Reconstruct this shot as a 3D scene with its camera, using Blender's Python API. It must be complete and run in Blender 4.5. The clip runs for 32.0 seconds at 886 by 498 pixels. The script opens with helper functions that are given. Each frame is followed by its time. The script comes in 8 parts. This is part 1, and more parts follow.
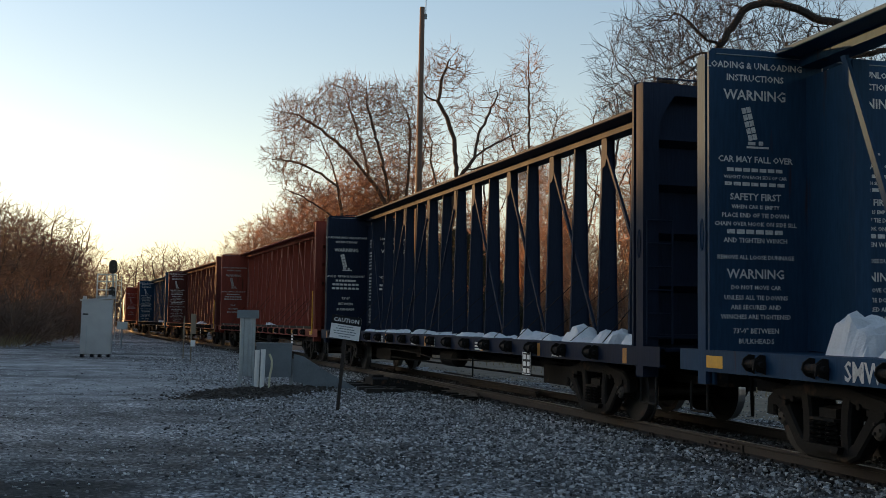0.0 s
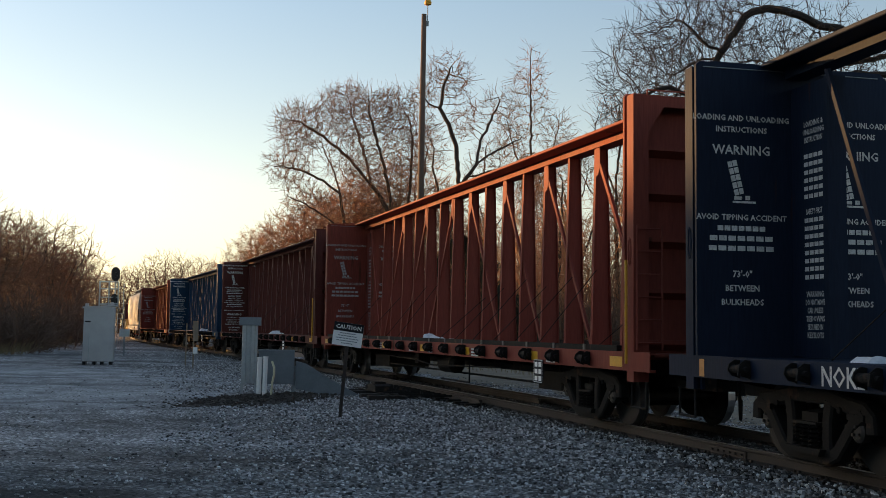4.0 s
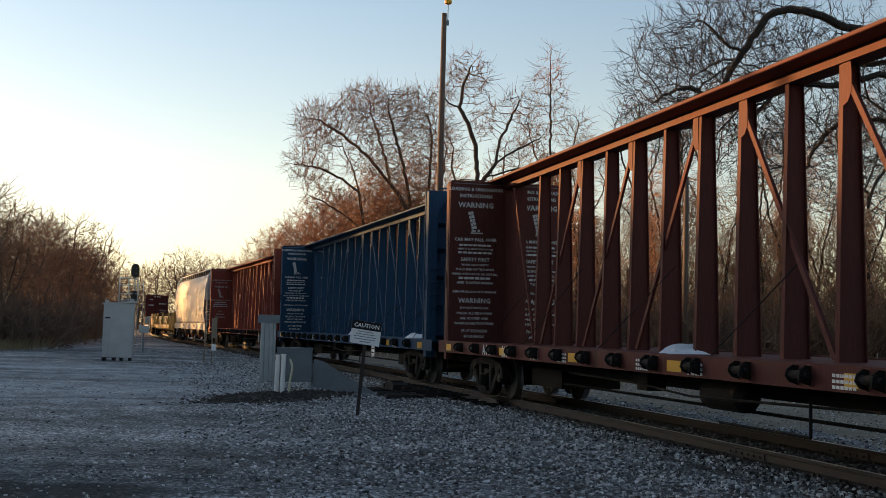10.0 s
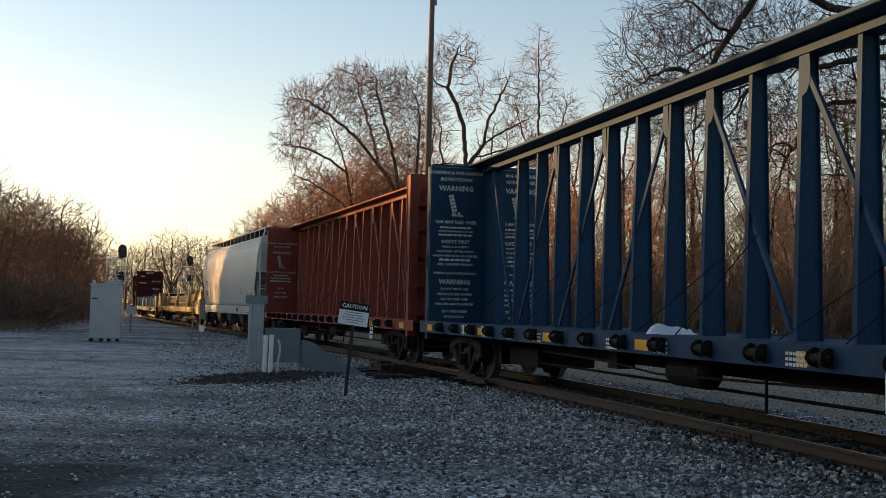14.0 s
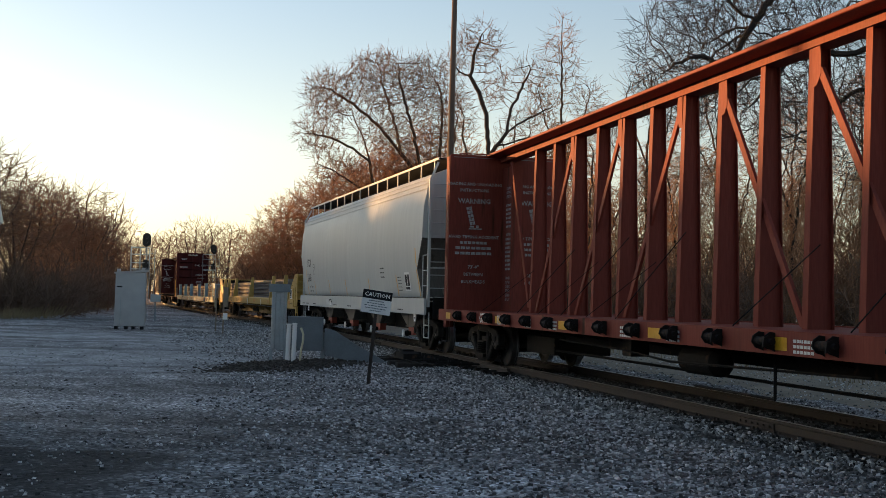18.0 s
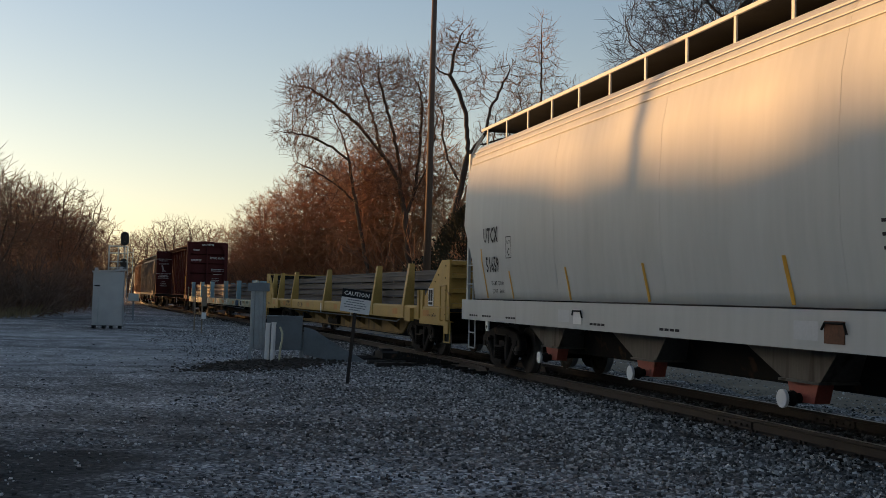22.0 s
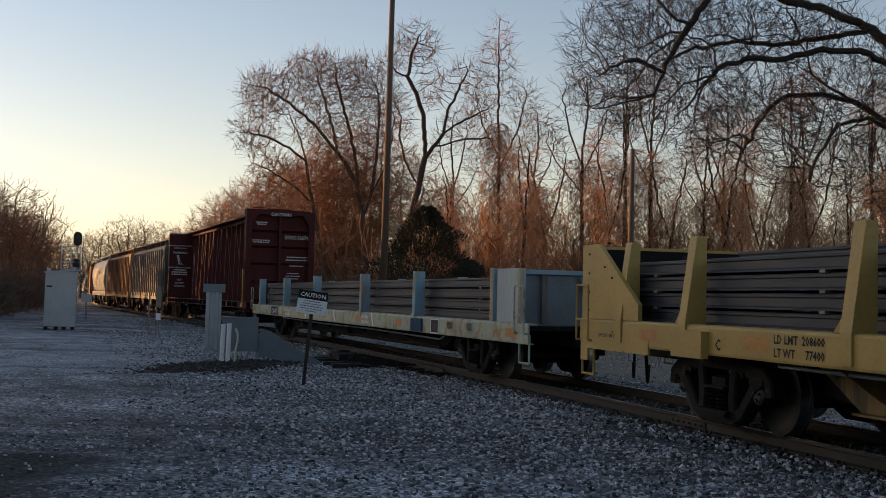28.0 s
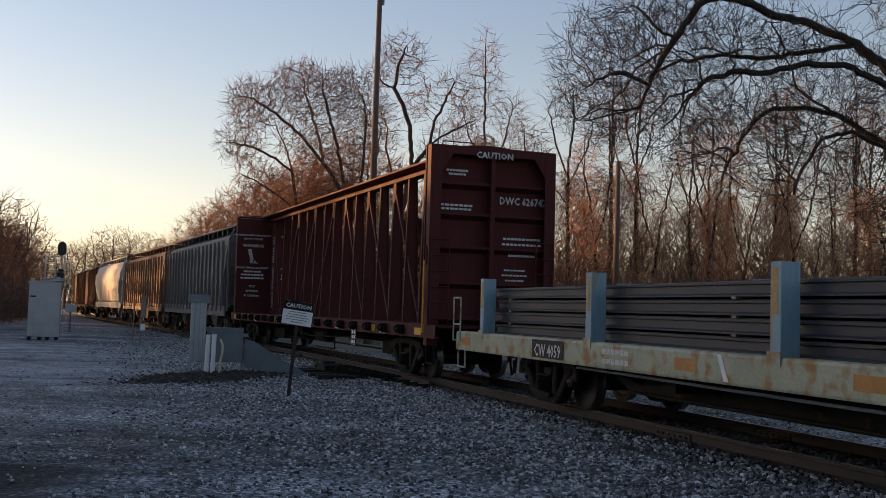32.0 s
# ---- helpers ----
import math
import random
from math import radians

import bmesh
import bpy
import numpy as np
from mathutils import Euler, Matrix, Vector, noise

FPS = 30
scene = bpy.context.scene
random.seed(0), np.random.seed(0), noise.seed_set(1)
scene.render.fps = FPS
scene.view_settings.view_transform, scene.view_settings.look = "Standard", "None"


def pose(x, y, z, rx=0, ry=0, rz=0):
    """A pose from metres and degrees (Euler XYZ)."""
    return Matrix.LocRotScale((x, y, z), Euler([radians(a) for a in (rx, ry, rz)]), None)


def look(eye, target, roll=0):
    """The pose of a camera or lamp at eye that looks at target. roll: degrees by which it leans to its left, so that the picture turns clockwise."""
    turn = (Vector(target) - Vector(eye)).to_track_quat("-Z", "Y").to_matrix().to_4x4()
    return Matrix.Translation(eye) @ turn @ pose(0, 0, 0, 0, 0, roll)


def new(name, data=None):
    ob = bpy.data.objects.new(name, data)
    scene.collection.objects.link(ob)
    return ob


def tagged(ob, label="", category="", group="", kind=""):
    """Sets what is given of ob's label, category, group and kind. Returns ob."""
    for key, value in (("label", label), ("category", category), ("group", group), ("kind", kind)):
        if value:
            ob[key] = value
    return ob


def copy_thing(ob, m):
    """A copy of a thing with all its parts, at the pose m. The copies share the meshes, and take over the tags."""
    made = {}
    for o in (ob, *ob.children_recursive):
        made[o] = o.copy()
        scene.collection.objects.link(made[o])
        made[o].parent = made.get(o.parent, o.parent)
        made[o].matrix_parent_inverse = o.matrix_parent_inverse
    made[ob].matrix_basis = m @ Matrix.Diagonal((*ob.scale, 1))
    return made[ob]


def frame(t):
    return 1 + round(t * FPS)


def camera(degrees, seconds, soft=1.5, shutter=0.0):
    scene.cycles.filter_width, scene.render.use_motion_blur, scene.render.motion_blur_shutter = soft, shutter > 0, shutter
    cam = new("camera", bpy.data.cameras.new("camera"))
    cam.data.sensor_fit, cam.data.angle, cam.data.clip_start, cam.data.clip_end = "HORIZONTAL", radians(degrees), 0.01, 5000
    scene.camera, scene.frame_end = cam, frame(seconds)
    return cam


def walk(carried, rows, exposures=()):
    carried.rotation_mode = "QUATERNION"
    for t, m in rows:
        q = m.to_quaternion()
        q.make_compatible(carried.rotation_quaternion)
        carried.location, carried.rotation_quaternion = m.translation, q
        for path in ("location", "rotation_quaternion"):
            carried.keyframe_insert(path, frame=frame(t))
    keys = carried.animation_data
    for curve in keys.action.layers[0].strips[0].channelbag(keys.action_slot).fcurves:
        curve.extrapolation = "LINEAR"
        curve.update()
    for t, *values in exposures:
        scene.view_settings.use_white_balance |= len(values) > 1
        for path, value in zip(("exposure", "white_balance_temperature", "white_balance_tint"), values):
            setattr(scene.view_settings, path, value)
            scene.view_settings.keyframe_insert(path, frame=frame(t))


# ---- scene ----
cam = camera(43.20, 32.0, soft=0.62)
EYE = (0.0, 0.0, 1.618)
EXPO = [(0, 1.20, 7000, 21), (13, 1.22, 7100, 22), (20, 1.24, 7100, 22), (22, 0.72, 6950, 23), (24, 0.74, 6900, 25), (28, 0.86, 7000, 28), (32, 0.90, 6850, 31)]
PATH = [  # seconds, yaw, pitch, roll
    (0, 0.00, 3.84, -1.08), (0.5, 0.74, 3.93, -1.24), (1, -0.08, 3.98, -1.21), (1.5, -0.44, 4.02, -1.19), (2, -0.38, 4.02, -1.04), (2.5, -0.03, 4.07, -1.07),
    (3, 0.09, 4.15, -1.07), (3.5, 0.15, 4.16, -0.96), (5.5, -0.23, 4.27, -1.29), (6, -0.66, 4.17, -1.20), (6.5, -1.16, 4.18, -1.15), (7, -1.49, 4.20, -1.12),
    (7.5, -0.82, 4.21, -1.39), (8, -0.85, 4.21, -1.35), (8.5, -1.29, 4.27, -1.38), (9, -1.42, 4.27, -1.39), (9.5, -0.13, 4.27, -1.57), (10, 1.03, 4.12, -1.49),
    (10.5, 0.46, 3.94, -1.50), (11, 0.26, 3.76, -1.51), (11.5, 0.04, 3.63, -1.42), (12, 0.74, 3.47, -1.50), (12.5, 1.13, 3.34, -1.57), (13, 0.84, 3.24, -1.54),
    (13.5, 0.42, 3.22, -1.51), (15.5, 0.47, 2.87, -1.38), (16, 0.35, 2.85, -1.42), (16.5, 0.62, 2.76, -1.30), (17, 1.04, 2.69, -1.47), (17.5, 1.16, 2.56, -1.53),
    (18, 1.57, 2.54, -1.57), (18.5, 2.01, 2.54, -1.55), (19, 2.10, 2.59, -1.66), (19.5, 1.70, 2.69, -1.70), (20, 1.28, 2.65, -1.64), (20.5, 0.92, 2.68, -1.65),
    (21, 0.85, 2.63, -1.51), (21.5, 1.09, 2.59, -1.63), (22, 0.52, 2.53, -1.60), (22.5, -0.05, 2.45, -1.55), (23, -0.27, 2.45, -1.55), (23.5, -0.72, 2.52, -1.55),
    (24, -1.07, 2.55, -1.62), (24.5, -1.41, 2.56, -1.58), (25, -1.60, 2.57, -1.62), (25.5, -1.66, 2.61, -1.65), (27.5, -1.91, 2.58, -1.67), (28, -1.69, 2.66, -1.68),
    (28.5, -1.62, 2.77, -1.51), (29, -1.58, 2.89, -1.52), (29.5, -1.89, 2.90, -1.61), (30, -2.05, 2.90, -1.62), (30.5, -2.26, 2.95, -1.69), (31, -2.35, 3.05, -1.84),
    (31.5, -2.38, 3.19, -1.87), (32, -2.42, 3.26, -1.86),
]
walk(cam, [(t, pose(*EYE, 90 + p, r, y)) for t, y, p, r in PATH], EXPO)
TH0, TK, TQ, TX, TY = 16.8345, 0.1187, -0.00099686, 1.9487, 23.6382  # the track: heading, its bend, a point on it
SPEED, SLOW, CANT = 6.0753, -0.0040, 0.356
SURGE = [(0, 0.05), (3, -0.12), (6, 0.10), (9, 0.12), (12, 0.02), (14, -0.09), (16, -0.24), (18, 0.07), (20, 0.094), (32, 0.094)]  # slack running in and out: seconds, metres
RAIL = 0.20  # rail top over the gravel

# ---- light ----
SUN_AZ, SUN_EL = 62.0, 4.8  # degrees to the left of the first view, degrees up
world = bpy.data.worlds.new("world")
scene.world = world
world.use_nodes = True
wn = world.node_tree
sky = wn.nodes.new("ShaderNodeTexSky")
sky.sky_type, sky.sun_disc = "NISHITA", False
sky.sun_elevation, sky.sun_rotation = radians(SUN_EL), radians(-SUN_AZ)
sky.air_density, sky.dust_density, sky.ozone_density = 0.92, 0.5, 1.4
# evening haze low in the sky takes some of the yellow out of it
tc = wn.nodes.new("ShaderNodeTexCoord")
sep = wn.nodes.new("ShaderNodeSeparateXYZ")
wn.links.new(tc.outputs["Generated"], sep.inputs[0])
low = wn.nodes.new("ShaderNodeMapRange")
low.inputs[1].default_value, low.inputs[2].default_value, low.inputs[3].default_value, low.inputs[4].default_value = 0.0, 0.32, 0.5, 0.0
wn.links.new(sep.outputs[2], low.inputs[0])
grey = wn.nodes.new("ShaderNodeRGBToBW")
wn.links.new(sky.outputs[0], grey.inputs[0])
warm = wn.nodes.new("ShaderNodeMix")
warm.data_type, warm.blend_type = "RGBA", "MULTIPLY"
warm.inputs[0].default_value, warm.inputs[7].default_value = 1.0, (1.0, 0.98, 0.80, 1)
wn.links.new(grey.outputs[0], warm.inputs[6])
cool = wn.nodes.new("ShaderNodeMix")
cool.data_type, cool.blend_type = "RGBA", "MULTIPLY"
cool.inputs[0].default_value, cool.inputs[7].default_value = 1.0, (0.985, 1.04, 1.055, 1)
wn.links.new(sky.outputs[0], cool.inputs[6])
haze = wn.nodes.new("ShaderNodeMix")
haze.data_type = "RGBA"
wn.links.new(low.outputs[0], haze.inputs[0])
wn.links.new(cool.outputs[2], haze.inputs[6])
wn.links.new(warm.outputs[2], haze.inputs[7])
wn.links.new(haze.outputs[2], wn.nodes["Background"].inputs[0])
wn.nodes["Background"].inputs[1].default_value = 0.15
sun = new("sun", bpy.data.lights.new("sun", "SUN"))
sun.data.energy, sun.data.angle, sun.data.color = 4.3, radians(0.6), (1.0, 0.56, 0.20)
_d = Vector((-math.sin(radians(SUN_AZ)), math.cos(radians(SUN_AZ)), math.tan(radians(SUN_EL))))
sun.matrix_world = look((0, 0, 60), tuple(Vector((0, 0, 60)) - _d))


# ---- materials ----
def mat(name, color, rough=0.6, metal=0.0, var=0.25, scale=1.5, fine=30.0, bump=0.15, rust=0.0, spec=0.4, rustcol=(0.05, 0.02, 0.01), streak=False, rnd=0.0):
    """A painted or natural surface: two scales of noise in its tone, fine relief, and worn patches."""
    m = bpy.data.materials.new(name)
    m.use_nodes = True
    n, l = m.node_tree.nodes, m.node_tree.links
    bs = n["Principled BSDF"]
    tc = n.new("ShaderNodeTexCoord")
    src = tc.outputs["Object"]
    if streak:
        mp = n.new("ShaderNodeMapping")
        mp.inputs["Scale"].default_value = (1.0, 1.0, 0.12)
        l.new(src, mp.inputs[0])
        src = mp.outputs[0]

    def noisy(sc, detail):
        t = n.new("ShaderNodeTexNoise")
        t.inputs["Scale"].default_value, t.inputs["Detail"].default_value = sc, detail
        l.new(src, t.inputs["Vector"])
        return t.outputs["Fac"]
    big, small = noisy(scale, 5.0), noisy(fine, 3.0)
    mix = n.new("ShaderNodeMath")
    mix.operation = "MULTIPLY_ADD"
    mix.inputs[1].default_value = 0.6
    l.new(big, mix.inputs[0])
    half = n.new("ShaderNodeMath")
    half.operation = "MULTIPLY"
    half.inputs[1].default_value = 0.4
    l.new(small, half.inputs[0])
    l.new(half.outputs[0], mix.inputs[2])
    ramp = n.new("ShaderNodeMapRange")
    ramp.inputs["From Min"].default_value, ramp.inputs["From Max"].default_value = 0.3, 0.7
    ramp.inputs["To Min"].default_value, ramp.inputs["To Max"].default_value = 1.0 - var, 1.0 + var
    l.new(mix.outputs[0], ramp.inputs[0])
    val = ramp.outputs[0]
    if rnd:
        oi = n.new("ShaderNodeObjectInfo")
        rr = n.new("ShaderNodeMapRange")
        rr.inputs["To Min"].default_value, rr.inputs["To Max"].default_value = 1.0 - rnd, 1.0 + rnd
        l.new(oi.outputs["Random"], rr.inputs[0])
        mm = n.new("ShaderNodeMath")
        mm.operation = "MULTIPLY"
        l.new(val, mm.inputs[0])
        l.new(rr.outputs[0], mm.inputs[1])
        val = mm.outputs[0]
    hsv = n.new("ShaderNodeHueSaturation")
    hsv.inputs["Color"].default_value = (*color, 1)
    l.new(val, hsv.inputs["Value"])
    out = hsv.outputs[0]
    if rust > 0:
        rn = noisy(scale * 2.7, 8.0)
        rr = n.new("ShaderNodeMapRange")
        rr.inputs["From Min"].default_value, rr.inputs["From Max"].default_value = 0.72 - rust * 0.3, 0.80 - rust * 0.2
        l.new(rn, rr.inputs[0])
        mx = n.new("ShaderNodeMix")
        mx.data_type = "RGBA"
        l.new(rr.outputs[0], mx.inputs[0])
        l.new(out, mx.inputs[6])
        mx.inputs[7].default_value = (*rustcol, 1)
        out = mx.outputs[2]
    l.new(out, bs.inputs["Base Color"])
    rg = n.new("ShaderNodeMapRange")
    rg.inputs["To Min"].default_value, rg.inputs["To Max"].default_value = max(0.05, rough - 0.12), min(1.0, rough + 0.12)
    l.new(big, rg.inputs[0])
    l.new(rg.outputs[0], bs.inputs["Roughness"])
    bs.inputs["Metallic"].default_value = metal
    bs.inputs["Specular IOR Level"].default_value = spec
    if bump:
        b = n.new("ShaderNodeBump")
        b.inputs["Strength"].default_value, b.inputs["Distance"].default_value = bump, 0.02
        l.new(small, b.inputs["Height"])
        l.new(b.outputs[0], bs.inputs["Normal"])
    return m


M_NAVY = mat("navy_paint", (0.0098, 0.0175, 0.035), 0.66, spec=0.10, var=0.3, rust=0.08, streak=True)
M_BLUE = mat("blue_paint", (0.0140, 0.046, 0.090), 0.66, spec=0.10, var=0.3, rust=0.15, streak=True)
M_RED = mat("oxide_red_paint", (0.18, 0.038, 0.026), 0.66, spec=0.14, var=0.3, rust=0.3, streak=True)
M_BROWN = mat("brown_paint", (0.088, 0.0245, 0.020), 0.66, spec=0.14, var=0.3, rust=0.25, streak=True)
M_MAROON = mat("maroon_paint", (0.074, 0.0165, 0.016), 0.66, spec=0.14, var=0.25, rust=0.15, streak=True)
M_WHITE_CAR = mat("white_car_paint", (0.43, 0.445, 0.425), 0.5, var=0.12, scale=0.6, fine=6.0, bump=0.05, rust=0.06, rustcol=(0.3, 0.25, 0.2), streak=True)
M_GREY_CAR = mat("grey_car_paint", (0.13, 0.122, 0.115), 0.6, var=0.25, rust=0.45, streak=True, rustcol=(0.14, 0.08, 0.05))
M_TAN_CAR = mat("rusty_tan_paint", (0.22, 0.105, 0.052), 0.65, var=0.3, rust=0.5, streak=True)
M_YELLOW = mat("tan_yellow_paint", (0.41, 0.255, 0.066), 0.55, var=0.22, rust=0.15, rustcol=(0.18, 0.09, 0.04))
M_PALE = mat("faded_cream_paint", (0.34, 0.355, 0.255), 0.6, var=0.3, rust=0.7, rustcol=(0.30, 0.16, 0.055))
M_PALEBLUE = mat("faded_light_blue_paint", (0.20, 0.32, 0.365), 0.6, var=0.25, rust=0.5, rustcol=(0.30, 0.2, 0.1), streak=True)
M_STEEL = mat("dark_cast_steel", (0.0105, 0.009, 0.0078), 0.8, 0.0, var=0.35, rust=0.4, rustcol=(0.06, 0.035, 0.02), spec=0.18)
M_WHEEL = mat("wheel_steel", (0.02, 0.017, 0.014), 0.6, 0.1, var=0.3, rust=0.3)
M_TREAD = mat("polished_steel", (0.35, 0.34, 0.33), 0.35, 1.0, var=0.15, bump=0.02)
M_RAIL = mat("rusty_rail_steel", (0.026, 0.018, 0.014), 0.7, 0.0, var=0.3, scale=3, rust=0.3)
M_TIE = mat("weathered_tie_wood", (0.027, 0.022, 0.018), 0.85, var=0.35, scale=2.0, fine=20, bump=0.5, rnd=0.25)
M_BEAM = mat("grey_rail_stock", (0.034, 0.037, 0.044), 0.6, 0.0, var=0.25, scale=1.2, rust=0.04, rustcol=(0.10, 0.07, 0.05))
M_SNOW = mat("old_snow", (0.62, 0.64, 0.67), 0.8, var=0.1, scale=6, fine=40, bump=0.4)
M_PALEGREEN = mat("weathered_pale_panel", (0.33, 0.385, 0.37), 0.6, var=0.28, scale=1.2, rust=0.5, rustcol=(0.24, 0.17, 0.08), streak=True)
M_GALV = mat("galvanised_steel", (0.30, 0.33, 0.34), 0.45, 0.5, var=0.18, scale=4, fine=25, bump=0.05)
M_GALVD = mat("grey_painted_steel", (0.15, 0.175, 0.19), 0.5, 0.2, var=0.2, scale=3, rust=0.05)
M_ALU = mat("mill_aluminium", (0.50, 0.49, 0.46), 0.38, 0.75, var=0.12, scale=2, fine=60, bump=0.05)
M_CABINET = mat("dull_aluminium", (0.34, 0.35, 0.36), 0.42, 0.35, var=0.14, scale=2, fine=50, bump=0.05)
M_WHITE = mat("white_paint", (0.72, 0.72, 0.70), 0.5, var=0.1, scale=4)
M_LETTER = mat("stencil_white", (0.55, 0.55, 0.53), 0.7, var=0.25, scale=14, rust=0.45, rustcol=(0.16, 0.15, 0.15))
M_LETTERD = mat("worn_stencil", (0.30, 0.30, 0.30), 0.7, var=0.35, scale=12, rust=0.6, rustcol=(0.08, 0.08, 0.09))
M_BLACK = mat("black_paint", (0.010, 0.010, 0.012), 0.6, var=0.2, spec=0.2)
M_REFLY = mat("yellow_reflective_tape", (0.60, 0.30, 0.022), 0.35, var=0.15, scale=8)
M_TAPEY = mat("worn_yellow_tape", (0.34, 0.20, 0.045), 0.5, var=0.3, scale=9, rust=0.4, rustcol=(0.30, 0.30, 0.24))
M_ORANGE = mat("faded_orange_paint", (0.45, 0.2, 0.05), 0.6, var=0.25, scale=4)
M_REDGATE = mat("red_gate_paint", (0.32, 0.07, 0.045), 0.6, var=0.3, rust=0.3)
M_RUST = mat("rusted_recess", (0.14, 0.06, 0.03), 0.8, var=0.4, scale=5)
# tan car paint with rusty streaks, darkened for the shade under the floor
M_SHADETAN = mat("shaded_tan_paint", (0.21, 0.13, 0.042), 0.75, var=0.4, rust=0.5, rustcol=(0.04, 0.03, 0.02), streak=True)
M_PALEW = mat("pale_patch_paint", (0.5, 0.52, 0.52), 0.5, var=0.1)
# grimy pale paint; the hopper's end slopes also use it for their shade
M_GRIMESHADE = mat("grimy_shaded_paint", (0.12, 0.11, 0.095), 0.7, var=0.35, rust=0.5, rustcol=(0.04, 0.03, 0.02), streak=True)
M_BOARD = mat("weathered_tan_board", (0.22, 0.17, 0.12), 0.8, var=0.25, scale=3)
M_PVC = mat("white_plastic_pipe", (0.70, 0.70, 0.68), 0.4, var=0.06, bump=0.02)
M_PVCY = mat("yellowed_conduit", (0.52, 0.50, 0.34), 0.5, var=0.12)
M_POLE = mat("weathered_pole_wood", (0.105, 0.068, 0.050), 0.85, var=0.3, scale=1.5, fine=18, bump=0.4, streak=True)
M_BARK = mat("bark", (0.075, 0.048, 0.033), 0.9, var=0.35, scale=2, fine=18, bump=0.6, streak=True)
# darker copy of the bark above, with shade put into its colour
M_BARKD = mat("shaded_bark", (0.05, 0.034, 0.025), 0.9, var=0.35, scale=2, fine=18, bump=0.6, streak=True)
M_TWIG = mat("brown_twigs", (0.18, 0.09, 0.05), 0.85, var=0.3, scale=0.5, bump=0.0)
M_BRUSH = mat("reddish_brush", (0.35, 0.17, 0.088), 0.9, var=0.35, scale=0.4, bump=0.0)
# brush colour darkened for the shade at the wood's foot
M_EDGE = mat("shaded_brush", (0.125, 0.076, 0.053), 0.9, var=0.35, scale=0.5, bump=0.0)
M_DARKTW = mat("dark_bark", (0.022, 0.018, 0.016), 0.9, var=0.3, scale=2, bump=0.3)
M_CEDAR = mat("cedar_foliage", (0.026, 0.027, 0.015), 0.85, var=0.4, scale=1.0, bump=0.0)
M_GRASS = mat("dry_grass", (0.19, 0.14, 0.075), 0.9, var=0.3, scale=0.7, bump=0.0)
M_SOIL = mat("dark_soil", (0.045, 0.037, 0.03), 0.95, var=0.4, scale=3, fine=25, bump=0.8)
M_VERGE = mat("dry_verge_soil", (0.19, 0.15, 0.105), 0.95, var=0.4, scale=0.8, fine=14, bump=0.6)
M_STONE = mat("ballast_stone", (0.225, 0.22, 0.212), 0.85, var=0.45, scale=7.0, fine=60, bump=0.3)
M_DIRTY = mat("dirty_ballast_stone", (0.09, 0.085, 0.08), 0.9, var=0.45, scale=7.0, fine=60, bump=0.3)
M_BLACKGLASS = mat("black_signal_housing", (0.01, 0.01, 0.01), 0.45, var=0.1)


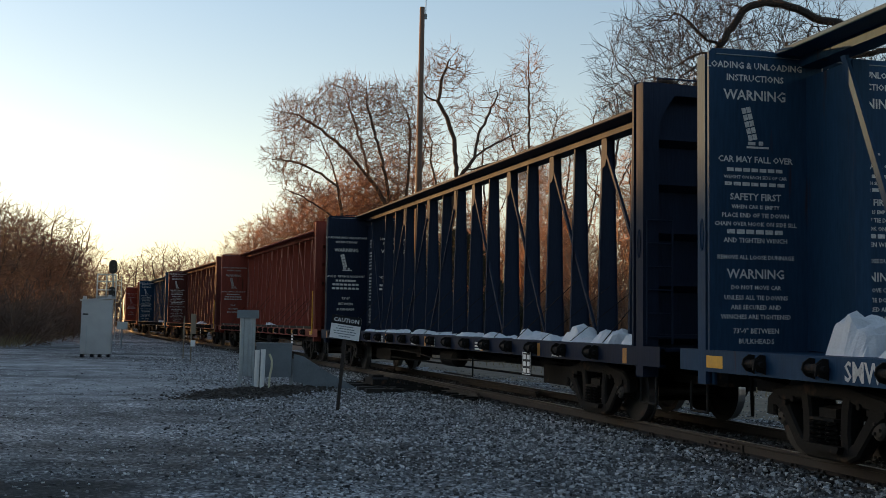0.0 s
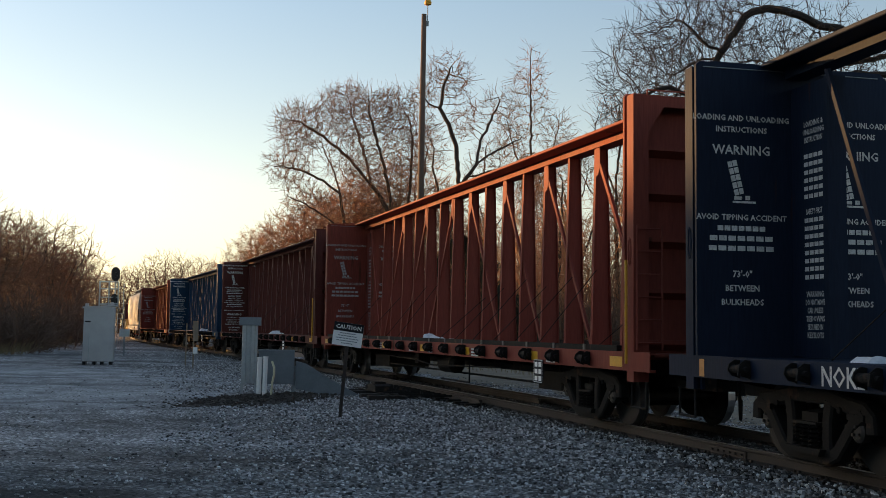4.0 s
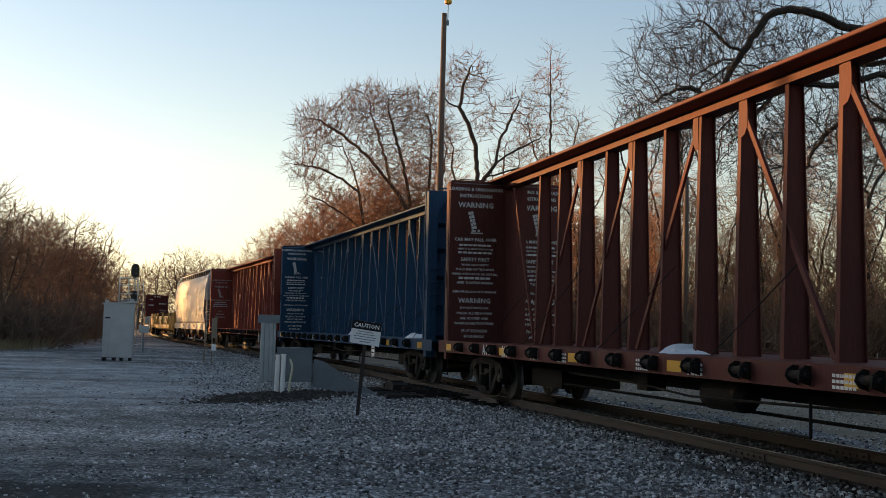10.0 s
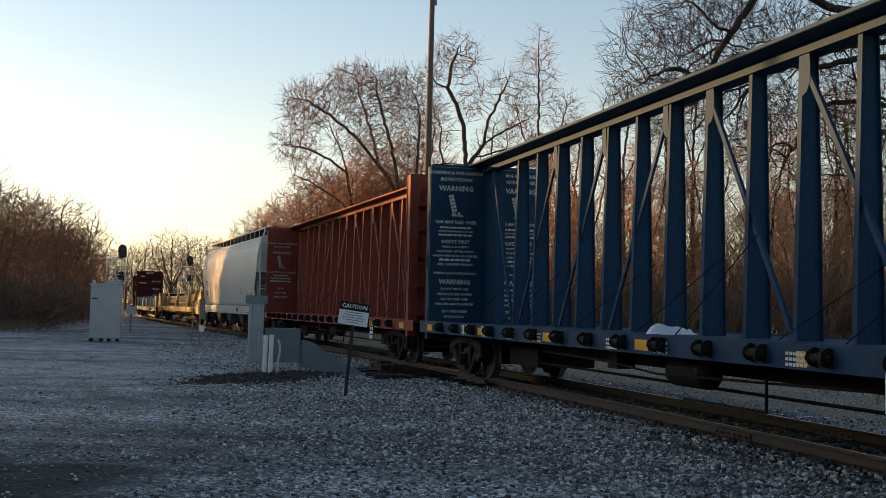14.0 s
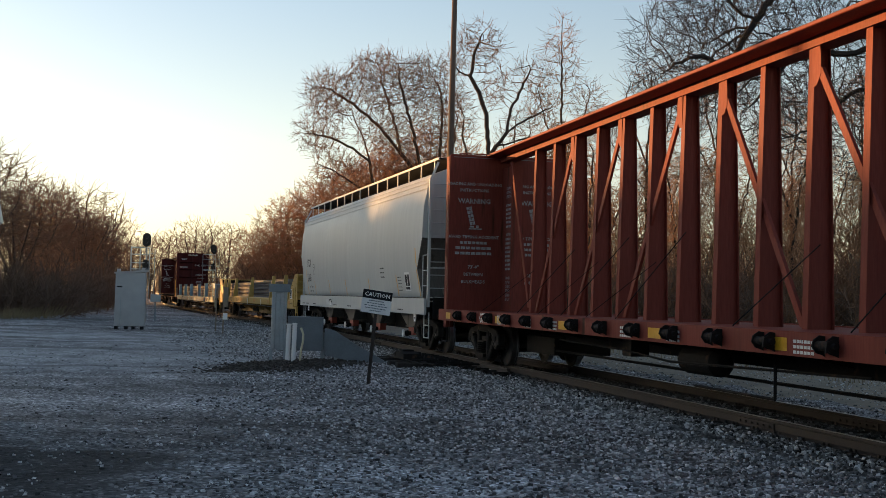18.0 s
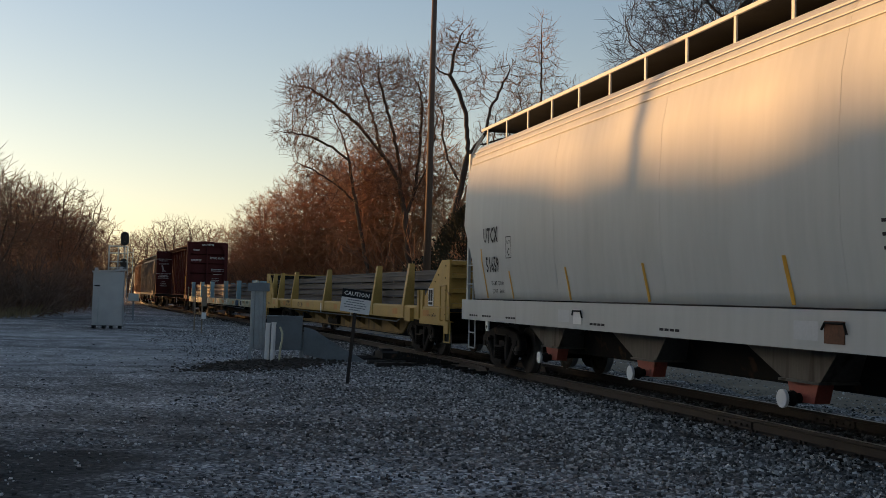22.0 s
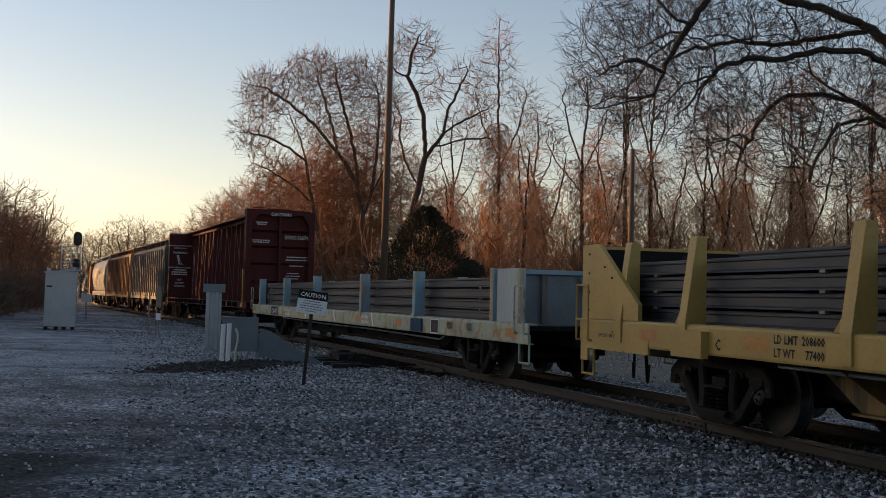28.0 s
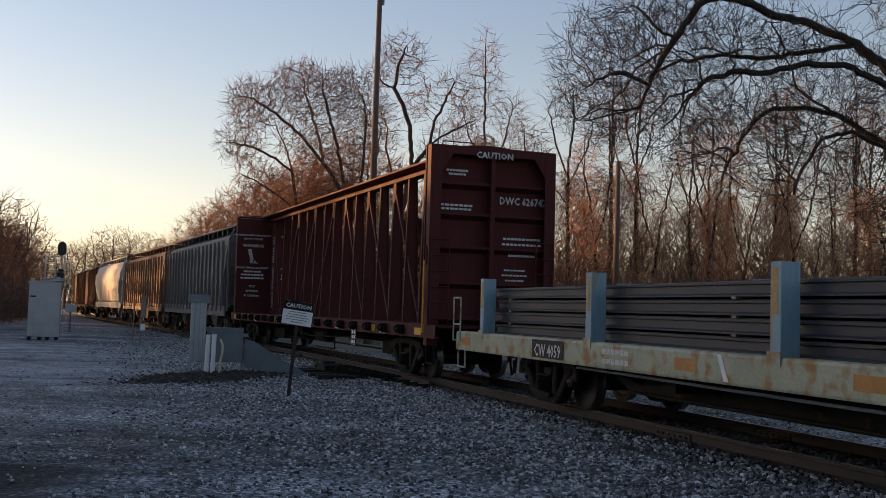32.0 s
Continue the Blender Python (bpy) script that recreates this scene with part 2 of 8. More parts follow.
def ground_material():
    m = bpy.data.materials.new("gravel_ground")
    m.use_nodes = True
    n, l = m.node_tree.nodes, m.node_tree.links
    bs = n["Principled BSDF"]
    tc = n.new("ShaderNodeTexCoord")

    def tex(kind, sc, det=5.0):
        t = n.new(kind)
        t.inputs["Scale"].default_value = sc
        if kind == "ShaderNodeTexNoise":
            t.inputs["Detail"].default_value = det
        l.new(tc.outputs["Object"], t.inputs["Vector"])
        return t

    def ramp(src, stops):
        r = n.new("ShaderNodeValToRGB")
        r.color_ramp.elements[0].position, r.color_ramp.elements[0].color = stops[0][0], (*stops[0][1], 1)
        r.color_ramp.elements[1].position, r.color_ramp.elements[1].color = stops[-1][0], (*stops[-1][1], 1)
        for p, c in stops[1:-1]:
            r.color_ramp.elements.new(p).color = (*c, 1)
        l.new(src, r.inputs[0])
        return r.outputs[0]

    def mixed(kind, f, a, b):
        x = n.new("ShaderNodeMix")
        x.data_type, x.blend_type = "RGBA", kind
        if isinstance(f, float):
            x.inputs[0].default_value = f
        else:
            l.new(f, x.inputs[0])
        l.new(a, x.inputs[6])
        l.new(b, x.inputs[7])
        return x.outputs[2]
    def zone(axis, lo, hi, wobble, scale):
        """0 below lo, 1 above hi along an axis, with an uneven edge."""
        nz = tex("ShaderNodeTexNoise", scale, 6).outputs["Fac"]
        sp = n.new("ShaderNodeSeparateXYZ")
        l.new(tc.outputs["Object"], sp.inputs[0])
        ma = n.new("ShaderNodeMath")
        ma.operation = "MULTIPLY_ADD"
        ma.inputs[1].default_value = wobble
        l.new(nz, ma.inputs[0])
        l.new(sp.outputs[axis], ma.inputs[2])
        mr = n.new("ShaderNodeMapRange")
        mr.interpolation_type = "SMOOTHSTEP"
        mr.inputs["From Min"].default_value, mr.inputs["From Max"].default_value = lo + wobble / 2, hi + wobble / 2
        l.new(ma.outputs[0], mr.inputs[0])
        return mr.outputs[0]

    def times(*fs):
        out = fs[0]
        for f in fs[1:]:
            mm = n.new("ShaderNodeMath")
            mm.operation = "MULTIPLY"
            l.new(out, mm.inputs[0])
            l.new(f, mm.inputs[1])
            out = mm.outputs[0]
        return out

    def less(f):
        mm = n.new("ShaderNodeMath")
        mm.operation, mm.inputs[0].default_value = "SUBTRACT", 1.0
        l.new(f, mm.inputs[1])
        return mm.outputs[0]

    def grey(v):
        c = n.new("ShaderNodeRGB")
        c.outputs[0].default_value = (*v, 1)
        return c.outputs[0]
    wide = tex("ShaderNodeTexNoise", 0.16, 6).outputs["Fac"]
    mid = tex("ShaderNodeTexNoise", 1.3, 6).outputs["Fac"]
    vor = tex("ShaderNodeTexVoronoi", 22.0)
    vor2 = tex("ShaderNodeTexVoronoi", 9.0)
    base = ramp(wide, [(0.36, (0.18, 0.178, 0.176)), (0.5, (0.27, 0.272, 0.273)), (0.62, (0.39, 0.395, 0.40))])
    blot = ramp(mid, [(0.30, (0.30, 0.28, 0.26)), (0.42, (0.75, 0.74, 0.72)), (0.62, (1.2, 1.2, 1.2))])
    stone = ramp(vor.outputs["Color"], [(0.1, (0.3, 0.3, 0.3)), (0.6, (0.92, 0.92, 0.92)), (0.9, (2.1, 2.1, 2.1))])
    # darker between the stones: their small shadows put into the colour
    gaps = ramp(vor.outputs["Distance"], [(0.0, (1.25, 1.25, 1.25)), (0.45, (1.0, 1.0, 1.0)), (0.85, (0.16, 0.16, 0.16))])
    # worn lanes and loose windrows left by tyres along the yard
    mp = n.new("ShaderNodeMapping")
    mp.inputs["Rotation"].default_value = (0, 0, radians(-12))
    mp.inputs["Scale"].default_value = (0.07, 0.55, 1.0)
    l.new(tc.outputs["Object"], mp.inputs["Vector"])
    lane = n.new("ShaderNodeTexNoise")
    lane.inputs["Scale"].default_value, lane.inputs["Detail"].default_value = 1.0, 7.0
    l.new(mp.outputs[0], lane.inputs["Vector"])
    lanes = ramp(lane.outputs["Fac"], [(0.36, (0.55, 0.54, 0.53)), (0.5, (1.0, 1.0, 1.0)), (0.64, (1.4, 1.4, 1.4))])
    base = mixed("MULTIPLY", 0.85, base, lanes)
    c = mixed("MULTIPLY", 1.0, mixed("MULTIPLY", 0.85, base, blot), stone)
    c = mixed("MULTIPLY", 0.8, c, gaps)
    # the driven part of the yard: compacted pale fines, few stones
    drive = times(zone("Y", 18.0, 23.0, 7.0, 0.22), less(zone("Y", 40.0, 46.0, 8.0, 0.2)), less(zone("X", -7.5, -4.0, 5.0, 0.25)))
    fines = mixed("MULTIPLY", 0.8, mixed("MULTIPLY", 0.9, grey((0.272, 0.288, 0.296)), lanes), ramp(mid, [(0.33, (0.5, 0.49, 0.48)), (0.6, (1.1, 1.1, 1.1))]))
    fines = mixed("MULTIPLY", 0.7, fines, ramp(vor.outputs["Color"], [(0.1, (0.5, 0.5, 0.5)), (0.6, (0.95, 0.95, 0.95)), (0.9, (1.7, 1.7, 1.7))]))
    c = mixed("MIX", drive, c, fines)
    kerbside = times(zone("Y", 11.0, 11.6, 1.3, 0.9), less(zone("Y", 17.5, 22.0, 5.0, 0.3)), less(zone("X", -5.0, -3.2, 2.6, 0.5)), grey((0.25, 0.25, 0.25)))
    c = mixed("MIX", kerbside, c, fines)
    # the ragged end of an old asphalt apron, strewn with grit
    tar = times(less(zone("Y", 11.2, 11.5, 1.3, 0.9)), less(zone("X", -3.2, -2.4, 2.4, 0.7)))
    old = mixed("MULTIPLY", 0.9, grey((0.05, 0.0485, 0.046)), ramp(mid, [(0.3, (0.55, 0.55, 0.55)), (0.65, (1.4, 1.4, 1.4))]))
    old = mixed("MULTIPLY", 0.8, old, ramp(vor.outputs["Color"], [(0.2, (0.6, 0.6, 0.6)), (0.75, (1.0, 1.0, 1.0)), (0.95, (3.0, 3.0, 3.0))]))
    c = mixed("MIX", tar, c, old)
    l.new(c, bs.inputs["Base Color"])
    bs.inputs["Roughness"].default_value = 0.9
    bs.inputs["Specular IOR Level"].default_value = 0.25
    b = n.new("ShaderNodeBump")
    b.inputs["Strength"].default_value, b.inputs["Distance"].default_value = 0.9, 0.03
    ad = n.new("ShaderNodeMath")
    l.new(vor.outputs["Distance"], ad.inputs[0])
    l.new(vor2.outputs["Distance"], ad.inputs[1])
    inv = n.new("ShaderNodeMath")
    inv.operation, inv.inputs[1].default_value = "MULTIPLY", -1.0
    l.new(ad.outputs[0], inv.inputs[0])
    l.new(inv.outputs[0], b.inputs["Height"])
    l.new(b.outputs[0], bs.inputs["Normal"])
    return m


M_GROUND = ground_material()


# ---- building blocks ----
def bx(bm, x0, x1, y0, y1, z0, z1):
    v = [bm.verts.new((x, y, z)) for z in (z0, z1) for y in (y0, y1) for x in (x0, x1)]
    for f in ((0, 2, 3, 1), (4, 5, 7, 6), (0, 1, 5, 4), (2, 6, 7, 3), (0, 4, 6, 2), (1, 3, 7, 5)):
        bm.faces.new([v[i] for i in f])


def prism(bm, pts, axis, a, b):
    """A polygon, given in the two other axes, drawn out along axis from a to b."""
    def put(p, c):
        return {"x": (c, p[0], p[1]), "y": (p[0], c, p[1]), "z": (p[0], p[1], c)}[axis]
    lo = [bm.verts.new(put(p, a)) for p in pts]
    hi = [bm.verts.new(put(p, b)) for p in pts]
    bm.faces.new(lo)
    bm.faces.new(hi[::-1])
    k = len(pts)
    for i in range(k):
        bm.faces.new((lo[i], hi[i], hi[(i + 1) % k], lo[(i + 1) % k]))


def tube(bm, p0, p1, r0, r1=None, n=8):
    p0, p1 = Vector(p0), Vector(p1)
    r1 = r0 if r1 is None else r1
    d = (p1 - p0).normalized()
    a = d.orthogonal().normalized()
    b = d.cross(a)
    lo = [bm.verts.new(p0 + (a * math.cos(2 * math.pi * i / n) + b * math.sin(2 * math.pi * i / n)) * r0) for i in range(n)]
    hi = [bm.verts.new(p1 + (a * math.cos(2 * math.pi * i / n) + b * math.sin(2 * math.pi * i / n)) * r1) for i in range(n)]
    for i in range(n):
        bm.faces.new((lo[i], lo[(i + 1) % n], hi[(i + 1) % n], hi[i]))
    bm.faces.new(lo[::-1])
    bm.faces.new(hi)


def pipe(bm, pts, r, n=6):
    for a, b in zip(pts, pts[1:]):
        tube(bm, a, b, r, r, n)


def lathe(bm, prof, axis="y", n=24, c=(0, 0, 0)):
    """A profile of (along the axis, radius) turned round it."""
    rings = []
    for h, r in prof:
        ring = []
        for i in range(n):
            ca, sa = math.cos(2 * math.pi * i / n) * r, math.sin(2 * math.pi * i / n) * r
            p = {"y": (ca, h, sa), "z": (ca, sa, h), "x": (h, ca, sa)}[axis]
            ring.append(bm.verts.new(Vector(p) + Vector(c)))
        rings.append(ring)
    for a, b in zip(rings, rings[1:]):
        for i in range(n):
            bm.faces.new((a[i], a[(i + 1) % n], b[(i + 1) % n], b[i]))
    bm.faces.new(rings[0][::-1])
    bm.faces.new(rings[-1])


def slant(bm, p0, p1, wx, wy):
    """A flat bar from p0 to p1, wide in x and deep in y."""
    v = []
    for p in (p0, p1):
        v += [bm.verts.new((p[0] + sx * wx / 2, p[1] + sy * wy / 2, p[2])) for sx, sy in ((-1, -1), (1, -1), (1, 1), (-1, 1))]
    for f in ((0, 3, 2, 1), (4, 5, 6, 7), (0, 1, 5, 4), (1, 2, 6, 5), (2, 3, 7, 6), (3, 0, 4, 7)):
        bm.faces.new([v[i] for i in f])


def mesh_of(bm, name, material, smooth=False):
    bmesh.ops.recalc_face_normals(bm, faces=bm.faces)
    me = bpy.data.meshes.new(name)
    bm.to_mesh(me)
    bm.free()
    me.materials.append(material)
    if smooth:
        for p in me.polygons:
            p.use_smooth = True
    return me


FINE = ("loading_notice", "sill_writing", "car_writing", "end_writing", "small_print", "column_notice", "spring_nest")


def part(name, bm, material, parent, label="", smooth=False):
    """One mesh under a thing or a part; bm may be a mesh that is shared."""
    me = bm if isinstance(bm, bpy.types.Mesh) else mesh_of(bm, name, material, smooth)
    ob = new(name, me)
    ob.parent = parent
    return tagged(ob, label, kind="stuff" if name in FINE else "")


def thing(name, label, category, m=None, group="", kind=""):
    ob = new(name)
    ob.empty_display_size = 0.2
    if m is not None:
        ob.matrix_basis = m
    return tagged(ob, label, category, group, kind)


def lone(name, bm, material, label, category, m=None, group="", kind="", smooth=False):
    me = bm if isinstance(bm, bpy.types.Mesh) else mesh_of(bm, name, material, smooth)
    ob = new(name, me)
    if m is not None:
        ob.matrix_basis = m
    return tagged(ob, label, category, group, kind)


_words = {}


def word(body):
    """Triangles of a line of writing, one unit high, centred: vertices and faces."""
    if body not in _words:
        cu = bpy.data.curves.new("line", "FONT")
        cu.offset = 0.02
        cu.body, cu.size, cu.align_x, cu.resolution_u = body, 1.0, "CENTER", 1
        ob = new("line", cu)
        me = bpy.data.meshes.new_from_object(ob.evaluated_get(bpy.context.evaluated_depsgraph_get()))
        _words[body] = ([tuple(v.co) for v in me.vertices], [tuple(p.vertices) for p in me.polygons])
        bpy.data.objects.remove(ob)
        bpy.data.curves.remove(cu)
        bpy.data.meshes.remove(me)
    return _words[body]


def letter(bm, body, m, size, x, y, stretch=1.0):
    """Writing on the plane of m (x right, y up), its middle at x, its foot at y."""
    vs, fs = word(body)
    mv = [bm.verts.new(m @ Vector((x + a * size * stretch, y + b * size, 0.0))) for a, b, _ in vs]
    for f in fs:
        try:
            bm.faces.new([mv[i] for i in f])
        except ValueError:
            pass


def bar(bm, m, x, y, w, h, gaps=0):
    """A line of writing too small to read: bars with gaps."""
    k = max(1, gaps + 1)
    for i in range(k):
        a = x - w / 2 + w * i / k
        b = a + w / k * (0.82 if k > 1 else 1.0)
        v = [bm.verts.new(m @ Vector(p)) for p in ((a, y, 0), (b, y, 0), (b, y + h, 0), (a, y + h, 0))]
        bm.faces.new(v)


def plane_x(x, y0, z0):
    """A writing plane that faces forwards (+x) at x."""
    return Matrix(((0, 0, 1, x), (1, 0, 0, y0), (0, 1, 0, z0), (0, 0, 0, 1)))


def plane_side(y, x0, z0):
    """A writing plane on a car's near side, at y."""
    return Matrix(((1, 0, 0, x0), (0, 0, -1, y), (0, 1, 0, z0), (0, 0, 0, 1)))


# ---- the track's line ----
STEP = 0.5
LINE = {}


def heading(u):
    v = min(u, 125.0)
    return TH0 + TK * v + TQ * v * v


def lay_line():
    x, y, u = TX, TY, 0.0
    LINE[0] = (x, y)
    for i in range(1, 1301):
        a = radians(heading((i - 0.5) * STEP))
        x, y = x - math.sin(a) * STEP, y + math.cos(a) * STEP
        LINE[i] = (x, y)
    x, y = TX, TY
    for i in range(-1, -401, -1):
        a = radians(heading((i + 0.5) * STEP))
        x, y = x + math.sin(a) * STEP, y - math.cos(a) * STEP
        LINE[i] = (x, y)


lay_line()


def on_line(u):
    """The place u metres up the line."""
    i = max(-400, min(1299, math.floor(u / STEP)))
    f = u / STEP - i
    a, b = LINE[i], LINE[i + 1]
    return Vector((a[0] + (b[0] - a[0]) * f, a[1] + (b[1] - a[1]) * f, RAIL))


def beside(u, w, z=0.0):
    """The place w metres to the camera's side of the line."""
    a = radians(heading(u))
    p = on_line(u)
    return Vector((p.x - w * math.cos(a), p.y - w * math.sin(a), z))


# ---- ground and track ----
def relief(x, y):
    rough = max(0.0, min(1.0, (-x - 3) / 4)) * max(0.0, min(1.0, (44 - y) / 8))
    h = (0.05 + 0.06 * rough) * noise.noise((x * 0.25, y * 0.25, 3.0)) + (0.02 + 0.035 * rough) * noise.noise((x * 0.8, y * 0.8, 7.0))
    return h - 0.02


def build_ground():
    xs = [-2500, -1200, -600, -300, -180, -120, -80, -60, -45, -36, -30] + [i * 0.5 for i in range(-51, 52)] + [30, 36, 45, 60, 80, 120, 180, 300, 600, 1200, 2500]
    ys = [-2500, -1200, -600, -300, -150, -80, -40, -20, -10, -4, 0, 3] + [5 + i * 0.5 for i in range(90)] + [51, 54, 57, 60, 64, 68, 73, 80, 90, 100, 120, 150, 200, 300, 500, 900, 1500, 2500]
    vs, fs = [], []
    for y in ys:
        for x in xs:
            vs.append((x, y, relief(x, y) if abs(x) < 60 and -20 < y < 120 else 0.0))
    w = len(xs)
    for j in range(len(ys) - 1):
        for i in range(w - 1):
            a = j * w + i
            fs.append((a, a + 1, a + 1 + w, a + w))
    me = bpy.data.meshes.new("ground")
    me.from_pydata(vs, [], fs)
    me.materials.append(M_GROUND)
    me.materials.append(M_VERGE)
    near = [(on_line(u * 2.0), radians(heading(u * 2.0))) for u in range(-12, 60)]
    for p in me.polygons:
        p.use_smooth = True
        c = p.center
        if -30 < c.x < 40 and 5 < c.y < 110:
            q, a = min(near, key=lambda e: (e[0].x - c.x) ** 2 + (e[0].y - c.y) ** 2)
            w = -(c.x - q.x) * math.cos(a) - (c.y - q.y) * math.sin(a)
            p.material_index = 1 if w < -3.1 + 0.8 * noise.noise((c.x * 0.4, c.y * 0.4, 9.0)) else 0
        if 42 < c.y < 200 and c.x < -10.6 - 0.255 * c.y + 1.5 * noise.noise((c.x * 0.3, c.y * 0.3, 2.0)):
            p.material_index = 1
    return tagged(new("ground", me), "pale grey gravel yard with darker worn patches", "ground", kind="structure")


def swept(name, prof, w0, u0, u1, material, du=2.0):
    """A profile of (sideways, height) swept along the line."""
    vs, fs = [], []
    k = len(prof)
    us = [u0 + i * du for i in range(int((u1 - u0) / du) + 1)]
    for u in us:
        for s, z in prof:
            vs.append(beside(u, w0 + s, z))
    for j in range(len(us) - 1):
        for i in range(k):
            a, b = j * k + i, j * k + (i + 1) % k
            fs.append((a, b, b + k, a + k))
    me = bpy.data.meshes.new(name)
    me.from_pydata(vs, [], fs)
    me.materials.append(material)
    bm = bmesh.new()
    bm.from_mesh(me)
    bmesh.ops.recalc_face_normals(bm, faces=bm.faces)
    bm.to_mesh(me)
    bm.free()
    return me


RAILPROF = [(-0.07, 0.03), (0.07, 0.03), (0.07, 0.045), (0.012, 0.065), (0.012, 0.155), (0.036, 0.165), (0.036, 0.195), (0.03, 0.20), (-0.03, 0.20), (-0.036, 0.195), (-0.036, 0.165), (-0.012, 0.155), (-0.012, 0.065), (-0.07, 0.045)]


def build_track():
    tr = thing("railway_track", "single railway track of rusty rails on weathered wooden ties", "railway track", kind="structure")
    for w in (0.755, -0.755):
        part("rail", swept("rail", RAILPROF, w, -60, 330, M_RAIL), M_RAIL, tr, "rusty steel rail with a worn head")
        part("rail_head", swept("rail_head", [(-0.026, 0.199), (0.026, 0.199), (0.026, 0.2035), (-0.026, 0.2035)], w, -60, 330, M_TREAD), M_TREAD, tr, "polished running surface")
    bm = bmesh.new()
    bx(bm, -0.11, 0.11, -1.30, 1.30, -0.12, 0.035)
    tie = mesh_of(bm, "tie", M_TIE)
    bm = bmesh.new()
    bx(bm, -0.09, 0.09, -0.17, 0.17, 0.03, 0.045)
    for sx in (-0.05, 0.05):
        for sy in (-0.09, 0.09):
            bx(bm, sx - 0.015, sx + 0.015, sy - 0.015, sy + 0.015, 0.045, 0.075)
    plate = mesh_of(bm, "tie_plate", M_RAIL)
    i = 0
    u = -25.0
    while u < 95.0:
        a = heading(u)
        p = on_line(u)
        o = part("tie", tie, M_TIE, tr)
        o.matrix_basis = pose(p.x, p.y, random.uniform(-0.01, 0.01), 0, 0, a - 90 + random.uniform(-1.0, 1.0))
        if u < 30:
            for w in (0.755, -0.755):
                q = beside(u, w)
                o = part("tie_plate", plate, M_RAIL, tr)
                o.matrix_basis = pose(q.x, q.y, 0, 0, 0, a - 90)
        u += 0.53
    # the bolted joint bars of the near rails
    for u in (-9.0, 2.6, 14.4):
        for w in (0.755, -0.755):
            q = beside(u, w)
            bm = bmesh.new()
            bx(bm, -0.45, 0.45, 0.013, 0.035, 0.06, 0.15)
            bx(bm, -0.45, 0.45, -0.035, -0.013, 0.06, 0.15)
            for k in range(6):
                tube(bm, (-0.37 + k * 0.148, -0.06, 0.105), (-0.37 + k * 0.148, 0.06, 0.105), 0.016, n=6)
            o = part("joint_bar", bm, M_RAIL, tr)
            o.matrix_basis = pose(q.x, q.y, 0, 0, 0, heading(u) - 90)
    return tr


def stones(name, spots, label, dark=1.0, material=None):
    """Loose stones, each a small uneven block, joined."""
    rng = np.random.default_rng(5)
    n = len(spots)
    cube = np.array([(x, y, z) for z in (-1, 1) for y in (-1, 1) for x in (-1, 1)], float)
    faces = np.array([(4, 5, 7, 6), (0, 1, 5, 4), (2, 6, 7, 3), (0, 4, 6, 2), (1, 3, 7, 5)])
    sp = np.array(spots)
    v = np.repeat(cube[None], n, 0) * (1 + rng.uniform(-0.45, 0.25, (n, 8, 3)))
    v *= (sp[:, 3, None] * rng.uniform(0.6, 1.25, (n, 3)))[:, None, :] * np.array([1, 1, 0.75])
    a = rng.uniform(0, 6.283, n)
    t = rng.uniform(-0.6, 0.6, n)
    ca, sa, ct, st = np.cos(a)[:, None], np.sin(a)[:, None], np.cos(t)[:, None], np.sin(t)[:, None]
    x, y, z = v[..., 0], v[..., 1] * ct - v[..., 2] * st, v[..., 1] * st + v[..., 2] * ct
    v = np.stack([x * ca - y * sa, x * sa + y * ca, z], -1) + sp[:, None, :3]
    f = (faces[None] + (np.arange(n) * 8)[:, None, None]).reshape(-1, 4)
    me = bpy.data.meshes.new(name)
    me.from_pydata(v.reshape(-1, 3).tolist(), [], f.tolist())
    me.materials.append(material or stone_material(dark))
    return tagged(new(name, me), label, "gravel", kind="stuff")


_stone = {}


def stone_material(dark):
    if dark not in _stone:
        m = M_STONE if dark == 1.0 else M_DIRTY
        n, l = m.node_tree.nodes, m.node_tree.links
        hsv = next(x for x in n if x.bl_idname == "ShaderNodeHueSaturation")
        geo = n.new("ShaderNodeNewGeometry")
        r = n.new("ShaderNodeValToRGB")
        r.color_ramp.elements[0].color = (0.03 * dark, 0.029 * dark, 0.028 * dark, 1)
        r.color_ramp.elements[1].color = (0.67 * dark, 0.67 * dark, 0.66 * dark, 1)
        r.color_ramp.elements.new(0.55).color = (0.225 * dark, 0.225 * dark, 0.221 * dark, 1)
        l.new(geo.outputs["Random Per Island"], r.inputs[0])
        l.new(r.outputs[0], hsv.inputs["Color"])
        _stone[dark] = m
    return _stone[dark]


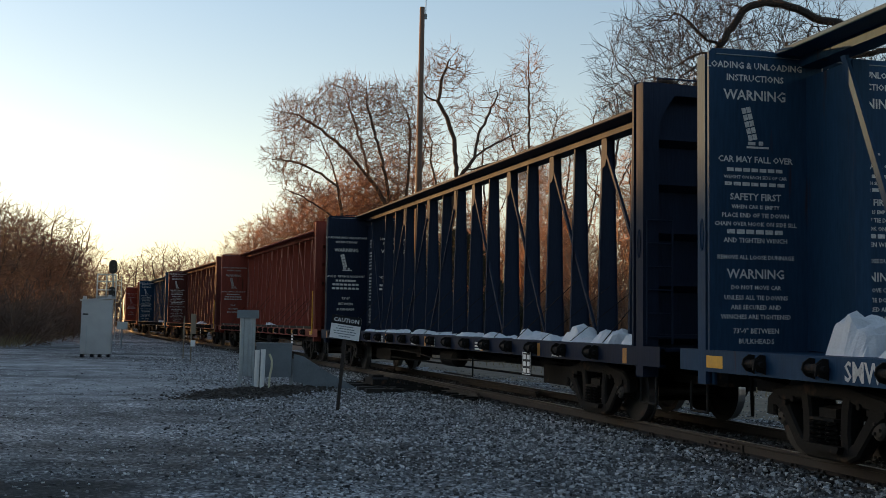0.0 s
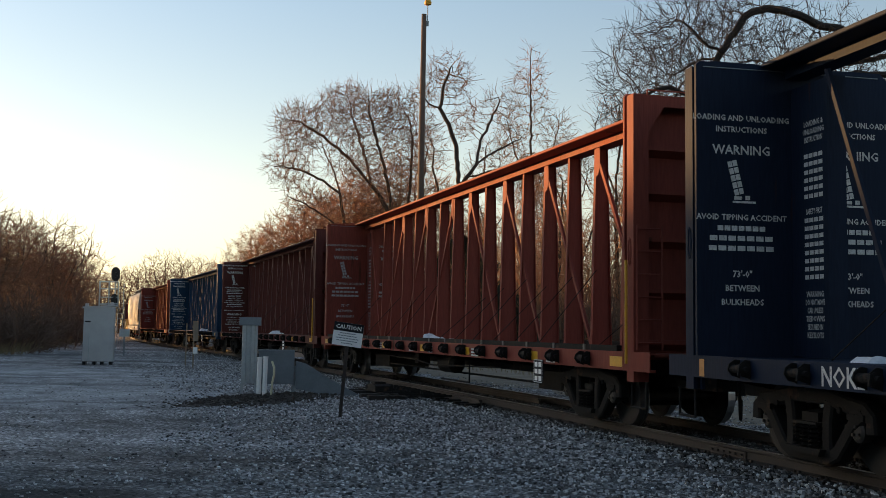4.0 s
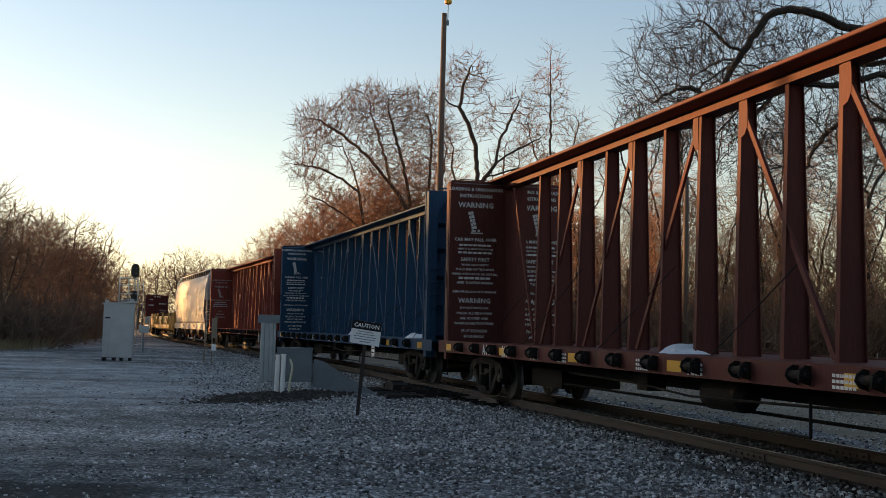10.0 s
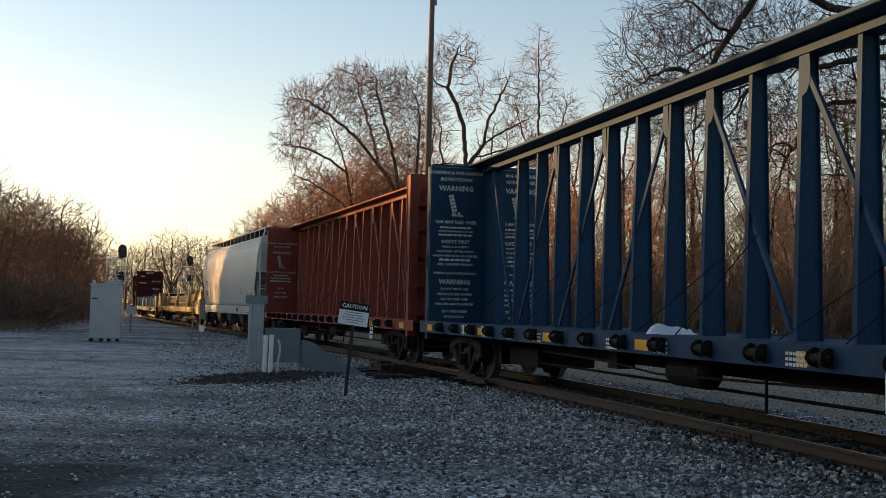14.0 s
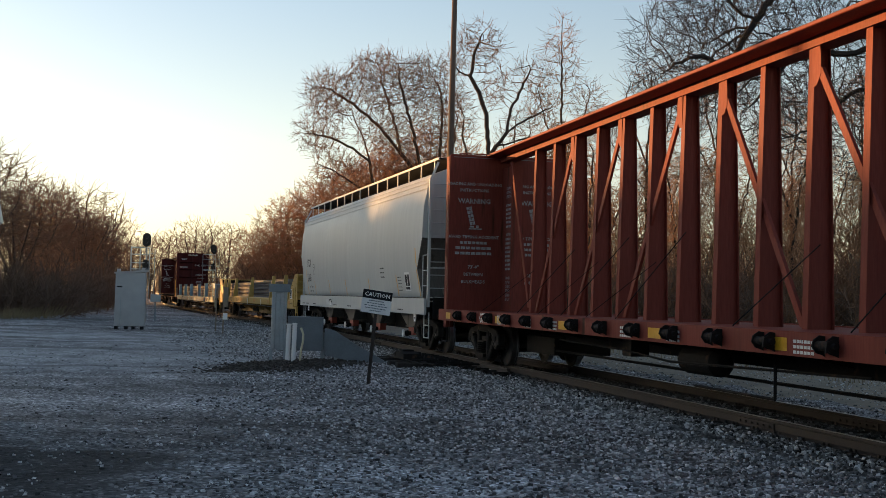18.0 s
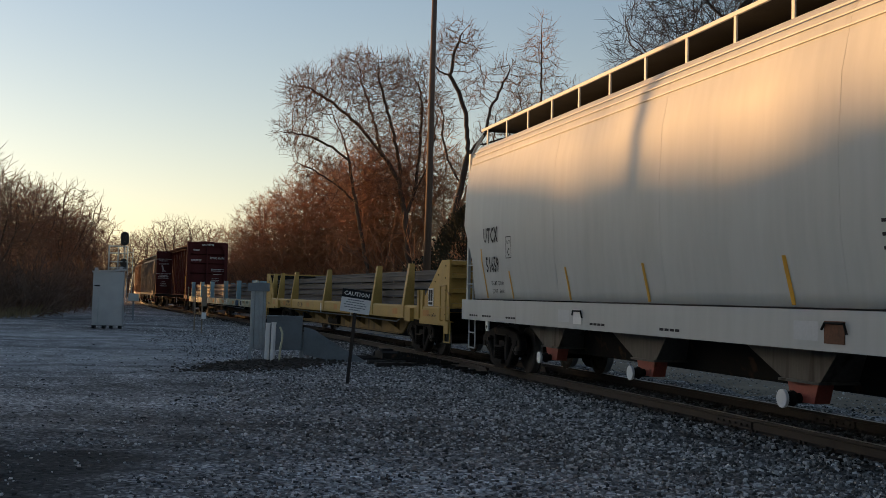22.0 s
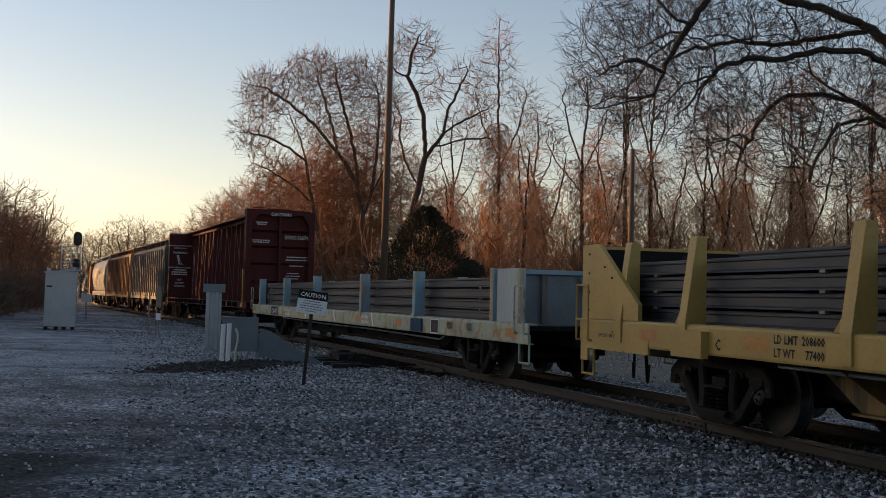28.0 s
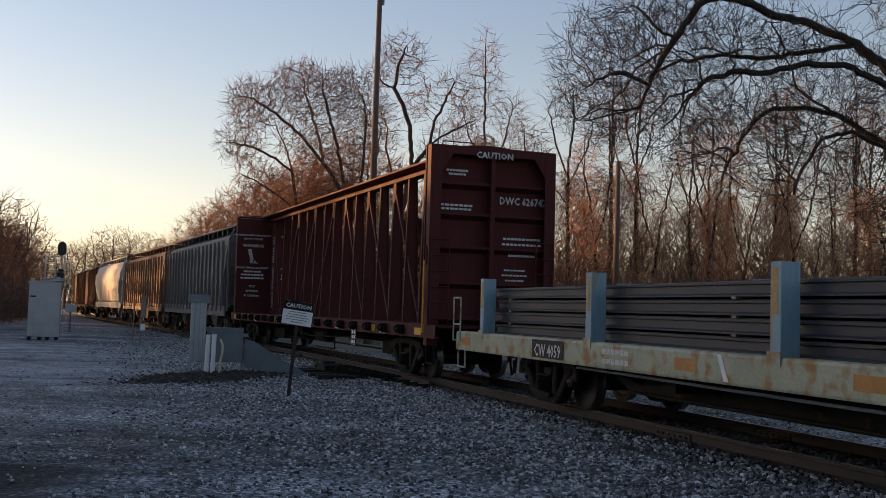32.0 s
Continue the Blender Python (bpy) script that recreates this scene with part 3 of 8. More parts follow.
def build_gravel():
    rng = random.Random(11)
    coarse, fine, dirty = [], [], []
    # ballast beside and between the rails
    for _ in range(64000):
        u = -19 + 46 * rng.random() ** 1.35 if rng.random() < 0.93 else rng.uniform(26, 60)
        w = rng.gauss(2.2, 2.3)
        if w < -3.6 or w > 7.5:
            continue
        p = beside(u, w)
        if p.y < 5:
            continue
        on = abs(w) < 1.7
        z = 0.035 if on else max(0.0, 0.05 - 0.02 * abs(w)) + relief(p.x, p.y)
        if abs(abs(w) - 0.755) < 0.1:
            continue
        (dirty if w < 1.0 + rng.gauss(0, 0.12) else coarse).append((p.x, p.y, z + rng.uniform(-0.01, 0.015), rng.uniform(0.009, 0.023)))
    # scattered gravel of the yard
    for _ in range(36000):
        y = 6.5 + 30 * rng.random() ** 1.7
        x = rng.uniform(-0.48, 0.42) * y
        if x > -1.5 and rng.random() < 0.1:
            continue
        p = noise.noise((x * 0.5, y * 0.5, 1.0))
        if p < -0.1 and rng.random() < 0.65:
            continue
        if (y < 11.6 and x < -2.8 or y > 20 and x < -5 or y < 20 and x < -4.2) and rng.random() < 0.8:
            continue
        fine.append((x, y, relief(x, y) + 0.004, rng.uniform(0.007, 0.017) if rng.random() < 0.93 else rng.uniform(0.012, 0.024)))
    stones("ballast_stones", coarse, "grey crushed stone ballast heaped along the rails")
    stones("dirty_ballast_stones", dirty, "oil-darkened ballast between and under the rails", 0.34)
    stones("gravel_stones", fine, "loose pale gravel strewn over the yard")


build_ground()
build_track()
build_gravel()


# ---- rolling stock ----
_shared = {}


def shared(key, build, material, smooth=False):
    if key not in _shared:
        bm = bmesh.new()
        build(bm)
        _shared[key] = mesh_of(bm, key, material, smooth)
    return _shared[key]


def wheelset_shape(bm):
    for s in (-1, 1):
        y = s * 0.755
        lathe(bm, [(y + s * 0.07, 0.30), (y + s * 0.075, 0.40), (y + s * 0.07, 0.452), (y - s * 0.02, 0.458), (y - s * 0.045, 0.465), (y - s * 0.055, 0.482), (y - s * 0.075, 0.482), (y - s * 0.08, 0.40), (y - s * 0.05, 0.36), (y - s * 0.02, 0.2), (y - s * 0.09, 0.15), (y + s * 0.11, 0.14), (y + s * 0.05, 0.17), (y + s * 0.03, 0.3)], n=28)
    tube(bm, (0, -1.02, 0), (0, 1.02, 0), 0.08, n=12)


def wheelset_mesh():
    if "wheelset" not in _shared:
        bm = bmesh.new()
        wheelset_shape(bm)
        n = len(bm.faces)
        for s in (-1, 1):
            lathe(bm, [(s * 0.98, 0.115), (s * 1.08, 0.115), (s * 1.10, 0.08), (s * 1.10, 0.03)], n=14)
            for i in range(3):
                a = i * 2.094
                tube(bm, (0.055 * math.cos(a), s * 1.09, 0.055 * math.sin(a)), (0.055 * math.cos(a), s * 1.125, 0.055 * math.sin(a)), 0.018, n=6)
        me = mesh_of(bm, "wheelset", M_WHEEL)
        me.materials.append(M_TREAD)
        for p in me.polygons:
            c = p.center
            if 0.68 < abs(c.y) < 0.80 and math.hypot(c.x, c.z) > 0.44 and abs(p.normal.y) < 0.3:
                p.material_index = 1
        _shared["wheelset"] = me
    return _shared["wheelset"]


def stroke(bm, pts, w, y0, y1, ease=0.025):
    """A cast bar of width w along a line in (x, z), its edges eased on both faces."""
    rings = []
    n = len(pts)
    for i, (x, z) in enumerate(pts):
        ax, az = pts[max(0, i - 1)]
        cx, cz = pts[min(n - 1, i + 1)]
        l = math.hypot(cx - ax, cz - az)
        nx, nz = -(cz - az) / l, (cx - ax) / l
        ring = []
        for off, y in ((-w / 2 + ease, y0), (w / 2 - ease, y0), (w / 2, y0 + ease), (w / 2, y1 - ease), (w / 2 - ease, y1), (-w / 2 + ease, y1), (-w / 2, y1 - ease), (-w / 2, y0 + ease)):
            ring.append(bm.verts.new((x + nx * off, y, z + nz * off)))
        rings.append(ring)
    for a, b in zip(rings, rings[1:]):
        for i in range(8):
            bm.faces.new((a[i], a[(i + 1) % 8], b[(i + 1) % 8], b[i]))
    bm.faces.new(rings[0][::-1])
    bm.faces.new(rings[-1])


def side_frame_shape(bm):
    stroke(bm, [(-1.13, 0.45), (-1.12, 0.60), (-1.0, 0.68), (-0.7, 0.72), (-0.35, 0.79), (0.35, 0.79), (0.7, 0.72), (1.0, 0.68), (1.12, 0.60), (1.13, 0.45)], 0.18, -0.09, 0.09)
    stroke(bm, [(-1.0, 0.645), (-0.80, 0.52), (-0.66, 0.36), (-0.52, 0.20), (-0.36, 0.13), (0.36, 0.13), (0.52, 0.20), (0.66, 0.36), (0.80, 0.52), (1.0, 0.645)], 0.165, -0.093, 0.093)
    for s in (-1, 1):
        stroke(bm, [(s * 0.40, 0.74), (s * 0.36, 0.55), (s * 0.35, 0.35), (s * 0.37, 0.16)], 0.17, -0.097, 0.097)
        bx(bm, min(s * 0.76, s * 1.05), max(s * 0.76, s * 1.05), -0.11, 0.11, 0.575, 0.64)
        tube(bm, (s * 0.62, -0.115, 0.66), (s * 0.62, -0.09, 0.66), 0.035, n=8)
    prism(bm, [(-0.32, 0.15), (0.32, 0.15), (0.36, 0.22), (-0.36, 0.22)], "y", -0.17, 0.17)
    bx(bm, -0.24, 0.24, -0.14, 0.12, 0.47, 0.50)


def spring_shape(bm):
    for dx, dy in ((-0.15, -0.10), (0, -0.11), (0.15, -0.10), (-0.1, 0.08), (0.1, 0.08)):
        prev = None
        for i in range(31):
            a = i / 30 * 5 * 2 * math.pi
            p = Vector((dx + 0.062 * math.cos(a), dy + 0.062 * math.sin(a), 0.22 + i / 30 * 0.24))
            if prev is not None:
                tube(bm, prev, p, 0.017, n=3)
            prev = p


def bolster_shape(bm):
    prism(bm, [(-1.08, 0.47), (1.08, 0.47), (1.08, 0.60), (0.5, 0.68), (-0.5, 0.68), (-1.08, 0.60)], "x", -0.16, 0.16)
    for s in (-1, 1):
        tube(bm, (s * 0.5, -0.85, 0.32), (s * 0.5, 0.85, 0.32), 0.045, n=6)
        bx(bm, s * 0.42 - 0.03, s * 0.42 + 0.03, -0.80, -0.70, 0.28, 0.62)
        bx(bm, s * 0.42 - 0.03, s * 0.42 + 0.03, 0.70, 0.80, 0.28, 0.62)


ROLLING = []  # wheelset, its place in the bogie, and the car it belongs to


def bogie(car, x):
    b = part("bogie", shared("bogie_bolster", bolster_shape, M_STEEL), M_STEEL, car, "rusty cast steel three-piece bogie")
    b.location = (x, 0, 0)
    for s in (-1, 1):
        f = part("side_frame", shared("side_frame", side_frame_shape, M_STEEL), M_STEEL, b)
        f.location = (0, s * 1.02, 0)
        sp = part("spring_nest", shared("spring_nest", spring_shape, M_STEEL), M_STEEL, b, "nest of coil springs")
        sp.location = (0, s * 1.02, 0)
    for s in (-1, 1):
        w = part("wheelset", wheelset_mesh(), M_WHEEL, b, "axle with two solid steel wheels")
        w.location = (s * 0.89, 0, 0.458)
        ROLLING.append((w, s * 0.89))


def coupler_shape(bm):
    bx(bm, -0.35, 0.25, -0.09, 0.09, 0.78, 0.98)
    prism(bm, [(0.2, -0.12), (0.45, -0.16), (0.62, -0.10), (0.60, 0.0), (0.5, 0.02), (0.62, 0.12), (0.5, 0.2), (0.25, 0.14)], "z", 0.72, 1.0)


def hose_shape(bm):
    pts = []
    for i in range(9):
        a = i / 8
        pts.append((0.15 + 0.5 * a, 0.35 - 0.3 * a, 0.78 - 0.5 * math.sin(a * math.pi * 0.85) - 0.05 * a))
    pipe(bm, pts, 0.025, 6)


def couplers(car, x):
    for s in (-1, 1):
        for nm, fn in (("coupler", coupler_shape), ("brake_hose", hose_shape)):
            o = part(nm, shared(nm, fn, M_STEEL), M_STEEL, car)
            o.matrix_basis = pose(s * x, 0, 0, 0, 0, 0 if s > 0 else 180)


def clump(bm, c, size, seed):
    """A broken drift of old snow: flat-topped, steep at its edges, uneven."""
    nx, ny = 22, 9
    g = []
    for j in range(ny):
        row = []
        for i in range(nx):
            x, y = -1 + 2 * i / (nx - 1), -1 + 2 * j / (ny - 1)
            e = max(0.0, 1 - abs(x) ** 3 - abs(y) ** 4)
            n1 = noise.noise((x * 2.0 + seed, y * 0.8, seed * 0.37))
            n2 = noise.noise((x * 5.5 + seed, y * 4, 3.3)) + 0.6 * noise.noise((x * 13 + seed, y * 9, 1.3))
            if size[2] > 0.6:
                h = e ** 0.3 * max(0.05, 0.62 + 0.32 * n1 + 0.10 * n2)
            else:
                h = e ** 0.5 * max(0.0, 0.28 + 0.40 * x * (1 if seed % 2 else -1) + 0.75 * n1 + 0.22 * n2)
            row.append(bm.verts.new((c[0] + x * size[0] * (1 + 0.1 * n2), c[1] + y * size[1] * (1 + 0.25 * n1), c[2] + size[2] * h)))
        g.append(row)
    for a, b in zip(g, g[1:]):
        for i in range(nx - 1):
            bm.faces.new((a[i], a[i + 1], b[i + 1], b[i]))
    edge = g[0] + [r[-1] for r in g[1:-1]] + g[-1][::-1] + [r[0] for r in g[-2:0:-1]]
    low = [bm.verts.new((v.co.x, v.co.y, c[2] - 0.02)) for v in edge]
    for i in range(len(edge)):
        k = (i + 1) % len(edge)
        bm.faces.new((edge[i], edge[k], low[k], low[i]))


LI, TOP, DECK, HW = 11.125, 4.98, 1.17, 1.44
PITCH = 24.54  # from car to car over the couplers


def tipping_icon(bm, m, x, y, s):
    """The little picture of a tipping car: a leaning block of bars over a base."""
    t = m @ Matrix.Translation((x, y, 0)) @ Matrix.Rotation(radians(14), 4, "Z")
    for i in range(5):
        for j in range(2):
            bar(bm, t, (j - 0.5) * 0.13 * s, (0.25 + i * 0.17) * s, 0.115 * s, 0.14 * s)
    bar(bm, m, x + 0.06 * s, y + 0.04 * s, 0.6 * s, 0.05 * s)
    bar(bm, m, x - 0.1 * s, y + 0.12 * s, 0.2 * s, 0.08 * s)
    bar(bm, m, x + 0.15 * s, y + 0.12 * s, 0.12 * s, 0.1 * s)


def bulkhead_writing(bm, style, y0):
    m = plane_x(-LI + 0.006, y0, 1.12)
    if style == 1:
        letter(bm, "LOADING & UNLOADING", m, 0.115, 0, 3.62)
        letter(bm, "INSTRUCTIONS", m, 0.115, 0, 3.46)
        letter(bm, "WARNING", m, 0.18, 0, 3.22)
        tipping_icon(bm, m, 0, 2.58, 0.52)
        letter(bm, "CAR MAY FALL OVER", m, 0.11, 0, 2.42)
        bar(bm, m, 0, 2.30, 0.8, 0.045, 6)
        letter(bm, "WEIGHT ON EACH SIDE OF CAR", m, 0.06, 0, 2.21)
        bar(bm, m, 0, 2.12, 0.86, 0.045, 6)
        letter(bm, "SAFETY FIRST", m, 0.12, 0, 1.94)
        letter(bm, "WHEN CAR IS EMPTY", m, 0.07, 0, 1.83)
        letter(bm, "PLACE END OF TIE DOWN", m, 0.078, 0, 1.72)
        letter(bm, "CHAIN OVER HOOK ON SIDE SILL", m, 0.075, 0, 1.61)
        bar(bm, m, 0, 1.51, 0.8, 0.055, 5)
        letter(bm, "AND TIGHTEN WINCH", m, 0.085, 0, 1.40)
        letter(bm, "REMOVE ALL LOOSE DUNNAGE", m, 0.075, 0, 1.19)
        letter(bm, "WARNING", m, 0.165, 0, 0.95)
        letter(bm, "DO NOT MOVE CAR", m, 0.075, 0, 0.81)
        letter(bm, "UNLESS ALL TIE DOWNS", m, 0.08, 0, 0.68)
        letter(bm, "ARE SECURED AND", m, 0.08, 0, 0.56)
        letter(bm, "WINCHES ARE TIGHTENED", m, 0.08, 0, 0.44)
        letter(bm, "73'-0\" BETWEEN", m, 0.09, 0, 0.26)
        letter(bm, "BULKHEADS", m, 0.09, 0, 0.13)
    else:
        letter(bm, "LOADING AND UNLOADING", m, 0.105, 0, 3.10)
        letter(bm, "INSTRUCTIONS", m, 0.105, 0, 2.95)
        letter(bm, "WARNING", m, 0.17, 0, 2.66)
        tipping_icon(bm, m, 0, 2.0, 0.55)
        letter(bm, "AVOID TIPPING ACCIDENT", m, 0.105, 0, 1.80)
        for k, w in enumerate((0.7, 0.92, 0.95)):
            bar(bm, m, 0, 1.66 - k * 0.13, w, 0.065, 6)
        letter(bm, "73'-0\"", m, 0.12, 0, 1.06)
        letter(bm, "BETWEEN", m, 0.11, 0, 0.88)
        letter(bm, "BULKHEADS", m, 0.11, 0, 0.70)


def centerbeam(paint, label, style, mark, rail=False, upright=False, low=0.895, flange=0.045, snow=(), tape=True, writing=None, outer="", plate=6.1):
    """A centre-beam flat car: deck, bulkheads at both ends and a tall truss along its middle. The origin is on the rail head."""
    car = thing("centerbeam_flatcar", label, "freight car", group="freight train")
    bm = bmesh.new()
    bx(bm, -11.9, 11.9, -0.35, 0.35, 0.62, 1.02)
    for s in (-1, 1):
        for k in range(19):
            x = -11.1 + k * 1.233
            prism(bm, [(s * 0.3, 0.72), (s * 1.36, 0.92), (s * 1.36, 1.05), (s * 0.3, 1.05)][::s], "x", x - 0.02, x + 0.02)
    part("centre_sill", bm, M_STEEL, car, "dark grimy underframe")
    for s in (-1, 1):
        bm = bmesh.new()
        prism(bm, [(s * HW, DECK), (s * (HW - 0.10), DECK), (s * (HW - 0.10), DECK - 0.03), (s * (HW - 0.015), DECK - 0.03), (s * (HW - 0.015), low + 0.03), (s * (HW - 0.10), low + 0.03), (s * (HW - 0.10), low), (s * HW, low)], "x", -11.95, 11.95)
        part("side_sill", bm, paint, car)
    bm = bmesh.new()
    bx(bm, -11.9, 11.9, -1.34, 1.34, DECK - 0.06, DECK - 0.02)
    part("deck", bm, paint, car, "painted steel deck plate")
    # winches along the sill
    def winch(bm):
        for x in (-0.12, 0.12):
            prism(bm, [(0.01, 0.07), (-0.06, 0.08), (-0.13, 0.03), (-0.15, -0.04), (-0.10, -0.11), (-0.03, -0.13), (0.01, -0.15)], "x", x - 0.008, x + 0.008)
        lathe(bm, [(-0.12, 0.055), (-0.07, 0.048), (0.0, 0.055), (0.07, 0.048), (0.12, 0.055)], "x", 12, (0, -0.075, -0.03))
        lathe(bm, [(0.13, 0.03), (0.135, 0.07), (0.15, 0.072), (0.155, 0.035), (0.20, 0.03)], "x", 14, (0, -0.075, -0.03))
        slant(bm, (0.145, -0.13, 0.02), (0.155, -0.16, -0.10), 0.02, 0.025)
    wm = shared("winch", winch, M_STEEL)
    for s in (-1, 1):
        for k in range(17):
            o = part("winch", wm, M_STEEL, car)
            o.matrix_basis = pose(-9.92 + k * 1.236, s * (HW + 0.003), DECK - 0.10, 0, 0, 0 if s < 0 else 180) @ Matrix.Diagonal((1.02, 1.05, 1.0, 1))
    # some cars carry a dark raised rail along the deck's edge, cut at every winch by a pale lug
    if rail and paint is M_RED:
        bm = bmesh.new()
        bx(bm, -0.035, 0.035, -0.02, 0.0, 0.0, 0.09)
        lug = mesh_of(bm, "rail_lug", M_GRIMESHADE)
        for s in (-1, 1):
            bm = bmesh.new()
            p, q = sorted((s * (HW - 0.01), s * (HW - 0.09)))
            bx(bm, -10.9, 10.9, p, q, DECK, DECK + 0.085)
            er = part("edge_rail", bm, M_STEEL, car, "dark raised deck edge rail")
            for k in range(17):
                o = part("rail_lug", lug, M_GRIMESHADE, er)
                o.location = (-9.92 + k * 1.236 - 0.1, s * (HW - 0.01) + (0.021 if s > 0 else 0), DECK)
    # bulkheads: a sheet on the load side, a stiffened frame behind it
    for e in (-1, 1):
        x0, x1 = sorted((e * LI, e * (LI + 0.05)))
        bm = bmesh.new()
        ch = 0.16
        prism(bm, [(-HW, DECK - 0.12), (HW, DECK - 0.12), (HW, TOP - ch), (HW - ch, TOP), (-HW + ch * 0.3, TOP), (-HW, TOP - ch * 0.3)], "x", x0, x1)
        bh = part("bulkhead", bm, paint, car)
        bm = bmesh.new()
        for y0, z0, y1, z1 in ((-HW + 0.10, TOP - 0.075, HW - 0.20, TOP - 0.065),):
            bx(bm, *sorted((e * LI, e * (LI - 0.012))), y0, y1, z0, z1)
        part("edge_strip", bm, M_GALVD, bh, "pale worn strip along the top edge")
        bm = bmesh.new()
        a, b = sorted((e * (LI + 0.052), e * (LI + 0.30)))
        for s in (-1, 1):
            # side channel: a recessed web, then a proud flange at the outer edge
            p, q = sorted((s * (HW - 0.13), s * (HW - 0.09)))
            bx(bm, *sorted((e * (LI + 0.052), e * (LI + 0.12))), p, q, 0.74, TOP - 0.10)
            p, q = sorted((s * (HW - 0.06), s * (HW - 0.005)))
            bx(bm, *sorted((e * (LI + 0.12), e * (LI + 0.30))), p, q, 0.74, TOP - 0.05)
            p, q = sorted((s * (HW - 0.005), s * (HW - 0.25)))
            bx(bm, *sorted((e * (LI + 0.30), e * (LI + 0.33))), p, q, 0.74, TOP - 0.05)
            c0 = s * (HW - 0.25)
            prism(bm, [(c0, TOP - 0.60), (c0 - s * 0.26, TOP - 0.22), (c0, TOP - 0.22)][::s], "x", *sorted((e * (LI + 0.302), e * (LI + 0.324))))
        bx(bm, *sorted((e * (LI + 0.30), e * (LI + 0.325))), -HW + 0.25, HW - 0.25, TOP - 0.22, TOP - 0.05)
        bx(bm, a, b, -HW + 0.06, HW - 0.06, TOP - 0.09, TOP - 0.05)
        for z in (1.3, 2.05, 2.8, 3.5, 4.15):
            prism(bm, [(e * (LI + 0.052), z - 0.11), (e * (LI + 0.23), z - 0.02), (e * (LI + 0.23), z + 0.04), (e * (LI + 0.052), z + 0.04)][::e], "y", -HW + 0.13, HW - 0.13)
        bx(bm, *sorted((e * (LI + 0.052), e * (LI + 0.28))), -0.05, 0.05, 0.9, TOP - 0.12)
        part("bulkhead_rib", bm, paint, bh)
        bm = bmesh.new()
        pipe(bm, [(e * (LI + 0.2), -HW + 0.30, TOP - 0.05), (e * (LI + 0.2), -HW + 0.30, TOP + 0.05), (e * (LI + 0.2), -HW + 1.0, TOP + 0.05), (e * (LI + 0.2), -HW + 1.0, TOP - 0.05)], 0.014, 6)
        part("top_handhold", bm, paint, bh)
        for s in (-1, 1):
            # slot for lifting, ringed by a raised oval, low on the side flange
            bm = bmesh.new()
            ring = [(e * (LI + 0.21) + 0.04 * math.cos(k * 0.5236), 2.62 + 0.20 * math.sin(k * 0.5236)) for k in range(13)]
            pipe(bm, [(x, s * (HW - 0.002), z) for x, z in ring], 0.012, 5)
            part("lifting_slot", bm, paint, bh)
        # grab irons and a tie rod on the near edge
        xg = e * (LI + 0.36)
        for s in (-1, 1):
            bm = bmesh.new()
            pipe(bm, [(xg, s * (HW - 0.05), 1.2), (xg, s * (HW - 0.05), 3.0)], 0.015)
            for k in range(6):
                pipe(bm, [(xg, s * (HW - 0.05), 1.3 + k * 0.33), (xg, s * (HW - 0.45), 1.3 + k * 0.33)], 0.012)
            pipe(bm, [(xg, s * (HW - 0.45), 1.2), (xg, s * (HW - 0.45), 3.0)], 0.015)
            part("ladder", bm, paint, car)
        for s in (-1, 1):
            bm = bmesh.new()
            pipe(bm, [(e * 11.75, s * 1.38, 0.75), (e * 11.75, s * 1.38, 0.38), (e * 11.3, s * 1.38, 0.38), (e * 11.3, s * 1.38, 0.75)], 0.018)
            part("sill_step", bm, M_STEEL, car)
    # the truss along the middle
    bm = bmesh.new()
    prism(bm, [(-0.50, TOP + 0.02), (-0.50, TOP - 0.02), (-0.49, TOP - 0.03), (0.49, TOP - 0.03), (0.50, TOP - 0.02), (0.50, TOP + 0.02), (0.17, TOP + 0.05), (-0.17, TOP + 0.05)], "x", -LI, LI)
    part("top_chord", bm, paint, car, "broad flat cap")
    bm = bmesh.new()
    prism(bm, [(-0.155, TOP - 0.031), (-0.155, TOP - 0.165), (0.155, TOP - 0.165), (0.155, TOP - 0.031)], "x", -LI, LI)
    part("chord_web", bm, paint, car)

    def post(bm):
        rings = []
        for z, d in ((DECK - 0.03, 0.20), (DECK + 2.0, 0.155), (TOP - 0.16, 0.115)):
            f, t, w = flange, 0.012, 0.008
            prof = [(-f, -d), (f, -d), (f, -d + t), (w, -d + t), (w, d - t), (f, d - t), (f, d), (-f, d), (-f, d - t), (-w, d - t), (-w, -d + t), (-f, -d + t)]
            rings.append([bm.verts.new((x, y, z)) for x, y in prof])
        for p, q in zip(rings, rings[1:]):
            for i in range(12):
                bm.faces.new((p[i], p[(i + 1) % 12], q[(i + 1) % 12], q[i]))
        bm.faces.new(rings[0])
        bm.faces.new(rings[-1])
    pm = shared("post_%s_%g" % (paint.name, flange), post, paint)

    def gusset(bm):
        prism(bm, [(0.038, TOP - 0.17), (0.20, TOP - 0.17), (0.22, TOP - 0.30), (0.22, TOP - 0.54), (0.14, TOP - 0.66), (0.038, TOP - 0.70)], "y", -0.13, -0.11)
    gm = shared("gusset_" + paint.name, gusset, paint)
    bay = 1.219
    for k in range(-7, 8):
        o = part("post", pm, paint, car)
        o.location = (k * bay, 0, 0)
    # braces: ahead of the middle they fall forwards, behind it backwards, and one falls from the rear column
    runs = [(k, k + 2, 1) for k in (0, 2, 4, 6)] + [(-k, -k - 2, -1) for k in (1, 3, 5)]
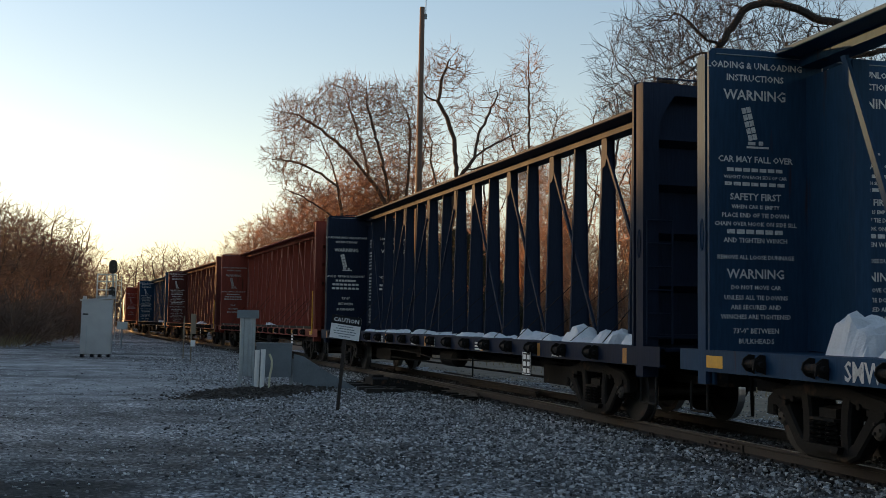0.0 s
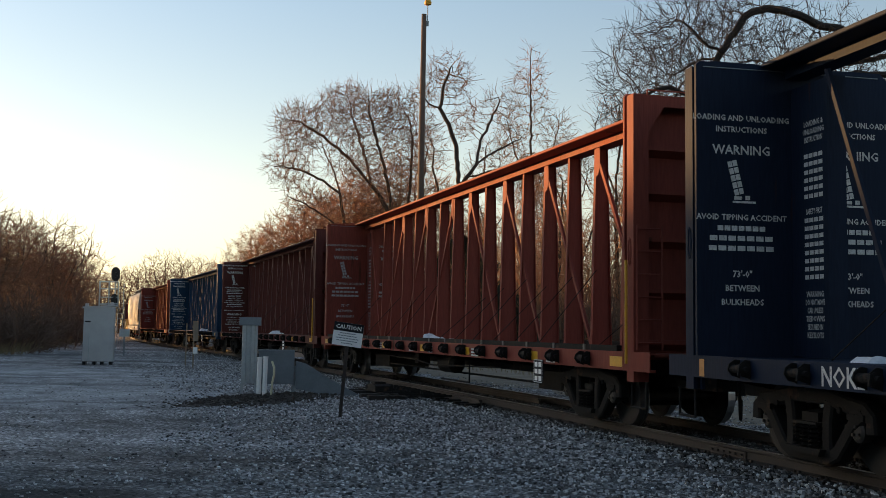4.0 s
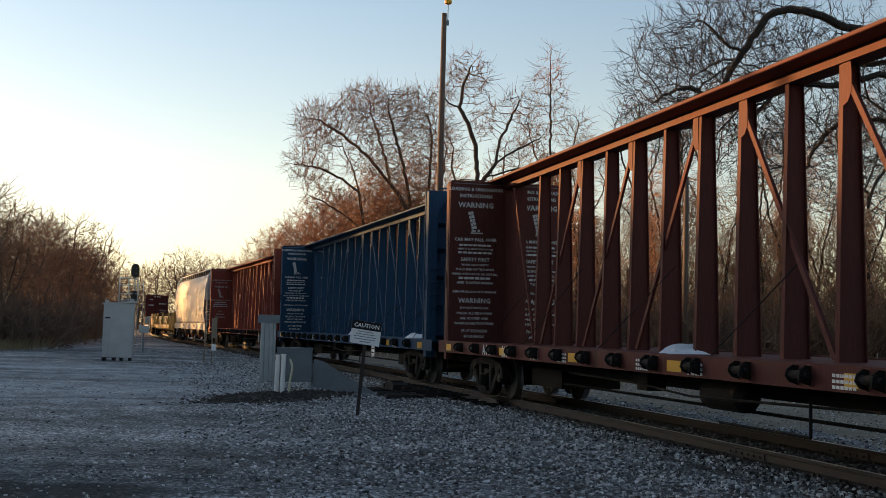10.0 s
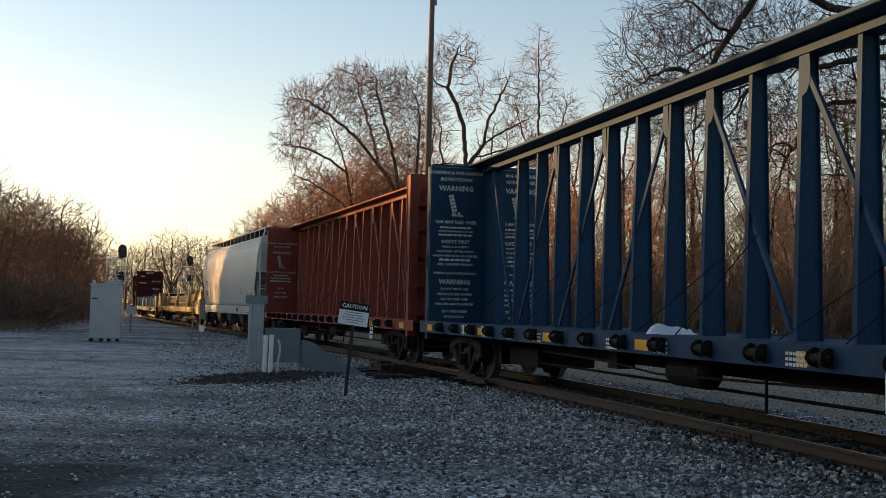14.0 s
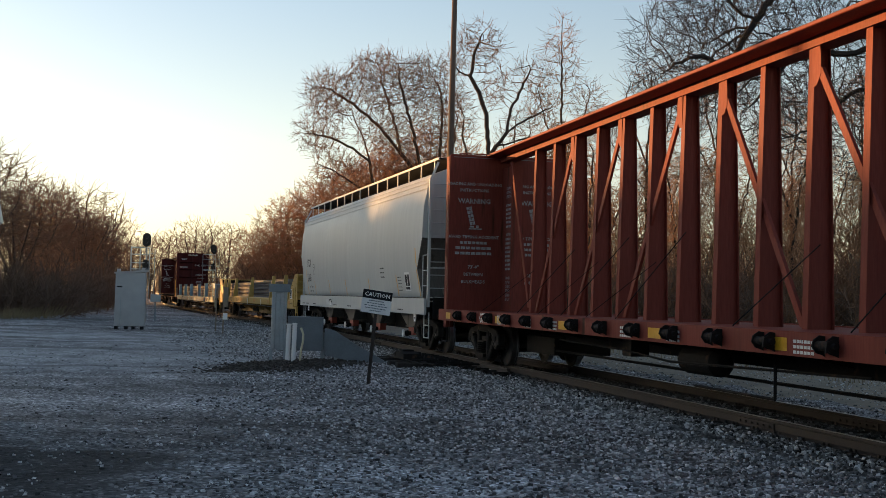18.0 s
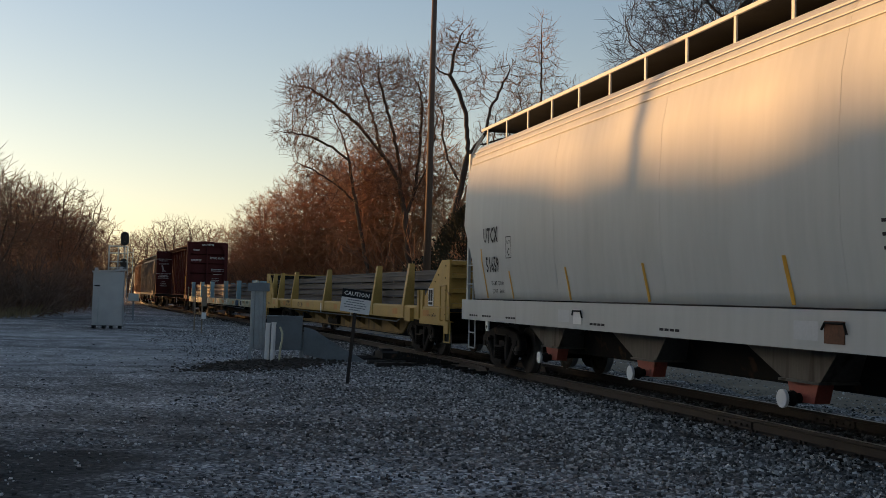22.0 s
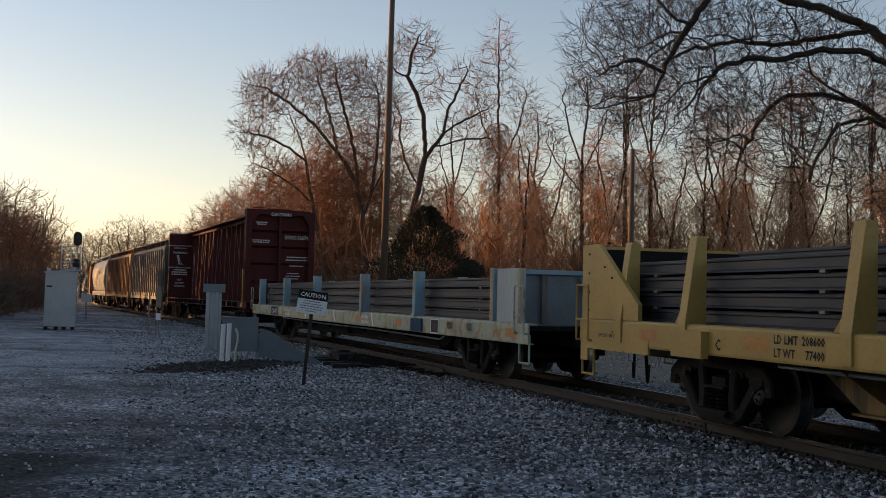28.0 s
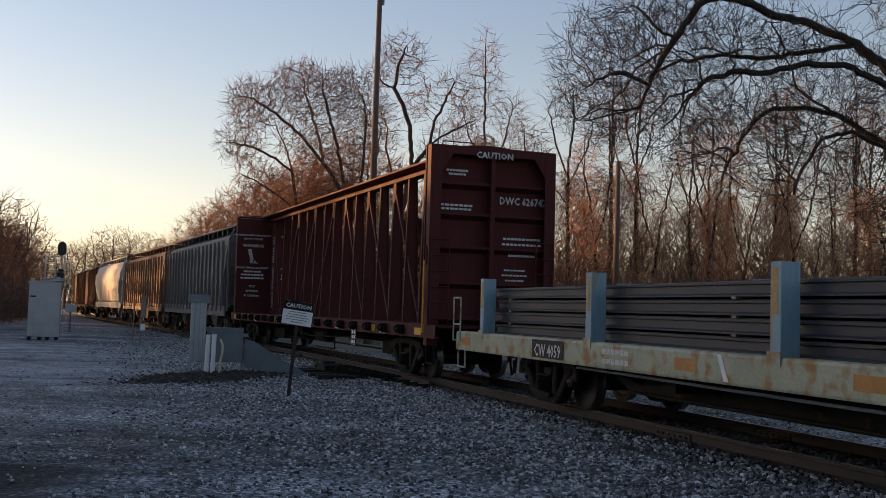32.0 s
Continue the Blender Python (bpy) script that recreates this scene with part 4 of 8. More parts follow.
    for ka, kb, s in runs:
        xa, xb = (ka + 0.14 * s) * bay, kb * bay
        bm = bmesh.new()
        slant(bm, (xa, -0.10, TOP - 0.45), (xb - s * 0.16, -0.10, DECK), 0.015 + flange * 1.75, 0.05)
        part("brace", bm, paint, car)
        o = part("gusset", gm, paint, car)
        o.matrix_basis = pose(ka * bay, 0, 0) if s > 0 else Matrix(((-1, 0, 0, ka * bay), (0, 1, 0, 0), (0, 0, 1, 0), (0, 0, 0, 1)))
    bm = bmesh.new()
    slant(bm, (-LI + 1.0, -0.17, TOP - 0.25), (-7 * bay - 0.12, -0.17, DECK + 0.1), 0.015 + flange * 1.75, 0.05)
    part("brace", bm, paint, car)
    # strapping cables from deck to posts
    rng = random.Random(len(bpy.data.objects))
    for k in range(-8, 9):
        x = k * bay
        if rng.random() < 0.7:
            bm = bmesh.new()
            pipe(bm, [(x + 0.3, -HW + 0.05, DECK + 0.02), (x + 0.9 * rng.uniform(0.7, 1.1), -0.4, DECK + rng.uniform(0.9, 1.5))], 0.008, 4)
            part("tie_down_cable", bm, M_STEEL, car)
    # brake gear under the middle
    bm = bmesh.new()
    lathe(bm, [(0.5, 0.0), (0.54, 0.12), (0.66, 0.2), (1.55, 0.2), (1.67, 0.12), (1.71, 0.0)], "x", 14, (0, -0.9, 0.66))
    part("brake_reservoir", bm, M_STEEL, car, "dark round brake reservoir")
    bm = bmesh.new()
    bx(bm, -1.3, -0.95, -1.1, -0.8, 0.6, 0.86)
    part("brake_valve", bm, M_STEEL, car)
    for line, r in (([(-4.0, -1.15, 0.74), (-1.2, -1.15, 0.70), (0.6, -1.2, 0.62), (2.4, -1.2, 0.66), (5.2, -1.15, 0.72)], 0.018), ([(-7.5, -0.55, 0.45), (7.5, -0.55, 0.45)], 0.025), ([(1.5, -1.25, 0.35), (3.5, -1.25, 0.35), (3.5, -1.25, 0.75)], 0.02)):
        bm = bmesh.new()
        pipe(bm, line, r)
        part("brake_rod", bm, M_STEEL, car)
    for x in (-6.65, 6.65):
        bm = bmesh.new()
        bx(bm, x - 0.85, x + 0.85, -0.6, 0.6, 0.35, 0.7)
        part("draft_box", bm, M_STEEL, car)
    # tape, placards and writing on the sill
    if tape:
        for x in (-11.0, -6.9, -3.1, 0.6, 3.85 if paint is M_RED else 4.6, 7.6, 10.9):
            bm = bmesh.new()
            if upright:
                bar(bm, plane_side(-HW - 0.004, x, low + 0.015), 0, 0, 0.13, 0.22)
            else:
                bar(bm, plane_side(-HW - 0.004, x, low + 0.05), 0, 0, 0.42, 0.15)
            part("reflective_tape", bm, M_ORANGE if upright else M_REFLY, car, "orange reflective tape patch" if upright else "yellow reflective tape patch")
    bm = bmesh.new()
    m = plane_side(-HW - 0.005, 0, 0)
    for k, piece in enumerate(mark.split()):
        letter(bm, piece, m, (DECK - low) * 1.05, -7.97 + k * 1.3, low + 0.035, 0.95 if len(piece) < 5 else 0.72)
    for x in (-5.0, -3.6, -0.4, 1.2, 4.4, 8.4):
        for k in range(3):
            bar(bm, m, x, low + 0.03 + k * 0.06, 0.42, 0.035, 5)
    part("sill_writing", bm, M_LETTER, car, "white stencilled lettering")
    bm = bmesh.new()
    bulkhead_writing(bm, style, -0.80)
    part("loading_notice", bm, writing or M_LETTER, car, "worn white stencilled loading notice")
    bm = bmesh.new()
    bulkhead_writing(bm, style, 0.82)
    part("loading_notice", bm, writing or M_LETTER, car)
    # the lettered strip down the column beside the bulkhead
    bm = bmesh.new()
    m = plane_side(-0.075, -LI + 0.52, DECK)
    lines = ["LOADING &", "UNLOADING", "INSTRUCTION", "", "", "", "", "", "", "SAFETY FIRST", "", "", "", "", "", "", "", "", "WARNING", "DO NOT MOVE", "CAR UNLESS", "TIEDOWNS", "SECURED IN", "KEYSLOTS"]
    if style == 2:
        for k, line in enumerate(lines):
            z0 = 2.95 - k * 0.104 - (0.1 if k > 2 else 0) - (0.1 if k > 8 else 0) - (0.12 if k > 17 else 0)
            if line:
                letter(bm, line, m, 0.10, 0, z0, 0.62 if len(line) > 9 else 0.8)
            else:
                bar(bm, m, 0, z0, 0.44, 0.055, 3)
        part("column_notice", bm, writing or M_LETTER, car)
    else:
        bm.free()
    for e in (-1, 1):
        bm = bmesh.new()
        w0 = 0.86 if style == 2 else 1.05
        bx(bm, *sorted((e * LI, e * (LI - w0))), -0.07, 0.07, DECK, TOP - 0.3)
        if style == 2:
            bx(bm, *sorted((e * (LI - w0 + 0.005), e * (LI - w0 - 0.06))), -0.13, 0.13, DECK, TOP - 0.3)
        else:
            bx(bm, *sorted((e * (LI - w0 + 0.005), e * (LI - w0 - 0.03))), -0.11, 0.11, DECK, TOP - 0.3)
        part("end_column", bm, paint, car)
    # the writing on the outer face of the leading bulkhead
    if outer:
        bm = bmesh.new()
        m = plane_x(LI + 0.332, 0, 0)
        letter(bm, "CAUTION", m, 0.19, 0.0, TOP - 0.27)
        m = plane_x(LI + 0.088, 0, 0)
        letter(bm, outer, m, 0.225, 0.78, 3.78, 0.85)
        for y0, z0, w0 in ((-0.75, 4.42, 0.5), (-0.75, 4.34, 0.4), (-0.75, 3.68, 0.75), (-0.75, 3.60, 0.7)):
            bar(bm, m, y0, z0, w0, 0.045, 6)
        for k, w0 in enumerate((1.0, 1.05, 0.85, 0.7)):
            bar(bm, m, 0.78, 3.02 - k * 0.12, w0 * 0.9, 0.045, 9)
        for k, w0 in enumerate((0.5, 0.6, 0.45, 0.55)):
            bar(bm, m, 0.62, 2.35 - k * 0.11, w0, 0.035, 6)
        part("end_writing", bm, M_LETTER, car, "white stencilled marks on the bulkhead")
    # a yellow grab rail up the near edge of the leading bulkhead
    if rail:
        bm = bmesh.new()
        pipe(bm, [(LI + 0.20, -HW - 0.05, 1.0), (LI + 0.20, -HW - 0.05, 2.5)], 0.022, 6)
        part("grab_rail", bm, M_REFLY, car, "yellow painted grab rail")
    # a light placard on the sill
    bm = bmesh.new()
    bx(bm, plate - 0.2, plate + 0.2, -HW - 0.03, -HW - 0.012, 0.56, 0.96)
    pl = part("placard", bm, M_BLACK, car, "dark notice plate with pale fields")
    bm = bmesh.new()
    m = plane_side(-HW - 0.032, plate, 0.56)
    for i in range(2):
        for j in range(3):
            bar(bm, m, -0.09 + i * 0.18, 0.035 + j * 0.12, 0.13, 0.08)
    for y0 in (0.005, 0.385):
        bar(bm, m, 0, y0, 0.38, 0.012)
    for x0 in (-0.19, 0.19):
        bar(bm, m, x0, 0.005, 0.012, 0.39)
    part("notice_fields", bm, M_WHITE, pl)
    for k, (x, y, sx, sz) in enumerate(snow):
        bm = bmesh.new()
        clump(bm, (x, -0.32, DECK - 0.03), (min(0.6, sx * 1.15), 0.34, sz if sz > 0.6 else sz * 0.8), k * 7 + int(abs(x) * 10))
        part("snow", bm, M_SNOW, car, "heap of old snow on the deck")
    for s in (-1, 1):
        bogie(car, s * 9.14)
    couplers(car, 11.9)
    return car


def hopper(paint, label, length, name, mark="", bulge=0.16, ribs=False, rise=0.0):
    """A covered hopper car with sloping end sheets, roof walk and outlet gates."""
    car = thing(name, label, "freight car", group="freight train")
    h = length / 2
    prof = [(1.44, 1.44), (1.46, 1.6), (1.50 + bulge * 0.35, 2.2), (1.52 + bulge * 0.45, 3.0), (1.50 + bulge * 0.35, 3.6 + rise * 0.6), (1.44, 4.05 + rise), (1.28, 4.32 + rise), (0.95, 4.46 + rise), (0.5, 4.52 + rise)]
    full = [(-y, z) for y, z in prof] + [(y, z) for y, z in prof[::-1]]

    def side_y(z):
        for (ya, za), (yb, zb) in zip(prof, prof[1:]):
            if z <= zb:
                return ya + (yb - ya) * max(0.0, (z - za) / (zb - za))
        return prof[-1][0]

    def endx(z):
        if not mark:
            return h - 0.2 - max(0.0, 3.1 - z) * 0.9
        if z >= 3.0:
            return h - 0.2
        return h - 0.2 - 0.54 * (3.0 - z) / 0.8 if z > 2.2 else h - 0.74 + 0.17 * (2.2 - z) / 0.76
    bm = bmesh.new()
    n = 24
    rings = []
    for i in range(n + 1):
        f = -1 + 2 * i / n
        rings.append([bm.verts.new((f * endx(z), y, z)) for y, z in full])
    k = len(full)
    for a, b in zip(rings, rings[1:]):
        for i in range(k - 1):
            bm.faces.new((a[i], a[i + 1], b[i + 1], b[i]))
        bm.faces.new((a[k - 1], a[0], b[0], b[k - 1]))
    part("body", bm, paint, car, smooth=True)
    for e in (-1, 1):
        # the slope's dark tone carries the shade under the end sheet
        for nm, lo, hi, pt in (("end_slope", 0, 3, M_GRIMESHADE if mark else paint), ("end_sheet", 3, k // 2 - 1, paint)):
            bm = bmesh.new()
            for i in range(lo, hi):
                q = [bm.verts.new((e * endx(z), y, z)) for y, z in (full[i], full[i + 1], full[k - 2 - i], full[k - 1 - i])]
                bm.faces.new(q[::e])
            part(nm, bm, pt, car)
    if mark:
        for e in (-1, 1):
            for y in (0.0, 0.9):
                bm = bmesh.new()
                prism(bm, [(e * (h - 0.22), 2.96), (e * (h - 0.73), 2.2), (e * (h - 0.56), 1.47), (e * (h - 0.30), 1.47)][::-e], "y", y - 0.012, y + 0.012)
                part("end_web", bm, paint, car, "end slope stiffener plate")
            bm = bmesh.new()
            lathe(bm, [(-0.95, 0.0), (-0.93, 0.10), (-0.86, 0.155), (-0.2, 0.155), (-0.13, 0.10), (-0.11, 0.0)], "y", 14, (e * (h - 0.34), 0, 1.64))
            part("brake_reservoir", bm, M_GRIMESHADE, car, "grimy round brake reservoir on the end platform")
            bm = bmesh.new()
            bx(bm, *sorted((e * (h - 0.10), e * (h - 0.02))), -1.42, 1.42, 3.0, 3.05)
            bx(bm, *sorted((e * (h - 0.20), e * (h - 0.02))), -1.36, 1.36, 2.2, 2.24)
            part("end_crosspiece", bm, paint, car)
    bm = bmesh.new()
    for z, y in ((4.07 + rise, 1.45), (4.20 + rise, 1.38), (3.93 + rise, 1.475)):
        for s in (-1, 1):
            pipe(bm, [(-endx(z), s * y, z), (endx(z), s * y, z)], 0.012, 4)
    if ribs:
        for i in range(17):
            x = -h + 0.7 + i * (length - 1.4) / 16
            for s in (-1, 1):
                p, q = sorted((s * 1.5, s * 1.6))
                bx(bm, x - 0.05, x + 0.05, p, q, 1.2, 4.1)
    else:
        for x in (-h * 0.42, 0.0, h * 0.42):
            for s in (-1, 1):
                pipe(bm, [(x, s * (y0 - 0.002), z0) for y0, z0 in prof[1:7]], 0.006, 4)
    part("seams", bm, paint, car, "raised sheet seams")
    for s in (-1, 1):
        bm = bmesh.new()
        p, q = sorted((s * 1.55, s * 1.49))
        bx(bm, -h, h, p, q, 1.0, 1.42)
        p, q = sorted((s * 1.49, s * 1.38))
        bx(bm, -h + 0.3, h - 0.3, p, q, 1.38, 1.41)
        part("side_sill", bm, paint, car)
    bm = bmesh.new()
    bx(bm, -h + 0.1, h - 0.1, -0.3, 0.3, 0.62, 1.0)
    for e in (-1, 1):
        a, b = sorted((e * h, e * (h - 0.12)))
        bx(bm, a, b, -1.3, 1.3, 0.9, 1.45)
    part("centre_sill", bm, M_STEEL, car)
    # end cage: posts, ladder and platform
    for e in (-1, 1):
        bm = bmesh.new()
        x = e * (h - 0.06)
        for s in (-1, 1):
            pipe(bm, [(x, s * 1.42, 1.2), (x, s * 1.42, 4.15 + rise), (x - e * 0.1, s * 1.2, 4.62 + rise)], 0.035, 6)
            pipe(bm, [(x, s * 0.95, 1.2), (x, s * 0.95, 4.2 + rise)], 0.022, 6)
            for k2 in range(10):
                pipe(bm, [(x, s * 1.42, 1.35 + k2 * 0.34), (x, s * 0.95, 1.35 + k2 * 0.34)], 0.014, 5)
            for k2 in range(4):
                pipe(bm, [(x, s * 1.46, 1.35 + k2 * 0.40), (x - e * 0.45, s * 1.46, 1.35 + k2 * 0.40)], 0.014, 5)
            pipe(bm, [(x - e * 0.45, s * 1.46, 1.2), (x - e * 0.45, s * 1.46, 2.55)], 0.018, 6)
            bx(bm, x - 0.05, x + 0.05, s * 1.43 - 0.03, s * 1.43 + 0.03, 1.2, 4.2 + rise)
            pipe(bm, [(x, s * 1.4, 1.06), (x, s * 1.4, 0.40), (x - e * 0.45, s * 1.4, 0.40), (x - e * 0.45, s * 1.4, 1.06)], 0.018)
            pipe(bm, [(x, s * 1.4, 0.72), (x - e * 0.45, s * 1.4, 0.72)], 0.018)
        bx(bm, min(x, x - e * 0.6), max(x, x - e * 0.6), -1.3, 1.3, 1.43, 1.46)
        part("end_ladder", bm, paint, car)
    # roof walk with its edge rails
    bm = bmesh.new()
    for s in (-1, 1):
        p, q = sorted((s * 1.18, s * 0.40))
        bx(bm, -h + 0.1, h - 0.1, p, q, 4.70 + rise, 4.73 + rise)
    for e in (-1, 1):
        a, b = sorted((e * (h - 0.1), e * (h - 0.6)))
        bx(bm, a, b, -1.2, 1.2, 4.70 + rise, 4.73 + rise)
    # black puts the underside's shade into the walk's colour
    part("roof_walk", bm, M_BLACK, car, "dark steel grating roof walk, blacker to carry its shade")
    for s in (-1, 1):
        bm = bmesh.new()
        a, b = sorted((s * 1.185, s * 1.22))
        bx(bm, -h + 0.1, h - 0.1, a, b, 4.69 + rise, 4.745 + rise)
        part("walk_edge", bm, paint, car)
    # trough added to close the gap behind the walk, black for its shade
    bm = bmesh.new()
    bx(bm, -h + 0.8, h - 0.8, -0.36, 0.36, 4.48 + rise, 4.72 + rise)
    part("roof_hatch", bm, M_BLACK, car, "long trough hatch cover along the roof, blackened for shade")
    for i in range(15):
        x = -h + 0.5 + i * (length - 1.0) / 14
        for s in (-1, 1):
            bm = bmesh.new()
            bx(bm, x - 0.03, x + 0.03, s * 1.2 - 0.012, s * 1.2 + 0.012, 4.34 + rise, 4.69 + rise)
            part("walk_bracket", bm, paint, car)
    # a dark body stands for the sill and the shadow between the bays
    bm = bmesh.new()
    prism(bm, [(-0.9, 1.4), (-0.6, 0.5), (0.6, 0.5), (0.9, 1.4)], "x", -h * 0.62, h * 0.62)
    part("underframe_trough", bm, M_STEEL, car, "dark trough for the sill and shade between the outlets")
    for x in ((-5.2, -1.35, 2.65, 6.65) if length >= 19 else (-h * 0.5, 0.0, h * 0.5)):
        bm = bmesh.new()
        prism(bm, [(x - 2.2, 1.42), (x + 1.1, 1.42), (x + 0.36, 0.62), (x - 0.36, 0.62)], "y", -1.12, 1.12)
        bx(bm, x - 0.40, x + 0.40, -1.16, 1.16, 0.60, 0.63)
        part("hopper_bay", bm, M_GRIMESHADE, car, "grimy sloping outlet bay")
        for s in (-1, 1):
            bm = bmesh.new()
            prism(bm, [(x - 0.30, 0.60), (x + 0.30, 0.60), (x + 0.22, 0.38), (x - 0.22, 0.38)], "y", min(s * 1.10, s * 0.9), max(s * 1.10, s * 0.9))
            part("outlet_gate", bm, M_REDGATE, car, "red painted outlet gate")
            bm = bmesh.new()
            tube(bm, (x - 0.05, s * 1.0, 0.42), (x - 0.05, s * 1.30, 0.42), 0.06, n=10)
            lathe(bm, [(s * 1.16, 0.075), (s * 1.20, 0.095), (s * 1.25, 0.07)], "y", 10, (x - 0.05, 0, 0.42))
            cap = part("gate_capstan", bm, M_STEEL, car, "dark gate capstan")
            bm = bmesh.new()
            tube(bm, (x - 0.05, s * 1.30, 0.42), (x - 0.05, s * 1.335, 0.42), 0.105, n=14)
            part("capstan_cap", bm, M_WHITE, cap, "round white end cap")
    for s in (-1, 1):
        bogie(car, s * (8.15 if length >= 19 else h - 1.9))
    couplers(car, h - 0.1)
    if mark:
        a, b = mark.split()
        bm = bmesh.new()
        m = plane_side(0.0, -h, 0)
        letter(bm, a, m, 0.42, 2.05, 2.56, 0.8)
        letter(bm, b, m, 0.42, 2.12, 1.98, 0.8)
        letter(bm, "LD LMT  220000", m, 0.11, 2.3, 1.72)
        letter(bm, "LT WT    66000", m, 0.11, 2.3, 1.56)
        letter(bm, "PLATE", m, 0.08, 3.15, 2.50)
        letter(bm, "C", m, 0.2, 3.15, 2.27)
        for x0, y0, w0, h0 in ((3.15, 2.22, 0.3, 0.015), (3.15, 2.62, 0.3, 0.015), (3.0, 2.22, 0.015, 0.41), (3.3, 2.22, 0.015, 0.41)):
            bar(bm, m, x0, y0, w0, h0)
        for k2 in range(5):
            bar(bm, m, 16.35, 1.62 + k2 * 0.09, 0.42, 0.022, 6)
        for k2 in range(3):
            bar(bm, m, 14.4, 2.0 + k2 * 0.13, 0.5, 0.035, 5)
        for v in bm.verts:
            v.co.y = -side_y(v.co.z) - 0.016
        for x0 in (0.9, 1.8, 3.3, 7.4, 9.8, 14.6, 16.6):
            bar(bm, plane_side(-1.556, -h, 0), x0, 1.08, 0.6, 0.035, 3)
        part("car_writing", bm, M_BLACK, car, "black stencilled marks and numbers")
        for x0, w0 in ((6.0, 0.5), (12.9, 0.45)):
            bm = bmesh.new()
            bar(bm, plane_side(-1.556, -h, 0), x0, 1.10, w0, 0.2)
            part("sill_patch", bm, M_PALEW, car, "paler repainted patch")
        for x0, paint2 in ((6.6, M_WHITE), (13.4, M_RUST)):
            bm = bmesh.new()
            bx(bm, x0 - h - 0.17, x0 - h + 0.17, -1.562, -1.54, 1.08, 1.31)
            jp = part("jacking_pad", bm, paint2, car, "worn sill recess")
            bm = bmesh.new()
            pipe(bm, [(x0 - h - 0.2, -1.57, 1.22), (x0 - h - 0.12, -1.59, 1.29), (x0 - h + 0.2, -1.59, 1.29), (x0 - h + 0.22, -1.57, 1.18)], 0.014, 5)
            part("hook", bm, M_STEEL, jp, "rusty hook")
        for x0 in (1.65, 17.9):
            bm = bmesh.new()
            prism(bm, [(x0 - h - 0.07, 0.80), (x0 - h + 0.07, 0.80), (x0 - h + 0.1, 1.0), (x0 - h - 0.1, 1.0)], "y", -1.50, -1.47)
            tg = part("tow_plate", bm, M_WHITE, car, "white towing plate with a round hole")
            bm = bmesh.new()
            tube(bm, (x0 - h, -1.503, 0.88), (x0 - h, -1.50, 0.88), 0.035, n=10)
            part("hole", bm, M_BLACK, tg)
        bm = bmesh.new()
        z0, z1 = 1.62, 2.12
        v = [bm.verts.new((x - h, -side_y(z) - 0.008, z)) for x, z in ((16.9, z0), (17.42, z0), (17.42, z1), (16.9, z1))]
        bm.faces.new(v)
        npl = part("notice_plate", bm, M_WHITE, car, "white notice plate with dark fields")
        bm = bmesh.new()
        for xa, xb, za, zb in ((16.94, 17.14, 1.75, 2.06), (17.18, 17.38, 1.75, 2.06), (16.94, 17.38, 1.65, 1.72)):
            bm.faces.new([bm.verts.new((x - h, -side_y(z) - 0.011, z)) for x, z in ((xa, za), (xb, za), (xb, zb), (xa, zb))])
        part("dark_fields", bm, M_BLACK, npl)
        for x0, zt in ((1.5, 2.45), (3.1, 1.98), (6.0, 2.0), (8.93, 2.0), (12.47, 2.0), (16.0, 2.05), (18.28, 2.75)):
            bm = bmesh.new()
            zs = [1.46 + (zt - 1.46) * k2 / 4 for k2 in range(5)]
            lo = [bm.verts.new((x0 - h - 0.16 * (z - 1.48), -side_y(z) - 0.006, z)) for z in zs]
            hi = [bm.verts.new((x0 - h - 0.16 * (z - 1.48) + 0.08, -side_y(z) - 0.006, z)) for z in zs]
            for k2 in range(4):
                bm.faces.new((lo[k2], hi[k2], hi[k2 + 1], lo[k2 + 1]))
            part("edge_tape", bm, M_REFLY, car, "slanting yellow reflective strip")
    return car


def beam_stack(car, x0, x1, z, rows, half):
    """Rows of long rails lying upright side by side on the deck, thin timber laths between the rows."""
    h, n = 0.212, int(2 * half / 0.165)
    prof = [(-0.075, 0.0), (0.075, 0.0), (0.075, 0.016), (0.012, 0.038), (0.010, 0.128), (0.037, 0.140), (0.037, 0.168), (0.028, 0.180), (-0.028, 0.180), (-0.037, 0.168), (-0.037, 0.140), (-0.010, 0.128), (-0.012, 0.038), (-0.075, 0.016)]
    bm = bmesh.new()
    prism(bm, prof, "x", x0, x1)
    me = mesh_of(bm, "steel_section", M_BEAM)
    bm = bmesh.new()
    bx(bm, -0.05, 0.05, -half, half, 0.0, 0.030)
    lath = mesh_of(bm, "timber_lath", M_BOARD)
    for r in range(rows):
        for c in range(n if r < 4 else n // 3):
            y = (-half + 0.08 + c * 0.165) * (1 if r < 4 else -1)
            o = part("steel_section", me, M_BEAM, car)
            o.location = (random.uniform(-0.13, 0.13), y + random.uniform(-0.006, 0.006), z + r * h + 0.03)
        if r < 4:
            for k in range(7):
                o = part("timber_lath", lath, M_BOARD, car)
                o.location = (x0 + 0.8 + (x1 - x0 - 1.6) * k / 6, 0, z + r * h)


